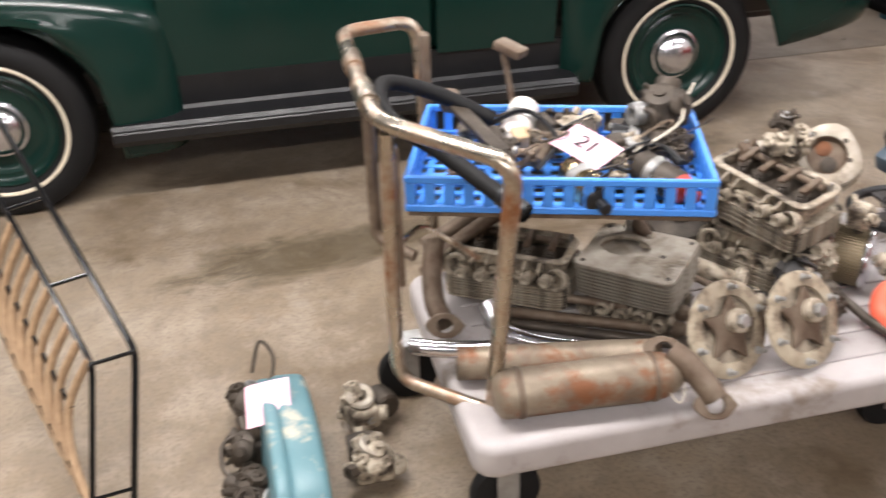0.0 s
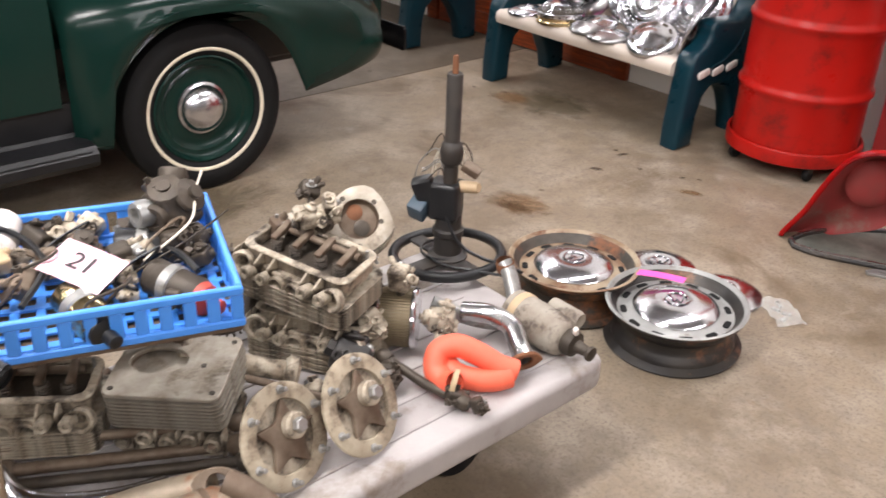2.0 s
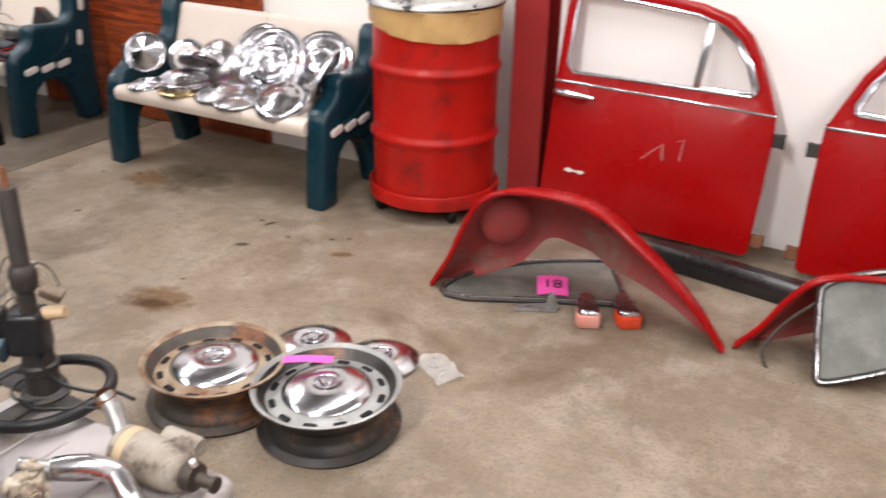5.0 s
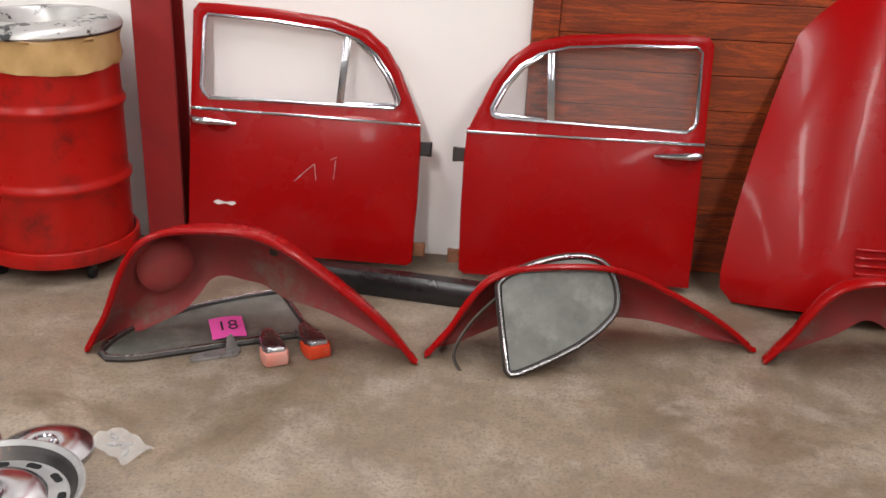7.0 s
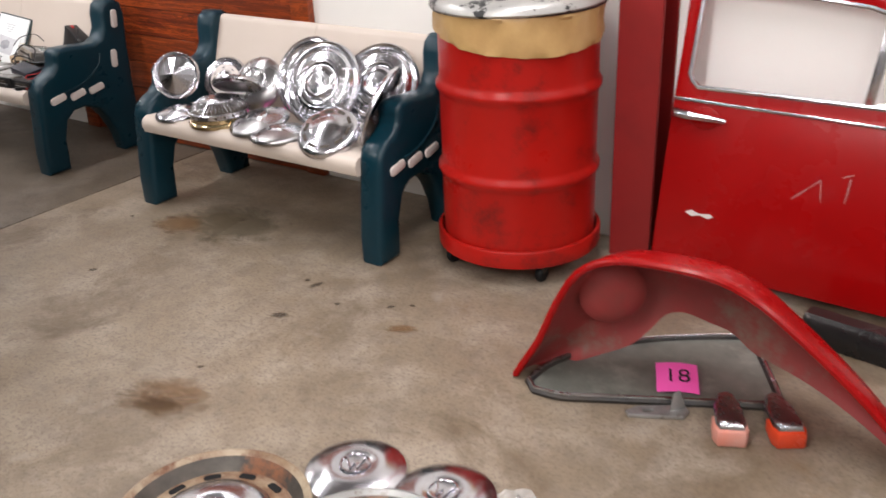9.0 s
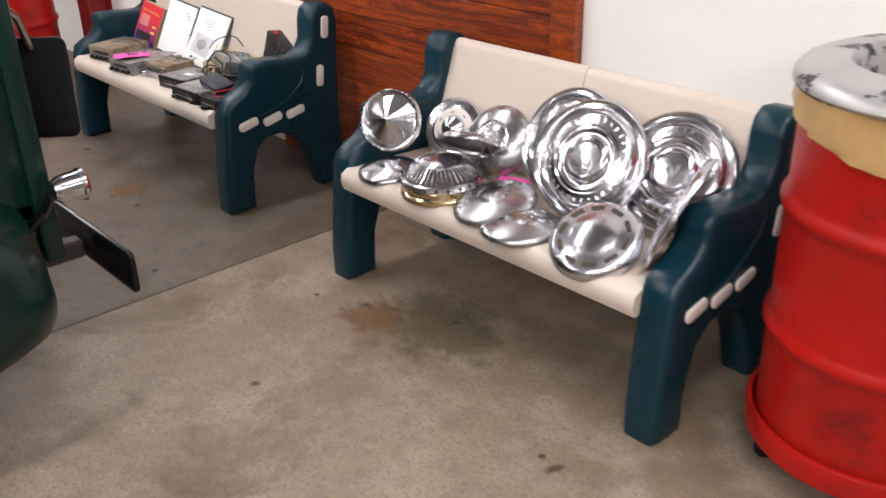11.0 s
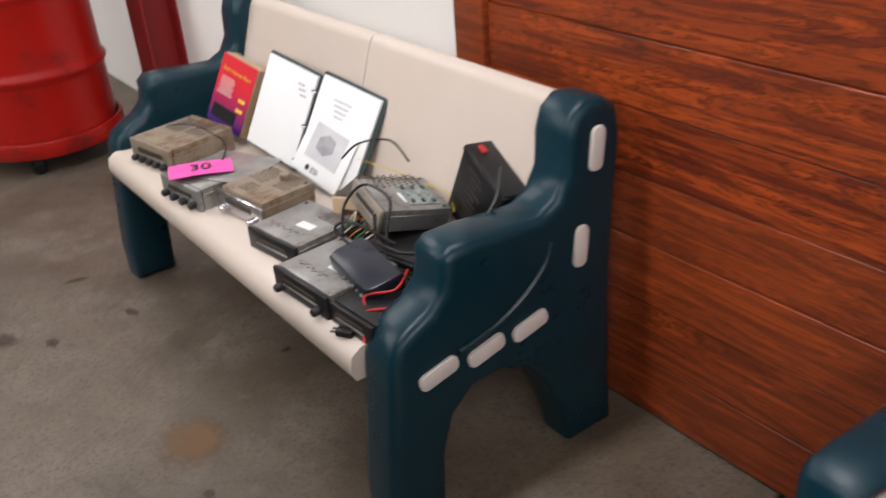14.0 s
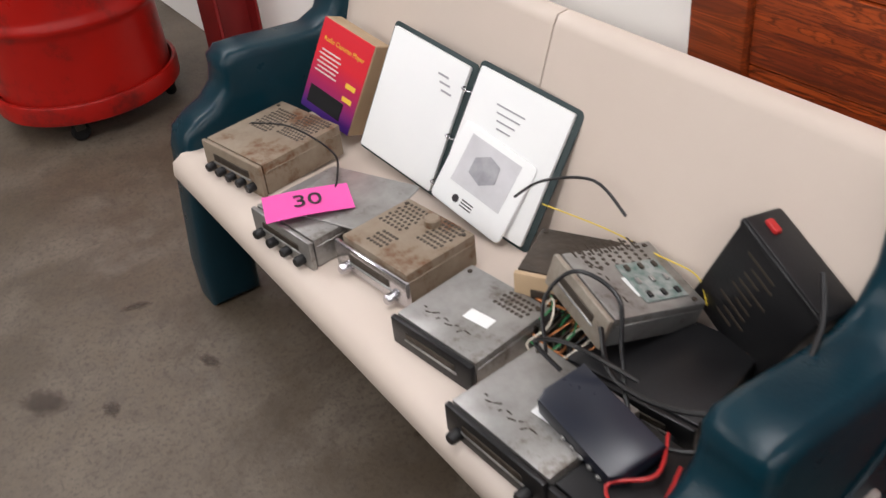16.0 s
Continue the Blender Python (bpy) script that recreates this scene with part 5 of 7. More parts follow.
# ---- engine parts on the deck ----
def head_casting(m, label, mat_a=None, springs=True, wavy=0.0):
    """An air-cooled cylinder head: stacked thin fins under a rocker box with springs, ports and studs."""
    A = mat_a or CAST_ALU
    h = thing("cylinder_head", label, "cylinder head", m, "cylinder heads on the cart")
    part("core", box(0.25, 0.13, 0.075, 0.012, 2), A, h, "", pose(0, 0, 0.042))
    fin = [(x, y + 0.006 * math.sin(x * 60)) for x, y in round_rect(0.30, 0.185, 0.03, 3)]
    fm = mesh_of("fin", slab(fin, 0.0026), A)
    for k in range(8):
        o = new("fin", fm)
        o.parent, o.matrix_local = h, pose(0, 0.002 * (k % 2), 0.004 + 0.0072 * k, 0, 0, 0.4 * (k % 3))
    part("rocker_wall", slab(round_rect(0.27, 0.13, 0.025, 4), 0.034, 0.003, 2, holes=[round_rect(0.25, 0.11, 0.02, 4)]), A, h, "cast rocker box rim", pose(0, 0.012, 0.078))
    part("rocker_floor", slab(round_rect(0.255, 0.115, 0.02, 4), 0.006, 0.0), OILY, h, "oily rocker box floor", pose(0, 0.012, 0.078))
    if springs:
        sp = lathe([(0, 0), (0.014, 0), (0.016, 0.003), (0.013, 0.006), (0.016, 0.010), (0.013, 0.013), (0.016, 0.017), (0.013, 0.020), (0.015, 0.024), (0.012, 0.028), (0.006, 0.028), (0.005, 0.034), (0, 0.034)], 16)
        s0 = part("valve_spring", sp, OILY, h, "dark valve spring", pose(-0.085, 0.0, 0.084))
        for x in (-0.035, 0.035, 0.085):
            again(s0, h, pose(x, 0.0, 0.084))
        part("rocker_shaft", tube([(-0.11, 0.045, 0.112), (0.11, 0.045, 0.112)], 0.009, 10), RUSTY_STEEL, h)
        for x in (-0.09, -0.03, 0.03, 0.09):
            part("rocker_arm", box(0.018, 0.065, 0.016, 0.005, 2), RUSTY_STEEL, h, "", pose(x, 0.025, 0.118, 12, 0, 0))
    for x in (-0.022, 0.022):
        part("port", moved(lathe([(0.013, 0.0), (0.020, 0.0), (0.021, 0.012), (0.017, 0.014), (0.014, 0.012), (0.013, -0.01), (0, -0.01)], 20), pose(x, -0.075, 0.062, 90, 0, 0)), A, h)
    part("port_flange", moved(slab(round_rect(0.105, 0.048, 0.02), 0.010, 0.002, 1, holes=[ring_of(-0.022, 0, 0.014, None, 14), ring_of(0.022, 0, 0.014, None, 14)]), pose(0, -0.068, 0.062, 90, 0, 0)), A, h)
    for x in (-0.125, 0.125):
        part("exhaust_port", moved(lathe([(0.016, 0.0), (0.026, 0.0), (0.028, 0.016), (0.024, 0.020), (0.017, 0.016), (0.015, -0.01), (0, -0.01)], 18), pose(x, -0.065, 0.075, 75, 0, 14 if x < 0 else -14)), A, h)
        part("stud", tube([(x, 0.05, 0.08), (x, 0.05, 0.135)], 0.004, 6), STEEL, h)
    part("rim_flange", slab(round_rect(0.285, 0.146, 0.03, 4), 0.006, 0.002, 1, holes=[round_rect(0.248, 0.108, 0.02, 4)]), A, h, "", pose(0, 0.012, 0.108))
    for x in (-0.10, -0.055, 0.055, 0.10):
        part("side_boss", lathe([(0, 0), (0.015, 0), (0.015, 0.03), (0.012, 0.034), (0.006, 0.034), (0.005, 0.028), (0, 0.028)], 12), A, h, "", pose(x, -0.068, 0.062 + 0.012 * (x > 0), 75, 0, 0))
        part("side_rib", box(0.006, 0.04, 0.045, 0.002, 1), A, h, "", pose(x * 0.8, -0.062, 0.085, 25, 0, 0))
    for k in range(5):
        part("lower_rib", box(0.0035, 0.022, 0.05, 0.001, 1), A, h, "", pose(-0.155 + 0.002 * k, -0.06 + 0.026 * k, 0.075, 0, 12, 0))
    return h


def bore_plate(m, label):
    """The combustion side of a head: a pale plate with two round chambers and valves."""
    h = thing("cylinder_head", label, "cylinder head", m, "cylinder heads on the cart")
    ol = [(p.x, p.y) for p in smooth_path([(-0.15, -0.05, 0), (-0.14, 0.06, 0), (-0.075, 0.085, 0), (0, 0.06, 0), (0.075, 0.085, 0), (0.14, 0.06, 0), (0.15, -0.05, 0), (0.08, -0.09, 0), (0, -0.075, 0), (-0.08, -0.09, 0), (-0.15, -0.05, 0)], 3)][:-1]
    part("face", slab(ol, 0.020, 0.003, 2, holes=[ring_of(-0.073, 0, 0.052, None, 26), ring_of(0.073, 0, 0.052, None, 26)]), PALE_ALU, h, "pale machined face")
    fm = mesh_of("fin", slab([(x * 1.02, y * 1.04) for x, y in ol], 0.0026), CAST_ALU)
    for k in range(7):
        o = new("fin", fm)
        o.parent, o.matrix_local = h, pose(0, 0, -0.008 - 0.0075 * k)
    part("core", box(0.26, 0.13, 0.075, 0.012, 2), CAST_ALU, h, "", pose(0, 0, -0.045))
    for x in (-0.073, 0.073):
        part("chamber", lathe([(0.052, 0.012), (0.050, 0.0), (0.046, -0.004), (0, -0.002)], 26), RUSTY_STEEL, h, "sooty chamber", pose(x, 0, 0))
        for y in (-0.022, 0.024):
            part("valve", lathe([(0.020, -0.002), (0.021, 0.001), (0.014, 0.003), (0, 0.002)], 18), OILY if y < 0 else RUST, h, "", pose(x, y, 0.0))
    for k in range(8):
        a = radians(45 * k + 20)
        part("stud_hole", lathe([(0.006, 0.0205), (0.007, 0.0215), (0.003, 0.0212), (0, 0.0208)], 10), OILY, h, "", pose(0.135 * math.cos(a), 0.07 * math.sin(a), 0))
    return h


def finned_block(m, label):
    """A squarish finned head: thin cooling fins, a flat pale top with a deep well, rough ports below."""
    h = thing("cylinder_head", label, "cylinder head", m, "cylinder heads on the cart")
    ol = round_rect(0.235, 0.20, 0.022, 4)
    part("core", box(0.20, 0.165, 0.118, 0.012, 2), OILY, h, "", pose(0, 0, 0.062))
    part("face", slab(ol, 0.010, 0.002, 1, holes=[ring_of(-0.035, 0.012, 0.058, 0.042, 22)]), PALE_ALU, h, "pale machined face", pose(0, 0, 0.142))
    part("well", lathe([(0.060, 0.145), (0.054, 0.128), (0.030, 0.124), (0, 0.126)], 22), RUSTY_STEEL, h, "rusty well", pose(-0.035, 0.012, 0))
    fm = mesh_of("fin", slab(ol, 0.0028), PALE_ALU)
    for k in range(8):
        o = new("fin", fm)
        o.parent, o.matrix_local = h, pose(0.003 * (k % 2), 0, 0.133 - 0.0088 * k)
    for k in range(5):
        x = -0.09 + 0.045 * k
        part("port", moved(lathe([(0.009, 0), (0.017, 0), (0.018, 0.022), (0.014, 0.026), (0.010, 0.022), (0.008, 0.0), (0, 0.0)], 14), pose(x, -0.08, 0.034 + 0.010 * (k % 2), 90, 0, 0)), CAST_ALU, h)
        part("rib", box(0.007, 0.03, 0.055, 0.002, 1), CAST_ALU, h, "", pose(x + 0.022, -0.086, 0.034))
    part("foot", slab(round_rect(0.22, 0.19, 0.02, 4), 0.016, 0.003, 1), CAST_ALU, h)
    for x, y in ((-0.1, -0.08), (0.1, -0.08), (0.1, 0.08), (-0.1, 0.08), (0.06, 0.0)):
        part("stud_hole", lathe([(0.006, 0), (0.006, 0.0012), (0, 0.0012)], 10), OILY, h, "", pose(x, y, 0.152))
    return h


head_casting(pose(0.80, -3.215, DZ + 0.006, 0, 0, 30), "dusty aluminium cylinder head at the bottom of a stack")
head_casting(pose(0.775, -3.225, DZ + 0.155, 6, 5, 20), "dusty aluminium cylinder head on another one")
bore_plate(facing((0.725, -3.125, DZ + 0.255), (0.62, -0.40, 0.62), (-0.35, 0.75, 0.6)) @ pose(0, 0, 0, 0, 0, 48) @ Matrix.Scale(0.92, 4), "pale cylinder head standing on edge on the stack")
head_casting(pose(0.72, -3.845, DZ + 0.03, 0, 0, 56), "finned cylinder head standing on its side", CAST_ALU)
finned_block(frame_of((0.855, -3.585, DZ + 0.006), (0.70, 0.71, 0.03), (-0.71, 0.70, 0.06)), "pale finned cylinder head lying on the cart")


def drum_plate(m, label):
    """A round hub plate with five studs, a star-shaped centre and a nut."""
    d = thing("hub_plate", label, "hub plate", m, "round hub plates")
    part("plate", lathe([(0.0, 0.0), (0.098, 0.0), (0.104, 0.004), (0.104, 0.010), (0.098, 0.014), (0.072, 0.014), (0.070, 0.007)], 40), surf("dusty_cream_iron", (0.48, 0.42, 0.32), (0.25, 0.19, 0.13), 14, (0.6, 0.8), 0.1, bump=0.4, wear=(0.09, 0.06, 0.04), wear_at=(0.52, 0.66), wscale=13), d)
    part("recess", lathe([(0.0715, 0.006), (0, 0.006)], 32), CAST_ALU, d, "rusty dark recess")
    star = [((0.072 if k % 2 == 0 else 0.040) * math.cos(radians(36 * k)), (0.072 if k % 2 == 0 else 0.040) * math.sin(radians(36 * k))) for k in range(10)]
    star = [(p.x, p.y) for p in smooth_path([(x, y, 0) for x, y in star + star[:1]], 3)][:-1]
    part("star", slab(star, 0.012, 0.004, 2), RUSTY_STEEL, d, "dusty star-shaped centre", pose(0, 0, 0.008))
    part("hub", lathe([(0.026, 0.02), (0.026, 0.034), (0.022, 0.038), (0.012, 0.038), (0, 0.036)], 20), CAST_ALU, d, "", pose(0.016, 0.014, 0))
    part("nut", lathe([(0.0, 0.036), (0.015, 0.036), (0.015, 0.050), (0.012, 0.053), (0, 0.053)], 6), STEEL, d, "", pose(0.016, 0.014, 0))
    for k in range(6):
        a = radians(60 * k + 10)
        part("stud", lathe([(0.009, 0.012), (0.009, 0.017), (0.005, 0.019), (0.005, 0.034), (0, 0.036)], 8), STEEL, d, "", pose(0.089 * math.cos(a), 0.089 * math.sin(a), 0))
    return d


drum_plate(frame_of((1.112, -3.505, DZ + 0.096), (-0.30, 0.95, 0.05), (-0.42, -0.18, 0.88)), "dusty round hub plate with studs standing on edge")
drum_plate(frame_of((1.120, -3.335, DZ + 0.094), (-0.35, 0.93, 0.05), (-0.46, -0.20, 0.86)), "dusty round hub plate with studs leaning back")


def pipe(name, label, cat, pts, r, material, hollow=0.004, flange=None, group=""):
    t = thing(name, label, cat, None, group)
    part("tube", tube(smooth_path(pts, 6), r, 14, False, True, hollow), material, t, "", None, 60)
    if flange:
        for p, d, mt in flange:
            d = Vector(d).normalized()
            fl_ = joined(slab([(p_.x, p_.y) for p_ in smooth_path([(0.045, 0, 0), (0.02, 0.026, 0), (-0.02, 0.026, 0), (-0.045, 0, 0), (-0.02, -0.026, 0), (0.02, -0.026, 0), (0.045, 0, 0)], 3)][:-1], 0.010, 0.002, 1, holes=[ring_of(0, 0, 0.018, None, 16)]))
            part("flange", fl_, mt, t, "", Matrix.Translation(p) @ d.to_track_quat("Z", "Y").to_matrix().to_4x4())
    return t


PIPE_TAN = surf("baked_exhaust_paint", (0.30, 0.25, 0.185), (0.15, 0.11, 0.08), 12, (0.4, 0.65), 0.4, bump=0.35, bscale=40, wear=(0.19, 0.075, 0.032), wear_at=(0.50, 0.62), wscale=10)
mf = thing("muffler", "long rusty tan exhaust muffler lying on the cart", "muffler", frame_of((1.145, -4.02, DZ + 0.055), (0.10, 1, 0.02), (0, 0, 1)))
part("can", moved(lathe([(0, 0), (0.030, 0.0), (0.046, 0.012), (0.050, 0.02), (0.049, 0.18), (0.050, 0.30), (0.047, 0.345), (0.034, 0.375), (0.022, 0.385), (0.02, 0.40), (0, 0.40)], 30), pose(0, 0, 0, 0, 90, 0)), PIPE_TAN, mf, "", None, 60)
part("seam", moved(lathe([(0.0495, 0.045), (0.0525, 0.047), (0.0525, 0.056), (0.0495, 0.058)], 30), pose(0, 0, 0, 0, 90, 0)), RUSTY_STEEL, mf, "rusty folded seam")
part("seam", moved(lathe([(0.0495, 0.318), (0.0515, 0.320), (0.0515, 0.328), (0.048, 0.330)], 30), pose(0, 0, 0, 0, 90, 0)), RUSTY_STEEL, mf, "rusty folded seam")
pipe("exhaust_pipe", "thick tan exhaust pipe behind the muffler", "exhaust pipe", [(1.01, -4.06, DZ + 0.045), (1.04, -3.90, DZ + 0.042), (1.07, -3.76, DZ + 0.045), (1.13, -3.66, DZ + 0.07)], 0.036, PIPE_TAN)
pipe("exhaust_manifold", "rusty exhaust elbow with two flanges on the deck edge", "exhaust manifold", [(1.165, -3.655, DZ + 0.105), (1.195, -3.63, DZ + 0.09), (1.225, -3.605, DZ + 0.06), (1.245, -3.59, DZ + 0.035)], 0.026, RUSTY_STEEL, 0.006,
     [((1.160, -3.665, DZ + 0.105), (0.75, -0.5, 0.6), RUSTY_STEEL), ((1.25, -3.592, DZ + 0.022), (0.85, -0.2, 0.55), RUSTY_STEEL)])
pipe("chrome_pipe", "shiny chrome tail pipe lying on the cart", "exhaust pipe", [(0.93, -4.14, DZ + 0.05), (0.97, -4.07, DZ + 0.055), (1.0, -3.98, DZ + 0.06)], 0.019, CHROME)
pipe("chrome_pipe", "bent shiny chrome pipe lying on the cart", "exhaust pipe", [(0.855, -3.955, DZ + 0.085), (0.90, -3.93, DZ + 0.035), (0.955, -3.87, DZ + 0.025), (1.0, -3.78, DZ + 0.022), (1.02, -3.70, DZ + 0.022)], 0.020, CHROME)
pipe("exhaust_pipe", "rusty bent pipe under the crate", "exhaust pipe", [(0.64, -4.05, DZ + 0.05), (0.66, -3.95, DZ + 0.15), (0.66, -3.80, DZ + 0.22), (0.68, -3.66, DZ + 0.24), (0.73, -3.58, DZ + 0.21), (0.80, -3.54, DZ + 0.15)], 0.017, RUSTY_STEEL)
pipe("exhaust_pipe", "long rusty pipe behind the heads", "exhaust pipe", [(0.60, -4.04, DZ + 0.10), (0.60, -3.85, DZ + 0.19), (0.61, -3.65, DZ + 0.23), (0.63, -3.5, DZ + 0.22)], 0.022, RUSTY_STEEL)
pipe("exhaust_manifold", "rusty exhaust manifold by the handle", "exhaust manifold", [(0.70, -4.03, DZ + 0.17), (0.74, -4.05, DZ + 0.12), (0.80, -4.06, DZ + 0.07), (0.86, -4.05, DZ + 0.045)], 0.024, RUSTY_STEEL, 0.005, [((0.865, -4.05, DZ + 0.045), (1, -0.3, 0.3), RUSTY_STEEL)])
pipe("header_pipe", "bright orange painted exhaust header on the deck", "exhaust header", [(1.137, -3.092, DZ + 0.045), (1.105, -3.095, DZ + 0.034), (1.072, -3.092, DZ + 0.045), (1.055, -3.07, DZ + 0.075), (1.075, -3.035, DZ + 0.088), (1.115, -3.005, DZ + 0.075), (1.15, -2.975, DZ + 0.05), (1.178, -2.945, DZ + 0.036)], 0.027, ORANGE, 0.004)
pipe("header_pipe", "second orange exhaust tube beside the first", "exhaust header", [(1.055, -3.055, DZ + 0.045), (1.10, -3.055, DZ + 0.034), (1.14, -3.03, DZ + 0.030), (1.165, -3.0, DZ + 0.030), (1.178, -2.965, DZ + 0.032)], 0.026, ORANGE, 0.004)
cuff = thing("pipe_collar", "tan metal collar on the orange pipe", "pipe collar", frame_of((1.137, -3.092, DZ + 0.046), (0, 0.3, 1), (-0.5, 0.6, 0)))
part("ring", lathe([(0.024, -0.004), (0.031, -0.004), (0.032, 0.004), (0.029, 0.008), (0.024, 0.006), (0.024, -0.004)], 22), CARTON, cuff)
pipe("chrome_pipe", "curved bare steel pipe with an orange end", "exhaust pipe", [(0.98, -2.93, DZ + 0.09), (1.04, -2.90, DZ + 0.10), (1.09, -2.88, DZ + 0.085), (1.13, -2.89, DZ + 0.055), (1.165, -2.905, DZ + 0.04)], 0.024, DULL_CHROME, 0.004, [((1.160, -2.904, DZ + 0.042), (1, -0.4, -0.35), RUST)])
pipe("exhaust_pipe", "dull grey elbow pipe with an orange end", "exhaust pipe", [(0.90, -2.96, DZ + 0.085), (0.97, -2.89, DZ + 0.05), (1.01, -2.83, DZ + 0.04), (1.0, -2.78, DZ + 0.06), (0.95, -2.75, DZ + 0.11), (0.92, -2.745, DZ + 0.135)], 0.020, STEEL, 0.004)
tip = thing("pipe_collar", "orange painted pipe end", "pipe collar", frame_of((0.925, -2.745, DZ + 0.128), (1, 0.2, 0), (0.2, -0.2, 1)))
part("ring", moved(lathe([(0.021, -0.016), (0.0225, -0.014), (0.0225, 0.012), (0.021, 0.014)], 18), pose(0, 0, 0, -90, 0, 0)), RUST, tip)
# driveshaft with joints, and rods
for lab, pts, r, mt in (("dark rod with a universal joint lying on the deck", [(0.98, -3.16, DZ + 0.055), (1.08, -3.13, DZ + 0.03), (1.17, -3.10, DZ + 0.022)], 0.011, OILY),
                        ("rusty tie rod lying behind the muffler", [(0.80, -3.92, DZ + 0.02), (1.00, -3.55, DZ + 0.025)], 0.013, RUSTY_STEEL),
                        ("rusty push rod lying behind the muffler", [(0.84, -3.93, DZ + 0.018), (1.05, -3.56, DZ + 0.022)], 0.012, OILY),
                        ("dark rod lying beside the heads", [(0.77, -3.90, DZ + 0.055), (0.97, -3.53, DZ + 0.05)], 0.011, RUSTY_STEEL),
                        ("dusty grey pipe between the heads", [(0.80, -3.54, DZ + 0.13), (0.92, -3.37, DZ + 0.075)], 0.022, CAST_ALU),
                        ("thin rusty rod between the heads", [(0.86, -3.50, DZ + 0.10), (1.05, -3.28, DZ + 0.02)], 0.009, RUSTY_STEEL),
                        ("short bright rod lying on the deck", [(1.03, -3.72, DZ + 0.012), (1.08, -3.58, DZ + 0.012)], 0.005, CHROME)):
    rd = thing("rod", lab, "rod", None, "rods on the cart")
    part("shaft", tube(pts, r, 10), mt, rd)
    a, b = Vector(pts[0]), Vector(pts[-1])
    for p, d in ((a, a - b), (b, b - a)):
        mm = Matrix.Translation(p) @ d.to_track_quat("Z", "Y").to_matrix().to_4x4()
        part("end", lathe([(0, -0.012), (r * 1.3, -0.012), (r * 1.7, -0.004), (r * 1.7, 0.012), (r * 1.2, 0.02), (0, 0.02)], 12), mt, rd, "", mm)
lump("universal_joint", "dusty universal joint on the rod", "universal joint", pose(1.155, -3.105, DZ + 0.03, 0, 20, 50), OILY, rng, 8, 0.026)
lump("universal_joint", "greasy black joint at the rod's end", "universal joint", pose(1.205, -3.085, DZ + 0.026, 0, 60, 20), OILY, rng, 8, 0.022)
lump("joint_boot", "greasy ribbed joint beside the hub plates", "joint", pose(1.02, -3.185, DZ + 0.04, 40, 20, 50), OILY, rng, 12, 0.034)
lump("bracket_casting", "black oily bracket against the stack", "bracket", pose(0.95, -3.235, DZ + 0.07, 30, 20, 40), DARK_STEEL, rng, 8, 0.055)
lump("valve_gear", "dusty rocker parts on top of the stack", "engine part", pose(0.735, -3.16, DZ + 0.30, 20, 40, 30), CAST_ALU, rng, 12, 0.04)
lump("oil_pump", "dusty oil pump casting at the back of the cart", "oil pump", pose(0.655, -3.30, DZ + 0.055, 0, 20, 30), OILY, rng, 14, 0.05)
lump("engine_bracket", "dusty bracket at the side of the stack", "bracket", pose(0.90, -3.14, DZ + 0.10, 20, 50, 30), CAST_ALU, rng, 12, 0.04)
lump("engine_bracket", "greasy bracket behind the stack", "bracket", pose(0.72, -3.03, DZ + 0.19, 0, 50, 70), OILY, rng, 12, 0.045)
for k, (x, y, z, sz) in enumerate([(0.735, -3.20, 0.315, 0.032), (0.69, -3.16, 0.36, 0.03), (0.76, -3.15, 0.345, 0.028), (0.66, -3.23, 0.27, 0.034), (0.90, -3.06, 0.19, 0.04), (0.87, -3.17, 0.045, 0.042), (0.955, -3.33, 0.03, 0.03), (0.69, -3.70, 0.05, 0.045), (0.63, -3.92, 0.06, 0.045), (0.77, -3.66, 0.045, 0.04)]):
    lump("engine_part", "dirty broken casting among the cylinder heads", "engine part", pose(x, y, DZ + z, 40 * k, 25 * k, 70 * k), (CAST_ALU, OILY, CAST_ALU, RUSTY_STEEL)[k % 4], rng, 12, sz, "small castings on the cart")
# round blower pulley behind
fanp = thing("generator_pulley", "dark toothed wheel and pulley at the back of the cart", "pulley", frame_of((0.60, -3.36, DZ + 0.12), (0.5, 0.8, 0), (-0.5, 0.3, 0.8)))
part("wheel", lathe([(0, 0), (0.095, 0.0), (0.105, 0.006), (0.105, 0.018), (0.095, 0.022), (0.082, 0.016), (0.02, 0.014), (0, 0.014)], 44), OILY, fanp)
tooth = mesh_of("tooth", box(0.005, 0.012, 0.016, 0.001, 1), OILY)
for k in range(44):
    o = new("tooth", tooth)
    o.parent, o.matrix_local = fanp, pose(0.108 * math.cos(2 * math.pi * k / 44), 0.108 * math.sin(2 * math.pi * k / 44), 0.012, 0, 0, 360 * k / 44 + 90)
part("hub", lathe([(0.04, 0.012), (0.042, 0.03), (0.028, 0.04), (0.016, 0.05), (0, 0.05)], 24), CAST_ALU, fanp)
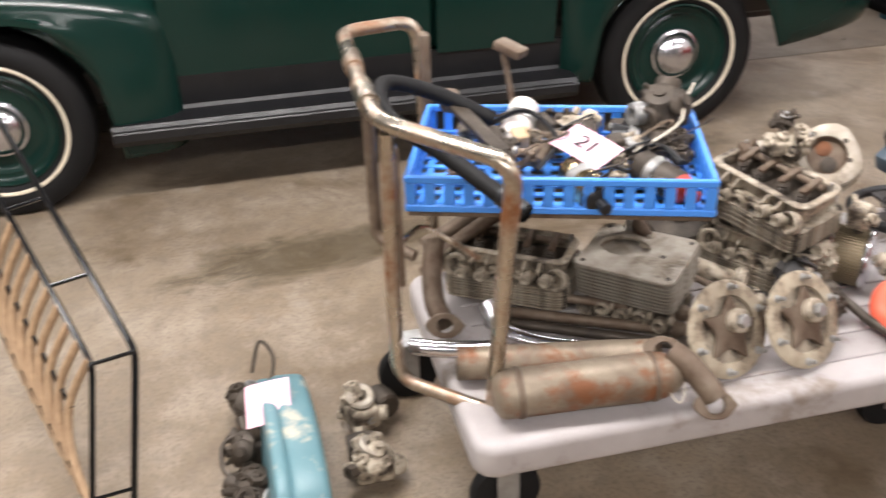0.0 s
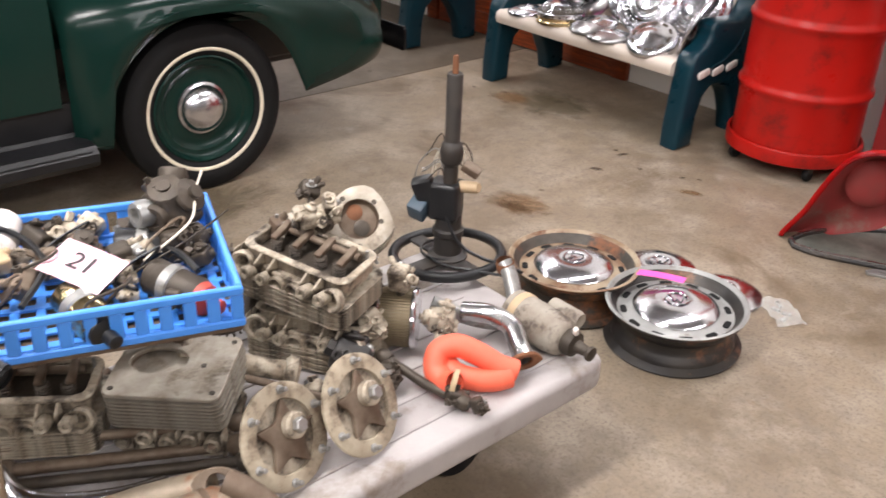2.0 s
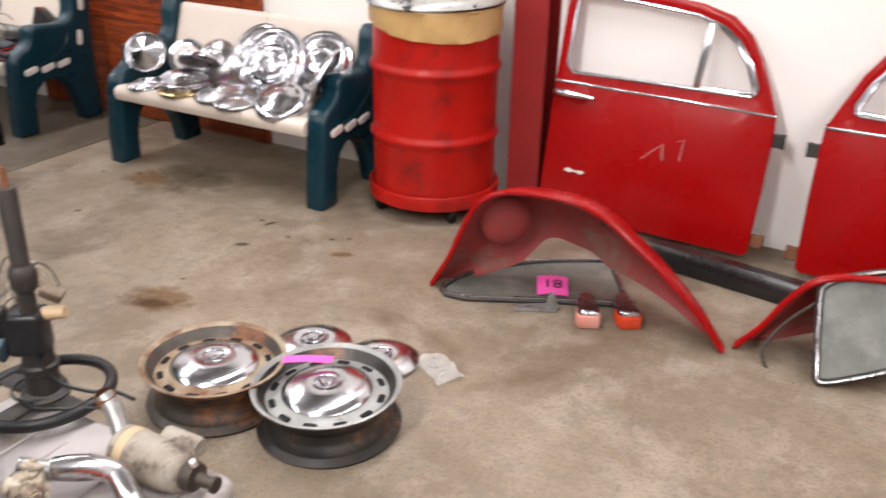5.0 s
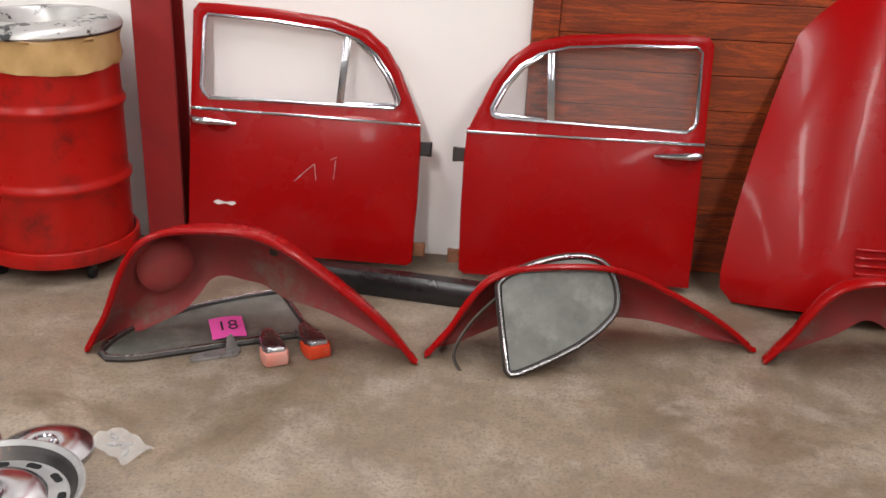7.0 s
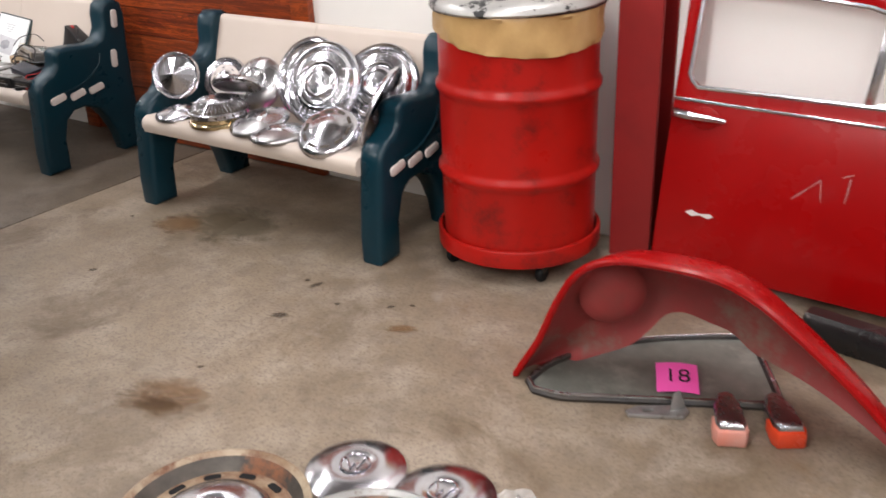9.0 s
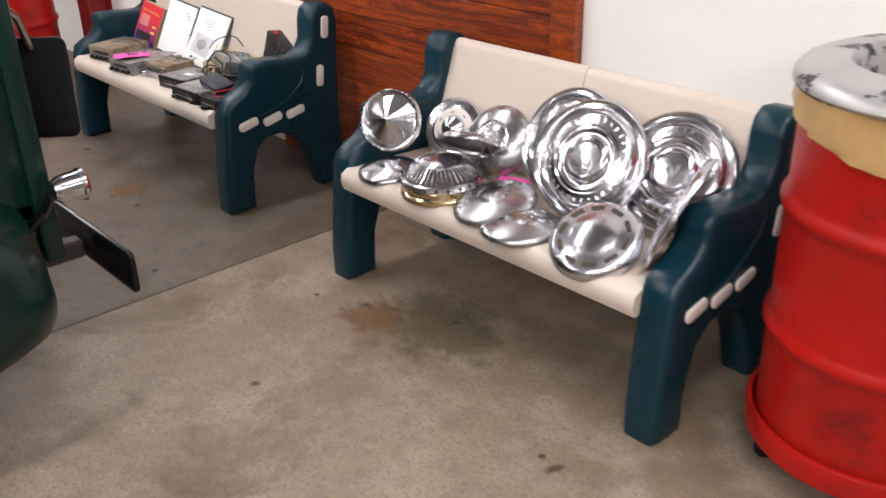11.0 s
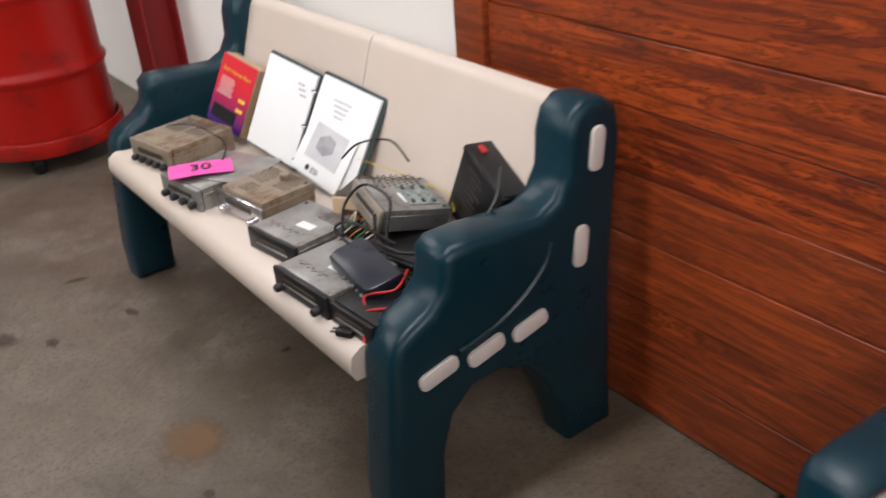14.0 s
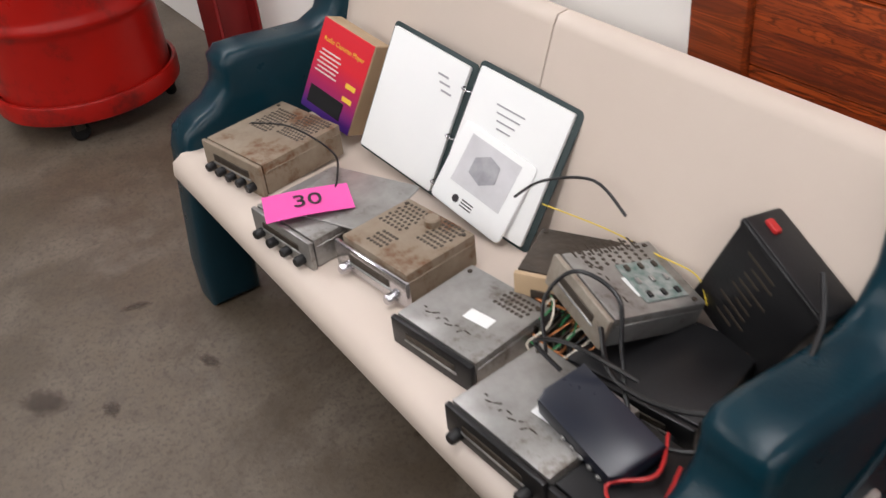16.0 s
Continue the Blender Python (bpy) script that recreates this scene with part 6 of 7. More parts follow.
# air filter with carburettor
af = thing("air_filter", "round mesh air filter with bright metal rings", "air filter", frame_of((0.885, -3.055, DZ + 0.075), (0.72, 0.69, 0), (0, 0, 1)))
R90 = pose(0, 0, 0, 0, 90, 0)
part("mesh", moved(lathe([(0.066, -0.04), (0.066, 0.04)], 60), R90), MESH, af)
pl = mesh_of("pleat", box(0.078, 0.003, 0.004, 0.0, 1), MESH)
for k in range(60):
    o = new("pleat", pl)
    a = 2 * math.pi * k / 60
    o.parent, o.matrix_local = af, pose(0, 0.0675 * math.cos(a), 0.0675 * math.sin(a), 360 * k / 60 + 90, 0, 0)
for s in (-0.043, 0.043):
    part("ring", moved(lathe([(0, -0.007), (0.07, -0.007), (0.074, -0.003), (0.074, 0.003), (0.07, 0.007), (0, 0.007)], 48), pose(s, 0, 0, 0, 90, 0)), CHROME, af, "bright end ring")
lump("carburettor", "dusty carburettor beside the air filter", "carburettor", frame_of((0.965, -2.985, DZ + 0.08), (0.72, 0.69, 0), (0, 0, 1)), CAST_ALU, rng, 16, 0.042)
# starter motor
sm = thing("starter_motor", "dusty starter motor lying on the cart's corner", "starter motor", frame_of((1.0, -2.785, DZ + 0.054), (0.90, 0.05, -0.03), (-0.3, 0.9, 0)))
STARTER = surf("dusty_starter", (0.36, 0.33, 0.28), (0.20, 0.16, 0.125), 12, (0.6, 0.8), 0.1, bump=0.35, wear=(0.07, 0.05, 0.04), wear_at=(0.54, 0.66), wscale=15)
part("can", moved(lathe([(0, 0), (0.046, 0.0), (0.052, 0.006), (0.052, 0.13), (0.049, 0.135), (0.049, 0.15), (0.044, 0.165), (0.030, 0.175), (0, 0.175)], 32), R90), STARTER, sm)
part("nose", moved(lathe([(0.030, 0.17), (0.034, 0.18), (0.030, 0.20), (0.016, 0.205), (0.012, 0.235), (0.018, 0.24), (0.018, 0.248), (0, 0.25)], 20), R90), OILY, sm)
part("solenoid", moved(lathe([(0, 0.08), (0.020, 0.08), (0.022, 0.085), (0.022, 0.16), (0.018, 0.17), (0, 0.17)], 18), pose(0, 0.05, 0.03, 0, 90, 0)), STARTER, sm)
part("lever", box(0.012, 0.012, 0.06, 0.003), SLOT_WHITE, sm, "", pose(0.195, 0.0, 0.03, 30, 20, 0))
part("band", moved(lathe([(0.0525, 0.02), (0.054, 0.022), (0.054, 0.04), (0.0525, 0.042)], 30), R90), CARTON, sm)
# steering column on its wheel
sw = thing("steering_column", "black steering column standing on its wheel", "steering column", pose(0.655, -2.70, DZ))
part("wheel_rim", tube([(0.15 * math.cos(2 * math.pi * i / 44), 0.15 * math.sin(2 * math.pi * i / 44), 0.03 + 0.01 * math.cos(2 * math.pi * i / 44)) for i in range(44)], 0.0145, 10, True), BLACK_PLASTIC, sw, "black steering wheel rim")
part("spoke", joined(box(0.28, 0.05, 0.010, 0.004, 2, (0, 0, 0.02)), box(0.05, 0.15, 0.010, 0.004, 2, (0, -0.075, 0.02))), DARK_STEEL, sw, "dark steering wheel spokes")
part("horn_ring", tube([(0.06 * math.cos(2 * math.pi * i / 30) - 0.02, 0.06 * math.sin(2 * math.pi * i / 30), 0.034) for i in range(30)], 0.004, 6, True), BLACK_PLASTIC, sw)
part("hub", lathe([(0, 0.02), (0.055, 0.02), (0.055, 0.03), (0.040, 0.04), (0.038, 0.09), (0.043, 0.095), (0.043, 0.11), (0.036, 0.115), (0.036, 0.155)], 24), DARK_STEEL, sw)
part("switch_housing", box(0.085, 0.075, 0.11, 0.014, 3), BLACK_PLASTIC, sw, "black switch housing", pose(-0.008, -0.006, 0.195, 0, 0, 30))
part("switch_block", box(0.06, 0.045, 0.085, 0.010, 2), BLACK_PLASTIC, sw, "", pose(-0.045, -0.045, 0.215, 12, -20, 40))
part("switch_block", box(0.05, 0.05, 0.06, 0.008, 2), surf("blue_grey_plastic", (0.05, 0.08, 0.11), scale=6), sw, "blue-grey switch block", pose(-0.055, -0.06, 0.165, 30, 10, 20))
part("collar_bracket", box(0.05, 0.035, 0.022, 0.004, 2), RUSTY_STEEL, sw, "", pose(0.055, 0.025, 0.295, 10, 25, 30))
part("column", lathe([(0.019, 0.15), (0.019, 0.30), (0.024, 0.305), (0.029, 0.315), (0.031, 0.34), (0.027, 0.36), (0.022, 0.365), (0.020, 0.37), (0.021, 0.545), (0.018, 0.55), (0, 0.55)], 22), DARK_STEEL, sw, "black painted column tube", pose(0, 0, 0, 1.0, 1.5, 0))
part("shaft", lathe([(0.008, 0.54), (0.008, 0.59), (0.006, 0.596), (0, 0.597)], 12), RUST, sw, "rusty splined shaft end", pose(0, 0, 0, 1.0, 1.5, 0))
part("ignition_lock", moved(lathe([(0, 0), (0.016, 0), (0.016, 0.05), (0.012, 0.056), (0, 0.056)], 14), pose(0.02, 0.02, 0.235, 0, 80, 20)), CARTON, sw, "tan ignition lock")
part("stalk", tube(smooth_path([(-0.03, -0.02, 0.20), (-0.06, -0.05, 0.17), (-0.065, -0.055, 0.14)]), 0.016, 8), GREY_DECK, sw)
wr = random.Random(9)
for k in range(18):
    a = wr.uniform(1.8, 4.6)
    h = wr.uniform(0.04, 0.16)
    d = wr.uniform(0.04, 0.10)
    pts = [(-0.005, -0.01, 0.22), (0.4 * d * math.cos(a), 0.4 * d * math.sin(a), 0.24 + h), (d * math.cos(a), d * math.sin(a), 0.22 + h * 0.8), (1.2 * d * math.cos(a), 1.2 * d * math.sin(a), 0.21 + h * wr.uniform(0.1, 0.9))]
    part("wire", tube(smooth_path(pts, 5), 0.0018, 5), (WIRE_WHITE, OILY, WIRE_WHITE, STEEL)[k % 4], sw)
part("cable", tube(smooth_path([(0.0, -0.03, 0.20), (0.06, -0.02, 0.10), (0.12, 0.02, 0.06), (0.17, 0.06, 0.05), (0.24, 0.05, 0.06)]), 0.005, 6), BLACK_PLASTIC, sw, "black cable")
part("cable", tube(smooth_path([(-0.02, -0.05, 0.03), (0.06, -0.07, 0.045), (0.16, -0.02, 0.05), (0.22, 0.0, 0.06)]), 0.004, 6), BLACK_PLASTIC, sw, "black cable")
price = thing("wire", "thin white string tied to the exhaust elbow", "string")
part("strand", tube(smooth_path([(1.17, -3.66, DZ + 0.10), (1.215, -3.68, DZ + 0.06), (1.235, -3.66, DZ + 0.03), (1.21, -3.64, DZ + 0.05), (1.18, -3.65, DZ + 0.09)]), 0.0015, 5), WIRE_WHITE, price)


# ---- intake with carburettors on the floor ----
ik = thing("air_cleaner", "faded teal oval air cleaner standing on the floor", "air cleaner", frame_of((0.90, -4.415, 0.115), (1, 0.04, 0), (0, 0.12, 1)))
ov = [(p.x, p.y) for p in smooth_path([(-0.25, -0.02, 0), (-0.22, 0.06, 0), (-0.10, 0.10, 0), (0.08, 0.105, 0), (0.22, 0.07, 0), (0.26, -0.02, 0), (0.22, -0.08, 0), (0, -0.105, 0), (-0.2, -0.085, 0), (-0.25, -0.02, 0)], 4)][:-1]
part("case", slab(ov, 0.085, 0.020, 3), TEAL, ik, "", pose(0, 0, -0.045), 60)
part("base", slab([(x * 0.97, y * 0.97) for x, y in ov], 0.035, 0.01, 2), TEAL, ik, "chipped pale base", pose(0, 0, 0.035), 60)
for x in (-0.12, 0.1):
    part("clip", box(0.03, 0.05, 0.01, 0.003), RUSTY_STEEL, ik, "", pose(x, 0.01, -0.048))
price_tag(facing((0.835, -4.462, 0.219), (0.42, -0.25, 0.85), (-1, 0.1, 0.3)), "", 0.105, 0.105, PALE_PINK, 0.003, "pale pink sale card on the air cleaner")
for y0, s in ((-4.50, -1), (-4.265, 1)):
    for k, x0 in enumerate((0.62, 0.79, 0.95) if s < 0 else (0.735, 0.925)):
        c = lump("carburettor", "greasy twin carburettor body on the floor", "carburettor", pose(x0, y0 + 0.02 * s, 0.062, 0, 0, 70 * k + 20), OILY if s < 0 else CAST_ALU, rng, 16, 0.06, "carburettors on the floor")
        if s > 0:
            part("throat", lathe([(0.016, 0), (0.034, 0.0), (0.036, 0.012), (0.030, 0.016), (0.018, 0.014), (0.016, -0.02), (0, -0.02)], 20), PALE_ALU, c, "pale open throat", pose(0, 0, 0.045, 0, 25, 0))
            part("bowl", lathe([(0, -0.04), (0.032, -0.04), (0.036, -0.02), (0.036, 0.02), (0.030, 0.026), (0, 0.028)], 20), OILY, c, "", pose(-0.01 if k else 0.0, 0.065, 0.0, 0, 90, 0))
lk = thing("linkage", "greasy throttle linkage wires by the air cleaner", "linkage")
part("wire", tube(smooth_path([(0.55, -4.50, 0.10), (0.50, -4.47, 0.16), (0.54, -4.44, 0.13), (0.60, -4.46, 0.08)]), 0.005, 6), OILY, lk)
part("wire", tube(smooth_path([(0.78, -4.53, 0.10), (0.80, -4.58, 0.09), (0.87, -4.58, 0.07), (0.90, -4.53, 0.06)]), 0.006, 6), OILY, lk)


# ---- bent-wood roof rack ----
rack = thing("roof_rack", "black steel roof rack with bent wooden slats", "roof rack")
B, C, A = Vector((0.756, -4.73, 0.36)), Vector((0.394, -4.904, 0.55)), Vector((0.853, -4.794, 0.012))
e1, e2 = (C - B).normalized(), (A - B)
inn = Vector((-0.02, -0.10, -0.03))
far = B + e1 * 1.1
part("outer_rail", tube(corners([far, B, A + e2 * 0.0], 0.03), 0.008, 8), BLACK_PAINT, rack, "black steel rail")
part("inner_rail", tube(corners([far + inn, B + inn, A + inn], 0.03), 0.007, 8), BLACK_PAINT, rack, "black steel rail")
for p in (B, B + e1 * 0.24, B + e1 * 0.5, A + e2 * -0.1):
    part("tie", tube([p, p + inn], 0.005, 6), BLACK_PAINT, rack)
for k in range(9):
    s0 = B + inn + e1 * (0.015 + 0.055 * k)
    s1 = s0 + e2 * 0.97 + e1 * -0.02
    bow = Vector((-0.05, -0.05, 0.0))
    part("slat", tube(smooth_path([s0, s0 * 0.66 + s1 * 0.34 + bow, s0 * 0.33 + s1 * 0.67 + bow, s1], 5), 0.010, 8), TAN_WOOD, rack, "pale bent wooden slat")
for f in (0.35, 0.75):
    part("cross_wire", tube([B + inn + e2 * f + Vector((-0.05, -0.05, 0)), B + inn + e2 * f + e1 * 0.55 + Vector((-0.05, -0.05, 0))], 0.005, 6), BLACK_PAINT, rack)


# ---- hubcaps on the second bench ----
def hubcap(m, r, style, label, group="hubcaps on the bench", material=None):
    h = thing("hubcap", label, "hubcap", m, group)
    M = material or CHROME
    if style == "cone":
        part("rim", lathe([(r, 0), (r * 1.0, 0.010), (r * 0.95, 0.020), (r * 0.88, 0.018), (r * 0.86, 0.010)], 56), M, h)
        part("cone", lathe([(r * 0.86, 0.010), (r * 0.80, 0.012), (r * 0.4, 0.034), (0, 0.052)], 16), M, h, "faceted chrome cone", None, 8)
        for k in range(36):
            part("bead", lathe([(0, 0), (r * 0.05, 0), (r * 0.035, 0.005), (0, 0.006)], 8), M, h, "", pose(r * 0.955 * math.cos(k * math.pi / 18), r * 0.955 * math.sin(k * math.pi / 18), 0.018))
    elif style == "dog":
        part("dish", lathe([(r, 0), (r * 1.0, 0.012), (r * 0.93, 0.022), (r * 0.74, 0.016), (r * 0.66, 0.020)], 56), M, h)
        part("ring", lathe([(r * 0.66, 0.0195), (r * 0.6, 0.022), (r * 0.42, 0.022), (r * 0.38, 0.018)], 48), SLOT_WHITE, h, "satin lettered ring")
        part("dome", lathe([(r * 0.38, 0.018), (r * 0.34, 0.032), (r * 0.2, 0.042), (0, 0.046)], 40), M, h)
        for k in range(7):
            a = 2 * math.pi * k / 7
            part("mark", box(0.012, 0.003, 0.001, 0), INK, h, "", pose(r * 0.51 * math.cos(a), r * 0.51 * math.sin(a), 0.0226, 0, 0, math.degrees(a) + 90))
    elif style == "baby":
        part("dish", lathe([(r, 0), (r, 0.008), (r * 0.96, 0.016), (r * 0.75, 0.034), (r * 0.52, 0.042), (r * 0.48, 0.037), (r * 0.42, 0.036), (r * 0.36, 0.041), (r * 0.14, 0.044), (0, 0.044)], 56), M, h)
        part("emblem", lathe([(r * 0.30, 0.042), (r * 0.29, 0.047), (r * 0.12, 0.046), (0, 0.045)], 6), M, h)
    elif style == "full":
        part("dish", lathe([(r, 0), (r * 1.0, 0.010), (r * 0.97, 0.017), (r * 0.93, 0.012), (r * 0.88, 0.016), (r * 0.85, 0.010), (r * 0.80, 0.020), (r * 0.77, 0.025), (r * 0.745, 0.021), (r * 0.71, 0.026), (r * 0.62, 0.0285), (r * 0.57, 0.031), (r * 0.545, 0.027), (r * 0.50, 0.029), (r * 0.46, 0.024), (r * 0.42, 0.024), (r * 0.37, 0.036), (r * 0.30, 0.040), (r * 0.27, 0.034), (r * 0.16, 0.036), (0, 0.038)], 72), M, h)
        part("emblem", tube([(-r * 0.12, 0.02, 0.037), (-r * 0.05, -0.02, 0.039), (0, 0.0, 0.039), (r * 0.05, -0.02, 0.039), (r * 0.12, 0.02, 0.037)], 0.003, 6), M, h)
        for k in range(32):
            part("bead", box(r * 0.075, 0.004, 0.003, 0.001, 1), M, h, "", pose(r * 0.665 * math.cos(k * math.pi / 16), r * 0.665 * math.sin(k * math.pi / 16), 0.028, 0, 0, 11.25 * k))
        part("valve_hole", lathe([(0.008, 0.0), (0.008, 0.003), (0, 0.003)], 12), OILY, h, "", pose(0, -r * 0.9, 0.0145))
    elif style == "flat":
        part("dish", lathe([(r, 0), (r * 1.0, 0.006), (r * 0.96, 0.014), (r * 0.86, 0.020), (r * 0.55, 0.030), (r * 0.40, 0.034), (r * 0.36, 0.030)], 56), M, h)
        part("dome", lathe([(r * 0.36, 0.030), (r * 0.30, 0.040), (r * 0.12, 0.044), (0, 0.044)], 40), M, h)
    elif style == "slots":
        part("dish", lathe([(r, 0), (r, 0.010), (r * 0.95, 0.022), (r * 0.84, 0.030), (r * 0.60, 0.031), (r * 0.50, 0.038), (r * 0.2, 0.046), (0, 0.047)], 56), M, h)
        for k in range(10):
            a = 36 * k
            part("slot", slab(round_rect(0.036, 0.013, 0.004), 0.002), OILY, h, "black paint in a slot", pose(r * 0.72 * math.cos(radians(a)), r * 0.72 * math.sin(radians(a)), 0.0295, 0, 0, a + 90))
    elif style == "vent":
        part("base", lathe([(r, 0), (r, 0.012), (r * 0.96, 0.018), (r * 0.93, 0.020), (r * 0.95, 0.034), (r * 0.90, 0.040)], 56), BRASSY, h, "yellowed chrome base ring")
        part("band", lathe([(r * 0.955, 0.034), (r * 0.99, 0.040), (r * 0.98, 0.056), (r * 0.93, 0.060)], 56), M, h)
        part("shoulder", lathe([(r * 0.93, 0.060), (r * 0.90, 0.064), (r * 0.52, 0.092), (r * 0.50, 0.090)], 56), OILY, h, "dark ground between the fins")
        fin = mesh_of("fin", box(r * 0.44, 0.0045, 0.005, 0.001, 1), M)
        dot = mesh_of("slot", box(0.004, 0.009, 0.010, 0.001, 1), OILY)
        for k in range(44):
            a = 2 * math.pi * k / 44
            o = new("fin", fin)
            o.parent, o.matrix_local = h, pose(r * 0.72 * math.cos(a), r * 0.72 * math.sin(a), 0.080, 0, 0, math.degrees(a)) @ pose(0, 0, 0, 0, 36, 0)
            if k % 2 == 0:
                o = new("slot", dot)
                o.parent, o.matrix_local = h, pose(r * 0.985 * math.cos(a), r * 0.985 * math.sin(a), 0.048, 0, 0, math.degrees(a))
        part("dome", lathe([(r * 0.55, 0.086), (r * 0.52, 0.096), (r * 0.40, 0.104), (r * 0.2, 0.110), (0, 0.112)], 44), M, h)
    return h


hubcap(facing((-1.120, -0.610, 0.552), (0.45, -0.78, 0.36)), 0.099, "cone", "chrome cone-faced hubcap leaning on the bench arm")
hubcap(facing((-1.035, -0.415, 0.495), (0.30, -0.80, 0.50)), 0.102, "dog", "small chrome hubcap with a lettered ring")
hubcap(facing((-0.825, -0.43, 0.505), (0.10, -0.80, 0.50)), 0.118, "baby", "dull chrome domed hubcap leaning on the backrest", material=DULL_CHROME)
hubcap(facing((-0.55, -0.405, 0.560), (0.05, -0.85, 0.42)), 0.166, "full", "large chrome wheel cover leaning on the backrest")
hubcap(facing((-0.425, -0.475, 0.562), (0.12, -0.85, 0.45)), 0.170, "full", "large ringed chrome wheel cover in front of another")
hubcap(facing((-0.205, -0.395, 0.565), (0.15, -0.82, 0.48)), 0.165, "full", "large chrome wheel cover beside the bench arm")
hubcap(facing((-0.075, -0.555, 0.535), (-0.86, -0.30, 0.40)), 0.160, "flat", "chrome wheel cover leaning on the bench arm")
hubcap(facing((-1.075, -0.665, 0.404), (0.0, -0.08, 1)), 0.100, "flat", "small chrome hubcap lying on the bench")
hubcap(facing((-0.850, -0.645, 0.402), (0.0, -0.03, 1)), 0.126, "vent", "vented chrome hubcap stacked on a yellowed one")
hubcap(facing((-0.805, -0.575, 0.535), (-0.25, 0.50, 0.80)), 0.100, "flat", "chrome hubcap resting tilted on a stack", material=DULL_CHROME)
hubcap(facing((-0.625, -0.645, 0.424), (-0.05, -0.20, 1)), 0.122, "flat", "chrome hubcap lying tilted on another", material=DULL_CHROME)
hubcap(facing((-0.495, -0.675, 0.402), (0.0, -0.02, 1)), 0.116, "flat", "dull chrome hubcap lying on the bench seat", material=DULL_CHROME)
hubcap(facing((-0.245, -0.665, 0.440), (0.10, -0.50, 0.85)), 0.122, "slots", "chrome hubcap with black slots on the bench edge")
price_tag(pose(-0.70, -0.50, 0.424, 8, 0, 20), "29", 0.10, 0.07, None, 0.003, "pink sale card lying among the hubcaps")

# ---- old radios on the first bench ----
SZ = 0.402


def holes_on(parent, z, cx, cy, w, d, nx, ny, material, hr=0.0036):
    hm = mesh_of("vent_hole", lathe([(hr, 0.0), (hr * 0.8, 0.0006), (0, 0.0006)], 8), material)
    for i in range(nx):
        for j in range(ny):
            o = new("vent_hole", hm)
            o.parent, o.matrix_local = parent, pose(cx - w / 2 + w * (i + 0.5 * (j % 2)) / nx, cy - d / 2 + d * j / max(ny - 1, 1), z)


def radio(m, w, d, h, case, face, label, knobs=0, chrome_face=False, slot=True, group="old radios on the bench", vents=()):
    r = thing("car_radio", label, "car radio", m, group)
    part("case", box(w, d, h, 0.003, 2), case, r, "", pose(0, 0, h / 2))
    part("seam", box(w + 0.002, d * 0.96, 0.003, 0.001, 1), case, r, "", pose(0, 0, h * 0.72))
    f = part("face", box(w + (0.02 if chrome_face else 0.004), 0.010, h * (0.8 if chrome_face else 1.04), 0.003, 2), CHROME if chrome_face else face, r, "front panel", pose(0, -d / 2 - 0.007, h * 0.48))
    if slot:
        part("slot", box(w * 0.62, 0.004, h * 0.22, 0.001, 1), OILY, f, "", pose(0, -0.005, h * 0.12))
        part("trim", box(w * 0.66, 0.003, 0.004, 0.001, 1), STEEL, f, "", pose(0, -0.0055, -h * 0.08))
    for k in range(knobs):
        x = -w * 0.36 + w * 0.72 * k / max(knobs - 1, 1)
        part("knob", moved(lathe([(0, 0), (0.009, 0.0), (0.009, 0.014), (0.007, 0.017), (0, 0.017)], 16), pose(x, -0.005, -h * 0.22, 90, 0, 0)), CHROME if chrome_face else BLACK_PLASTIC, f)
    for cx, cy, vw, vd, nx, ny in vents:
        holes_on(r, h, cx, cy, vw, vd, nx, ny, OILY)
    if case is STEEL and knobs < 3:
        part("sticker", box(w * 0.28, d * 0.14, 0.0008, 0, 1), PAPER, r, "pale paper sticker", pose(w * 0.12, -d * 0.05, h + 0.0004, 0, 0, 4))
        for k in range(9):
            part("print_mark", box(0.006 + 0.003 * (k % 3), 0.0022, 0.0006, 0, 1), OILY, r, "", pose(-w * 0.36 + 0.011 * k, -d * 0.26 - 0.006 * (k % 2), h + 0.0003, 0, 0, 20 * (k % 4)))
    for sx in (-1, 1):
        part("screw", lathe([(0.004, 0), (0.004, 0.0015), (0, 0.002)], 8), OILY, r, "", pose(sx * w * 0.43, d * 0.40, h))
    return r


radio(pose(-3.170, -0.592, SZ, 0, 0, 11), 0.185, 0.19, 0.066, DUSTY_STEEL, DUSTY_STEEL, "dusty rusty old car radio with a perforated top", 5, vents=((-0.035, 0.03, 0.06, 0.075, 7, 9), (0.045, 0.045, 0.07, 0.08, 8, 10)))
radio(pose(-2.889, -0.636, SZ, 0, 0, 8), 0.170, 0.165, 0.055, STEEL, STEEL, "silver car radio with black knobs", 4)
cp = thing("cover_plate", "smeared metal cover lying on a radio", "cover", pose(-2.855, -0.595, SZ + 0.0575, 2, 0, 25))
part("plate", slab(round_rect(0.19, 0.15, 0.008), 0.003, 0.001), STEEL, cp)
price_tag(pose(-2.888, -0.664, SZ + 0.066, 0, 2, 70), "30", 0.152, 0.086, None, 0.003, "bright pink numbered sale card on a radio")
RB = radio(pose(-2.695, -0.583, SZ, 0, 0, 7), 0.165, 0.145, 0.062, DUSTY_STEEL, OILY, "brown dusty radio with a chrome face and knobs", 2, True, vents=((-0.04, 0.03, 0.06, 0.06, 6, 7), (0.045, 0.035, 0.05, 0.06, 6, 7), (-0.02, -0.035, 0.04, 0.03, 5, 4)))
part("cap", lathe([(0.014, 0), (0.014, 0.012), (0.011, 0.015), (0, 0.015)], 16), DUSTY_STEEL, RB, "round dusty cap", pose(0.01, 0.045, 0.062))
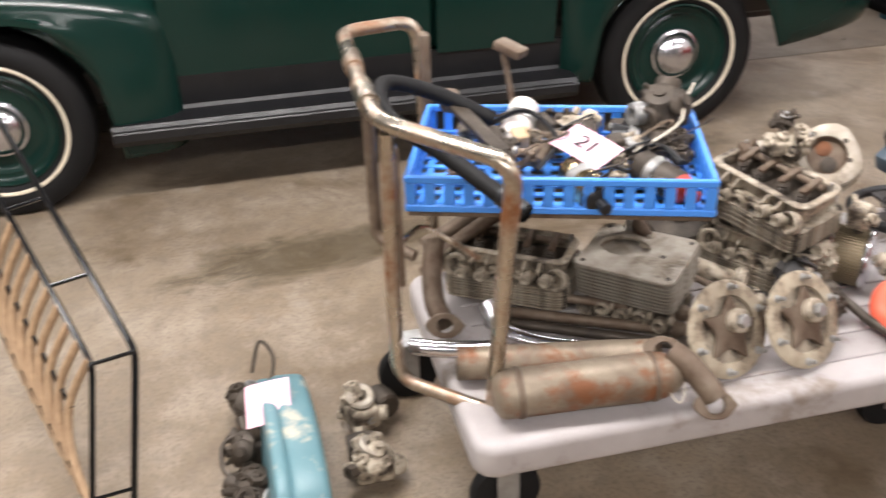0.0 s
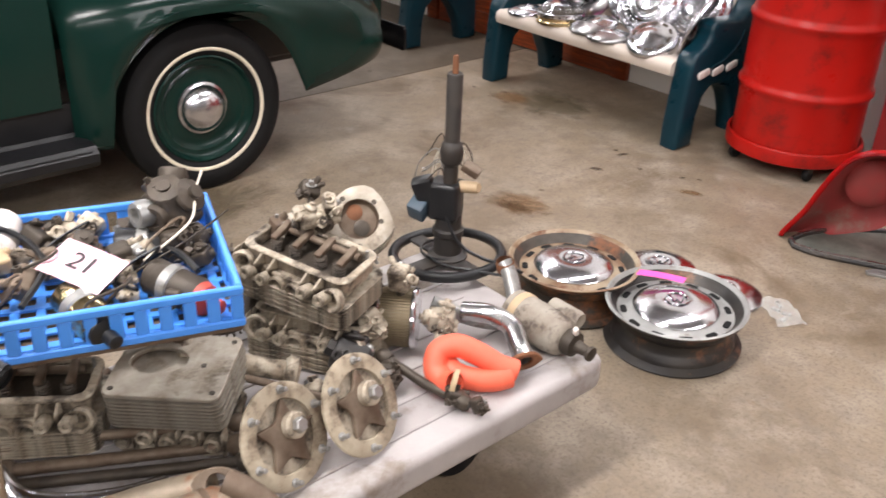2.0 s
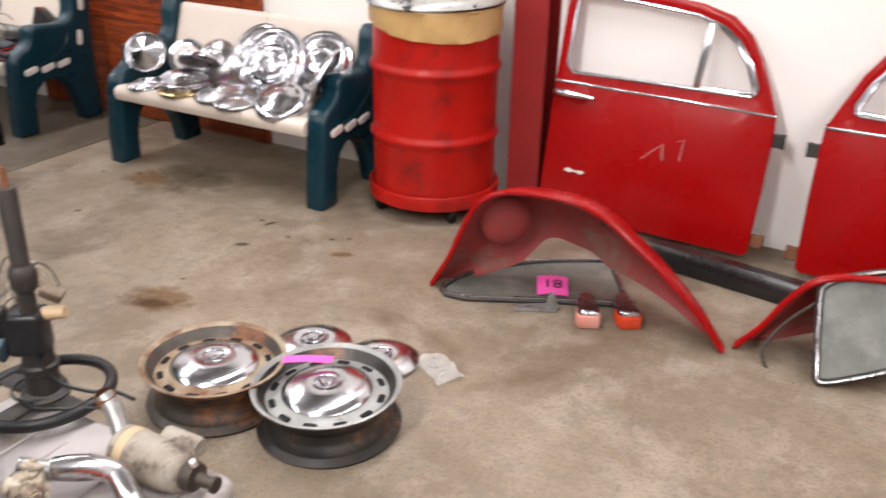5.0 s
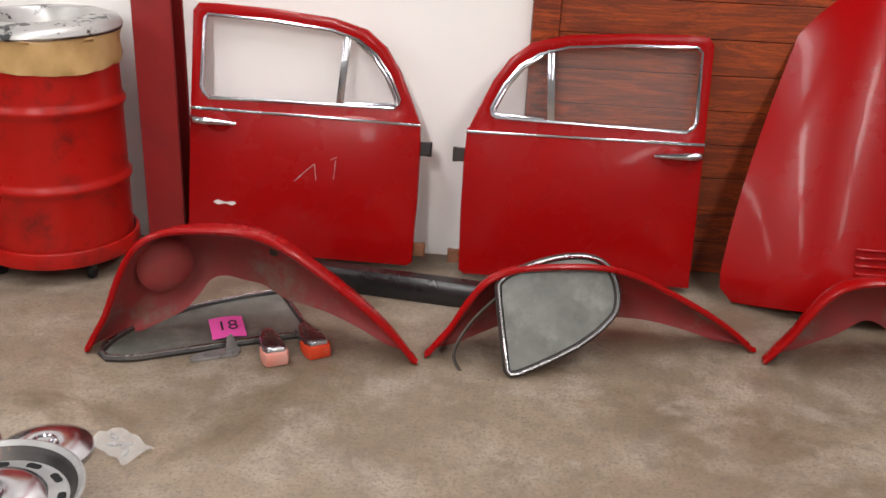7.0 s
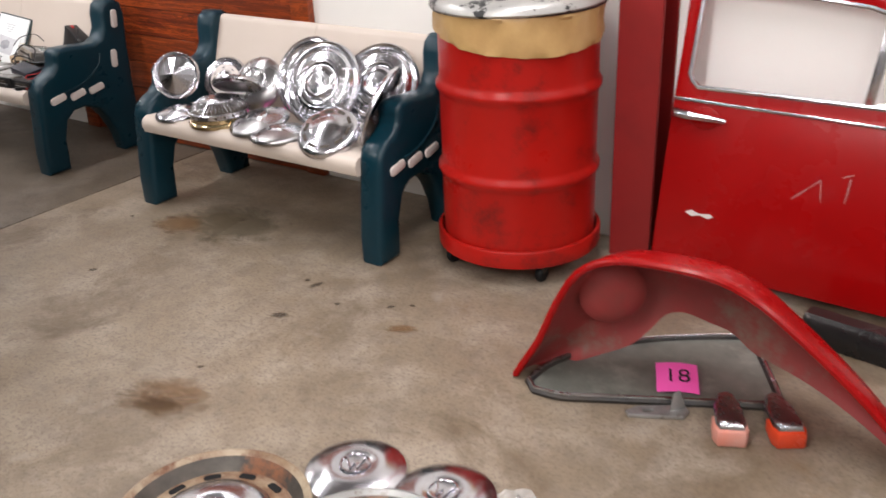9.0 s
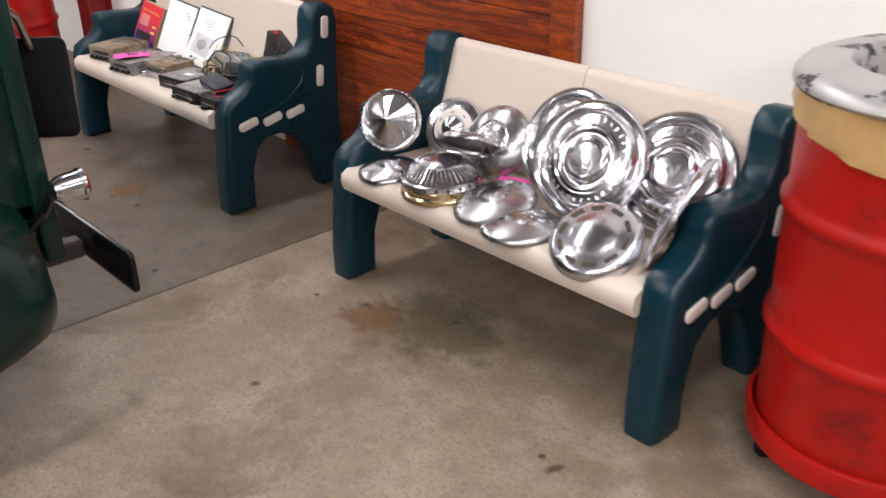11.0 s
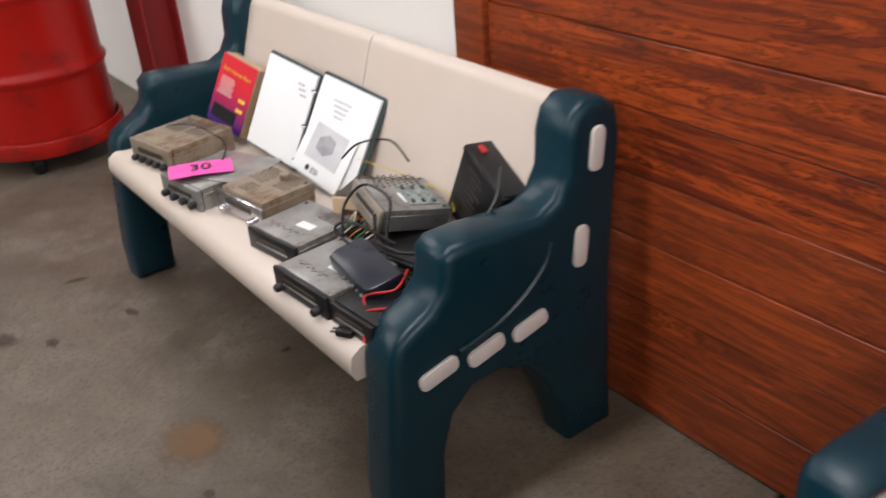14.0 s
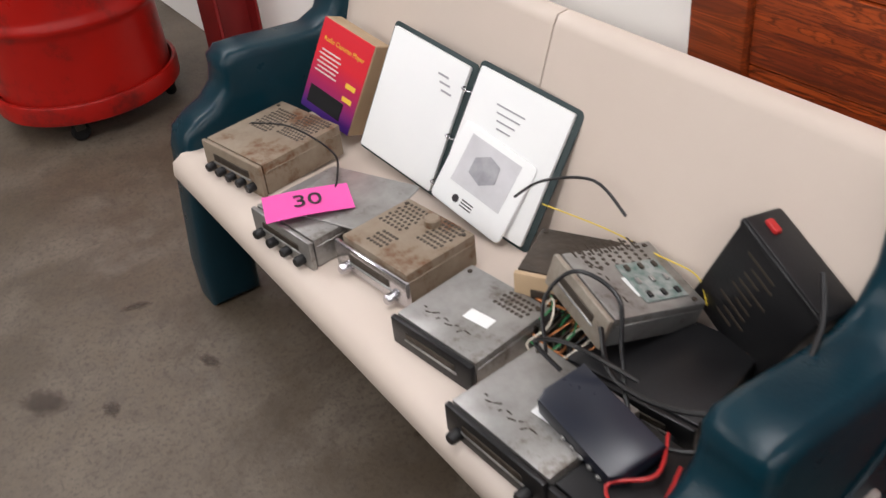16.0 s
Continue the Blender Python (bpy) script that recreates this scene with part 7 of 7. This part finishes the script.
radio(pose(-2.485, -0.607, SZ, 0, 0, 8), 0.165, 0.155, 0.048, STEEL, BLACK_PLASTIC, "grey cassette radio with a black face", 0, vents=((0.04, 0.05, 0.06, 0.03, 7, 4),))
radio(pose(-2.275, -0.650, SZ, 0, 0, 4), 0.18, 0.16, 0.048, STEEL, BLACK_PLASTIC, "grey cassette radio with a bulky black face", 2)
radio(pose(-2.115, -0.640, SZ, 0, 0, 3), 0.13, 0.15, 0.042, BLACK_PLASTIC, BLACK_PLASTIC, "black radio box with a red light", 0)
BARE = pose(-2.339, -0.443, 0.487, -14, 7.9, -10.7)
radio(BARE @ pose(0, 0, -0.025), 0.14, 0.155, 0.05, STEEL, PALE_ALU, "bare silver radio chassis lying tilted", 0, vents=((-0.05, 0.0, 0.05, 0.10, 5, 8),))
for k in range(8):
    part("slot", box(0.026, 0.003, 0.001, 0, 1), OILY, bpy.context.scene.objects["car_radio.006"], "", pose(-0.07, -0.06 + 0.015 * k, 0.0503))
pcb = thing("circuit_board", "green circuit board on the bare radio", "circuit board", BARE @ pose(0.012, 0.022, 0.0265) @ Matrix.Scale(0.8, 4))
part("board", box(0.10, 0.09, 0.003, 0.001, 1), BOARD, pcb)
for k in range(9):
    part("chip", box(0.014, 0.008, 0.005, 0.001, 1), (OILY, STEEL, BLACK_PLASTIC)[k % 3], pcb, "", pose(-0.035 + 0.035 * (k % 3), -0.03 + 0.03 * (k // 3), 0.004))
radio(pose(-2.245, -0.465, SZ, 0, 0, 12), 0.20, 0.17, 0.045, BLACK_PLASTIC, BLACK_PLASTIC, "flat black radio under the bare one", 4)
radio(pose(-2.455, -0.445, SZ, 0, 0, 30), 0.13, 0.11, 0.085, OILY, CARTON, "dark boxy radio with a tan end", 0)
sk = thing("heat_sink", "finned dark heat sink among the wires", "heat sink", pose(-2.40, -0.525, SZ, 0, 0, 15))
part("base", box(0.09, 0.06, 0.012, 0.002, 1), OILY, sk, "", pose(0, 0, 0.006))
for k in range(8):
    part("fin", box(0.003, 0.058, 0.028, 0.0, 1), OILY, sk, "", pose(-0.04 + 0.0115 * k, 0, 0.025))
wedge = thing("radio_console", "black console with buttons lying on a radio", "radio console", pose(-2.195, -0.632, 0.463, 9, 6.9, -3.3) @ pose(0, 0, -0.018) @ Matrix.Scale(0.8, 4))
part("body", slab([(-0.085, -0.05), (0.085, -0.05), (0.095, -0.03), (0.095, 0.05), (-0.095, 0.05), (-0.095, -0.03)], 0.045, 0.006, 2), surf("navy_black_plastic", (0.012, 0.016, 0.030), (0.01, 0.012, 0.02), 6, (0.25, 0.4)), wedge)
part("display", box(0.003, 0.045, 0.024, 0.001, 1), GREYPAPER, wedge, "grey display window", pose(-0.0965, 0.005, 0.024))
for k in range(5):
    part("button", box(0.010, 0.006, 0.008, 0.002, 1), STEEL, wedge, "", pose(-0.02 + 0.021 * k, -0.052, 0.016))
amp = thing("amplifier", "black amplifier box leaning against the backrest", "amplifier", pose(-2.184, -0.342, 0.514, -7.1, 21.7, -10.6) @ pose(0, 0, 0, 90, 0, 0))
part("body", box(0.162, 0.174, 0.063, 0.005, 2), BLACK_PLASTIC, amp)
part("cover", box(0.165, 0.012, 0.066, 0.003, 1), BLACK_PLASTIC, amp, "", pose(0, 0.078, 0))
part("switch", box(0.022, 0.010, 0.012, 0.002, 1), WIRE_RED, amp, "red switch", pose(-0.055, 0.088, 0.004))
for k in range(9):
    part("print_bar", box(0.055 - 0.012 * (k % 3), 0.004, 0.0008, 0, 1), OILY, amp, "", pose(-0.02 + 0.012 * (k % 2), 0.055 - 0.014 * k, 0.0318))
# red carton, binder and sheets
cb = thing("radio_carton", "red and purple printed carton leaning on the bench", "box", pose(-3.186, -0.409, 0.518, -22.7, 12.0, 10.1) @ pose(0, 0, 0, 90, 0, 0))
part("carton", box(0.15, 0.195, 0.045, 0.002, 1), CARTON, cb)
part("front_print", slab([(-0.074, -0.0965), (0.074, -0.0965), (0.074, 0.0965), (-0.074, 0.0965)], 0.001), PURPLE, cb, "red to purple print", pose(0, 0, 0.0229))
writing("lettering", "Radio Cassette Player", 0.0135, cb, pose(0.0, 0.058, 0.0246), YELLOW)
for k in range(6):
    part("print_line", box(0.055 + 0.01 * (k % 2), 0.003, 0.0006, 0, 1), SLOT_WHITE, cb, "", pose(-0.03, 0.035 - 0.009 * k, 0.0244))
part("radio_picture", box(0.10, 0.038, 0.0008, 0, 1), BLACK_PLASTIC, cb, "", pose(-0.01, -0.062, 0.0244))
for k in range(2):
    part("yellow_note", box(0.028, 0.010, 0.0006, 0, 1), YELLOW, cb, "", pose(0.045, -0.005 - 0.028 * k, 0.0244))
bn = thing("ring_binder", "open ring binder with white pages leaning on the bench", "binder")
LEAVES = [pose(-2.940, -0.398, 0.533, -24.2, 7.4, 6.2), pose(-2.707, -0.373, 0.520, -26.5, 8.4, 9.0)]
for k, leaf in enumerate(LEAVES):
    m = leaf @ pose(0, 0, 0, 90, 0, 0) @ Matrix.Scale(0.9, 4) @ pose(-0.126, -0.1425, -0.006)
    part("cover", slab(round_rect(0.252, 0.285, 0.010, 4, 0.126, 0.1425), 0.004, 0.001), COVER, bn, "dark green binder cover", m)
    part("page_block", slab(round_rect(0.228, 0.268, 0.004, 2, 0.124, 0.142), 0.008, 0.001), PAPER, bn, "white pages", m @ pose(0, 0, 0.0045))
    if k == 0:
        for j in range(3):
            part("print_line", box(0.03, 0.004, 0.0006, 0, 1), GREYPAPER, bn, "", m @ pose(0.18 + 0.01 * j, 0.235 - 0.014 * j, 0.0132))
    else:
        for j in range(4):
            part("print_line", box(0.07 - 0.012 * j, 0.003, 0.0006, 0, 1), GREYPAPER, bn, "", m @ pose(0.11, 0.225 - 0.014 * j, 0.0132))
        pm = m @ pose(0.112, 0.082, 0.018, -5, 0, -4)
        pg = part("booklet", slab(round_rect(0.19, 0.165, 0.012, 4), 0.006, 0.002, 2), PAPER, bn, "white booklet page", pm)
        part("picture", box(0.13, 0.10, 0.0006, 0, 1), surf("light_grey_print", (0.62, 0.62, 0.64), scale=10), pg, "", pose(0.0, 0.018, 0.0066))
        part("picture_box", slab([(-0.03, -0.02), (0.005, -0.03), (0.035, -0.01), (0.03, 0.022), (0.0, 0.03), (-0.03, 0.012)], 0.0006), GREYPAPER, pg, "", pose(-0.005, 0.02, 0.0072))
        part("stamp", slab(ring_of(-0.035, -0.058, 0.008, None, 14), 0.0006), INK, pg, "", pose(0, 0, 0.0064))
        for j in range(3):
            part("print_line", box(0.03, 0.0025, 0.0006, 0, 1), INK, pg, "", pose(-0.005, -0.052 - 0.006 * j, 0.0066))
m = LEAVES[0] @ pose(0, 0, 0, 90, 0, 0) @ Matrix.Scale(0.9, 4)
for j in range(3):
    part("ring", tube([(0.130 + 0.014 * math.cos(a), -0.105 + 0.1 * j, 0.008 + 0.018 * math.sin(a)) for a in [math.pi * i / 8 for i in range(9)]], 0.002, 6), CHROME, bn, "", m)
# leads
for pts, r, mt, lab in (
        ([(-2.10, -0.30, 0.55), (-2.05, -0.42, 0.50), (-2.08, -0.56, 0.47), (-2.16, -0.60, 0.46), (-2.24, -0.55, 0.50), (-2.30, -0.50, 0.53), (-2.36, -0.52, 0.55), (-2.38, -0.56, 0.51), (-2.33, -0.60, 0.47)], 0.0032, BLACK_PLASTIC, "black cable looped over the radios"),
        ([(-2.20, -0.56, 0.49), (-2.28, -0.60, 0.52), (-2.34, -0.61, 0.49), (-2.30, -0.60, 0.46)], 0.0032, BLACK_PLASTIC, "black cable looped on the console"),
        ([(-3.20, -0.62, 0.485), (-3.10, -0.58, 0.50), (-3.00, -0.55, 0.475), (-2.93, -0.58, 0.47), (-2.88, -0.62, 0.462)], 0.002, BLACK_PLASTIC, "thin black lead between two radios"),
        ([(-2.55, -0.42, 0.52), (-2.46, -0.375, 0.50), (-2.36, -0.365, 0.50), (-2.29, -0.36, 0.50), (-2.26, -0.37, 0.47)], 0.0011, WIRE_YEL, "yellow wire behind the bare radio"),
        ([(-2.50, -0.50, 0.42), (-2.44, -0.52, 0.45), (-2.39, -0.50, 0.44), (-2.36, -0.55, 0.42), (-2.42, -0.56, 0.43)], 0.0025, COPPER, "orange wires tangled between radios"),
        ([(-2.48, -0.48, 0.41), (-2.43, -0.49, 0.44), (-2.38, -0.53, 0.43), (-2.44, -0.54, 0.41)], 0.003, WIRE_GRN, "green wires tangled between radios"),
        ([(-2.09, -0.60, 0.46), (-2.07, -0.66, 0.45), (-2.10, -0.70, 0.44), (-2.06, -0.73, 0.41)], 0.0025, WIRE_RED, "red wire hanging over a black box"),
        ([(-2.13, -0.58, 0.47), (-2.10, -0.63, 0.46), (-2.13, -0.68, 0.452), (-2.08, -0.69, 0.42)], 0.0025, WIRE_RED, "red wire loop on a black box"),
        ([(-2.62, -0.42, 0.50), (-2.57, -0.40, 0.545), (-2.50, -0.36, 0.56), (-2.43, -0.36, 0.53)], 0.0025, BLACK_PLASTIC, "thin black lead in front of the binder")):
    w = thing("cable", lab, "cable")
    part("lead", tube(smooth_path(pts, 6), r, 6), mt, w)
for k in range(10):
    x, y = -2.47 + 0.012 * k, -0.50 - 0.012 * ((k * 3) % 5)
    w = thing("cable", "thin loose wire among the radios", "cable", None, "tangled wires between radios")
    part("lead", tube(smooth_path([(x, y, 0.415), (x + 0.02, y + 0.03, 0.45 + 0.006 * (k % 4)), (x + 0.05, y + 0.01 * (k % 3), 0.455), (x + 0.04, y - 0.035, 0.43), (x + 0.075, y - 0.02, 0.412)], 5), 0.0016, 5), (COPPER, WIRE_GRN, BLACK_PLASTIC, WIRE_WHITE, COPPER)[k % 5], w)
w = thing("cable", "thick black cable hanging over the arm", "cable")
part("lead", tube(smooth_path([(-2.28, -0.55, 0.52), (-2.22, -0.58, 0.49), (-2.12, -0.56, 0.50), (-2.05, -0.50, 0.535), (-2.06, -0.42, 0.58), (-2.10, -0.37, 0.62)], 6), 0.004, 6), BLACK_PLASTIC, w)
pg_ = thing("power_plug", "small black power plug on the seat edge", "plug", pose(-2.115, -0.735, SZ + 0.006, 0, 0, 30))
part("body", box(0.035, 0.022, 0.014, 0.004, 2), BLACK_PLASTIC, pg_)
for s in (-1, 1):
    part("prong", box(0.014, 0.002, 0.005, 0, 1), STEEL, pg_, "", pose(-0.022, 0.005 * s, 0))
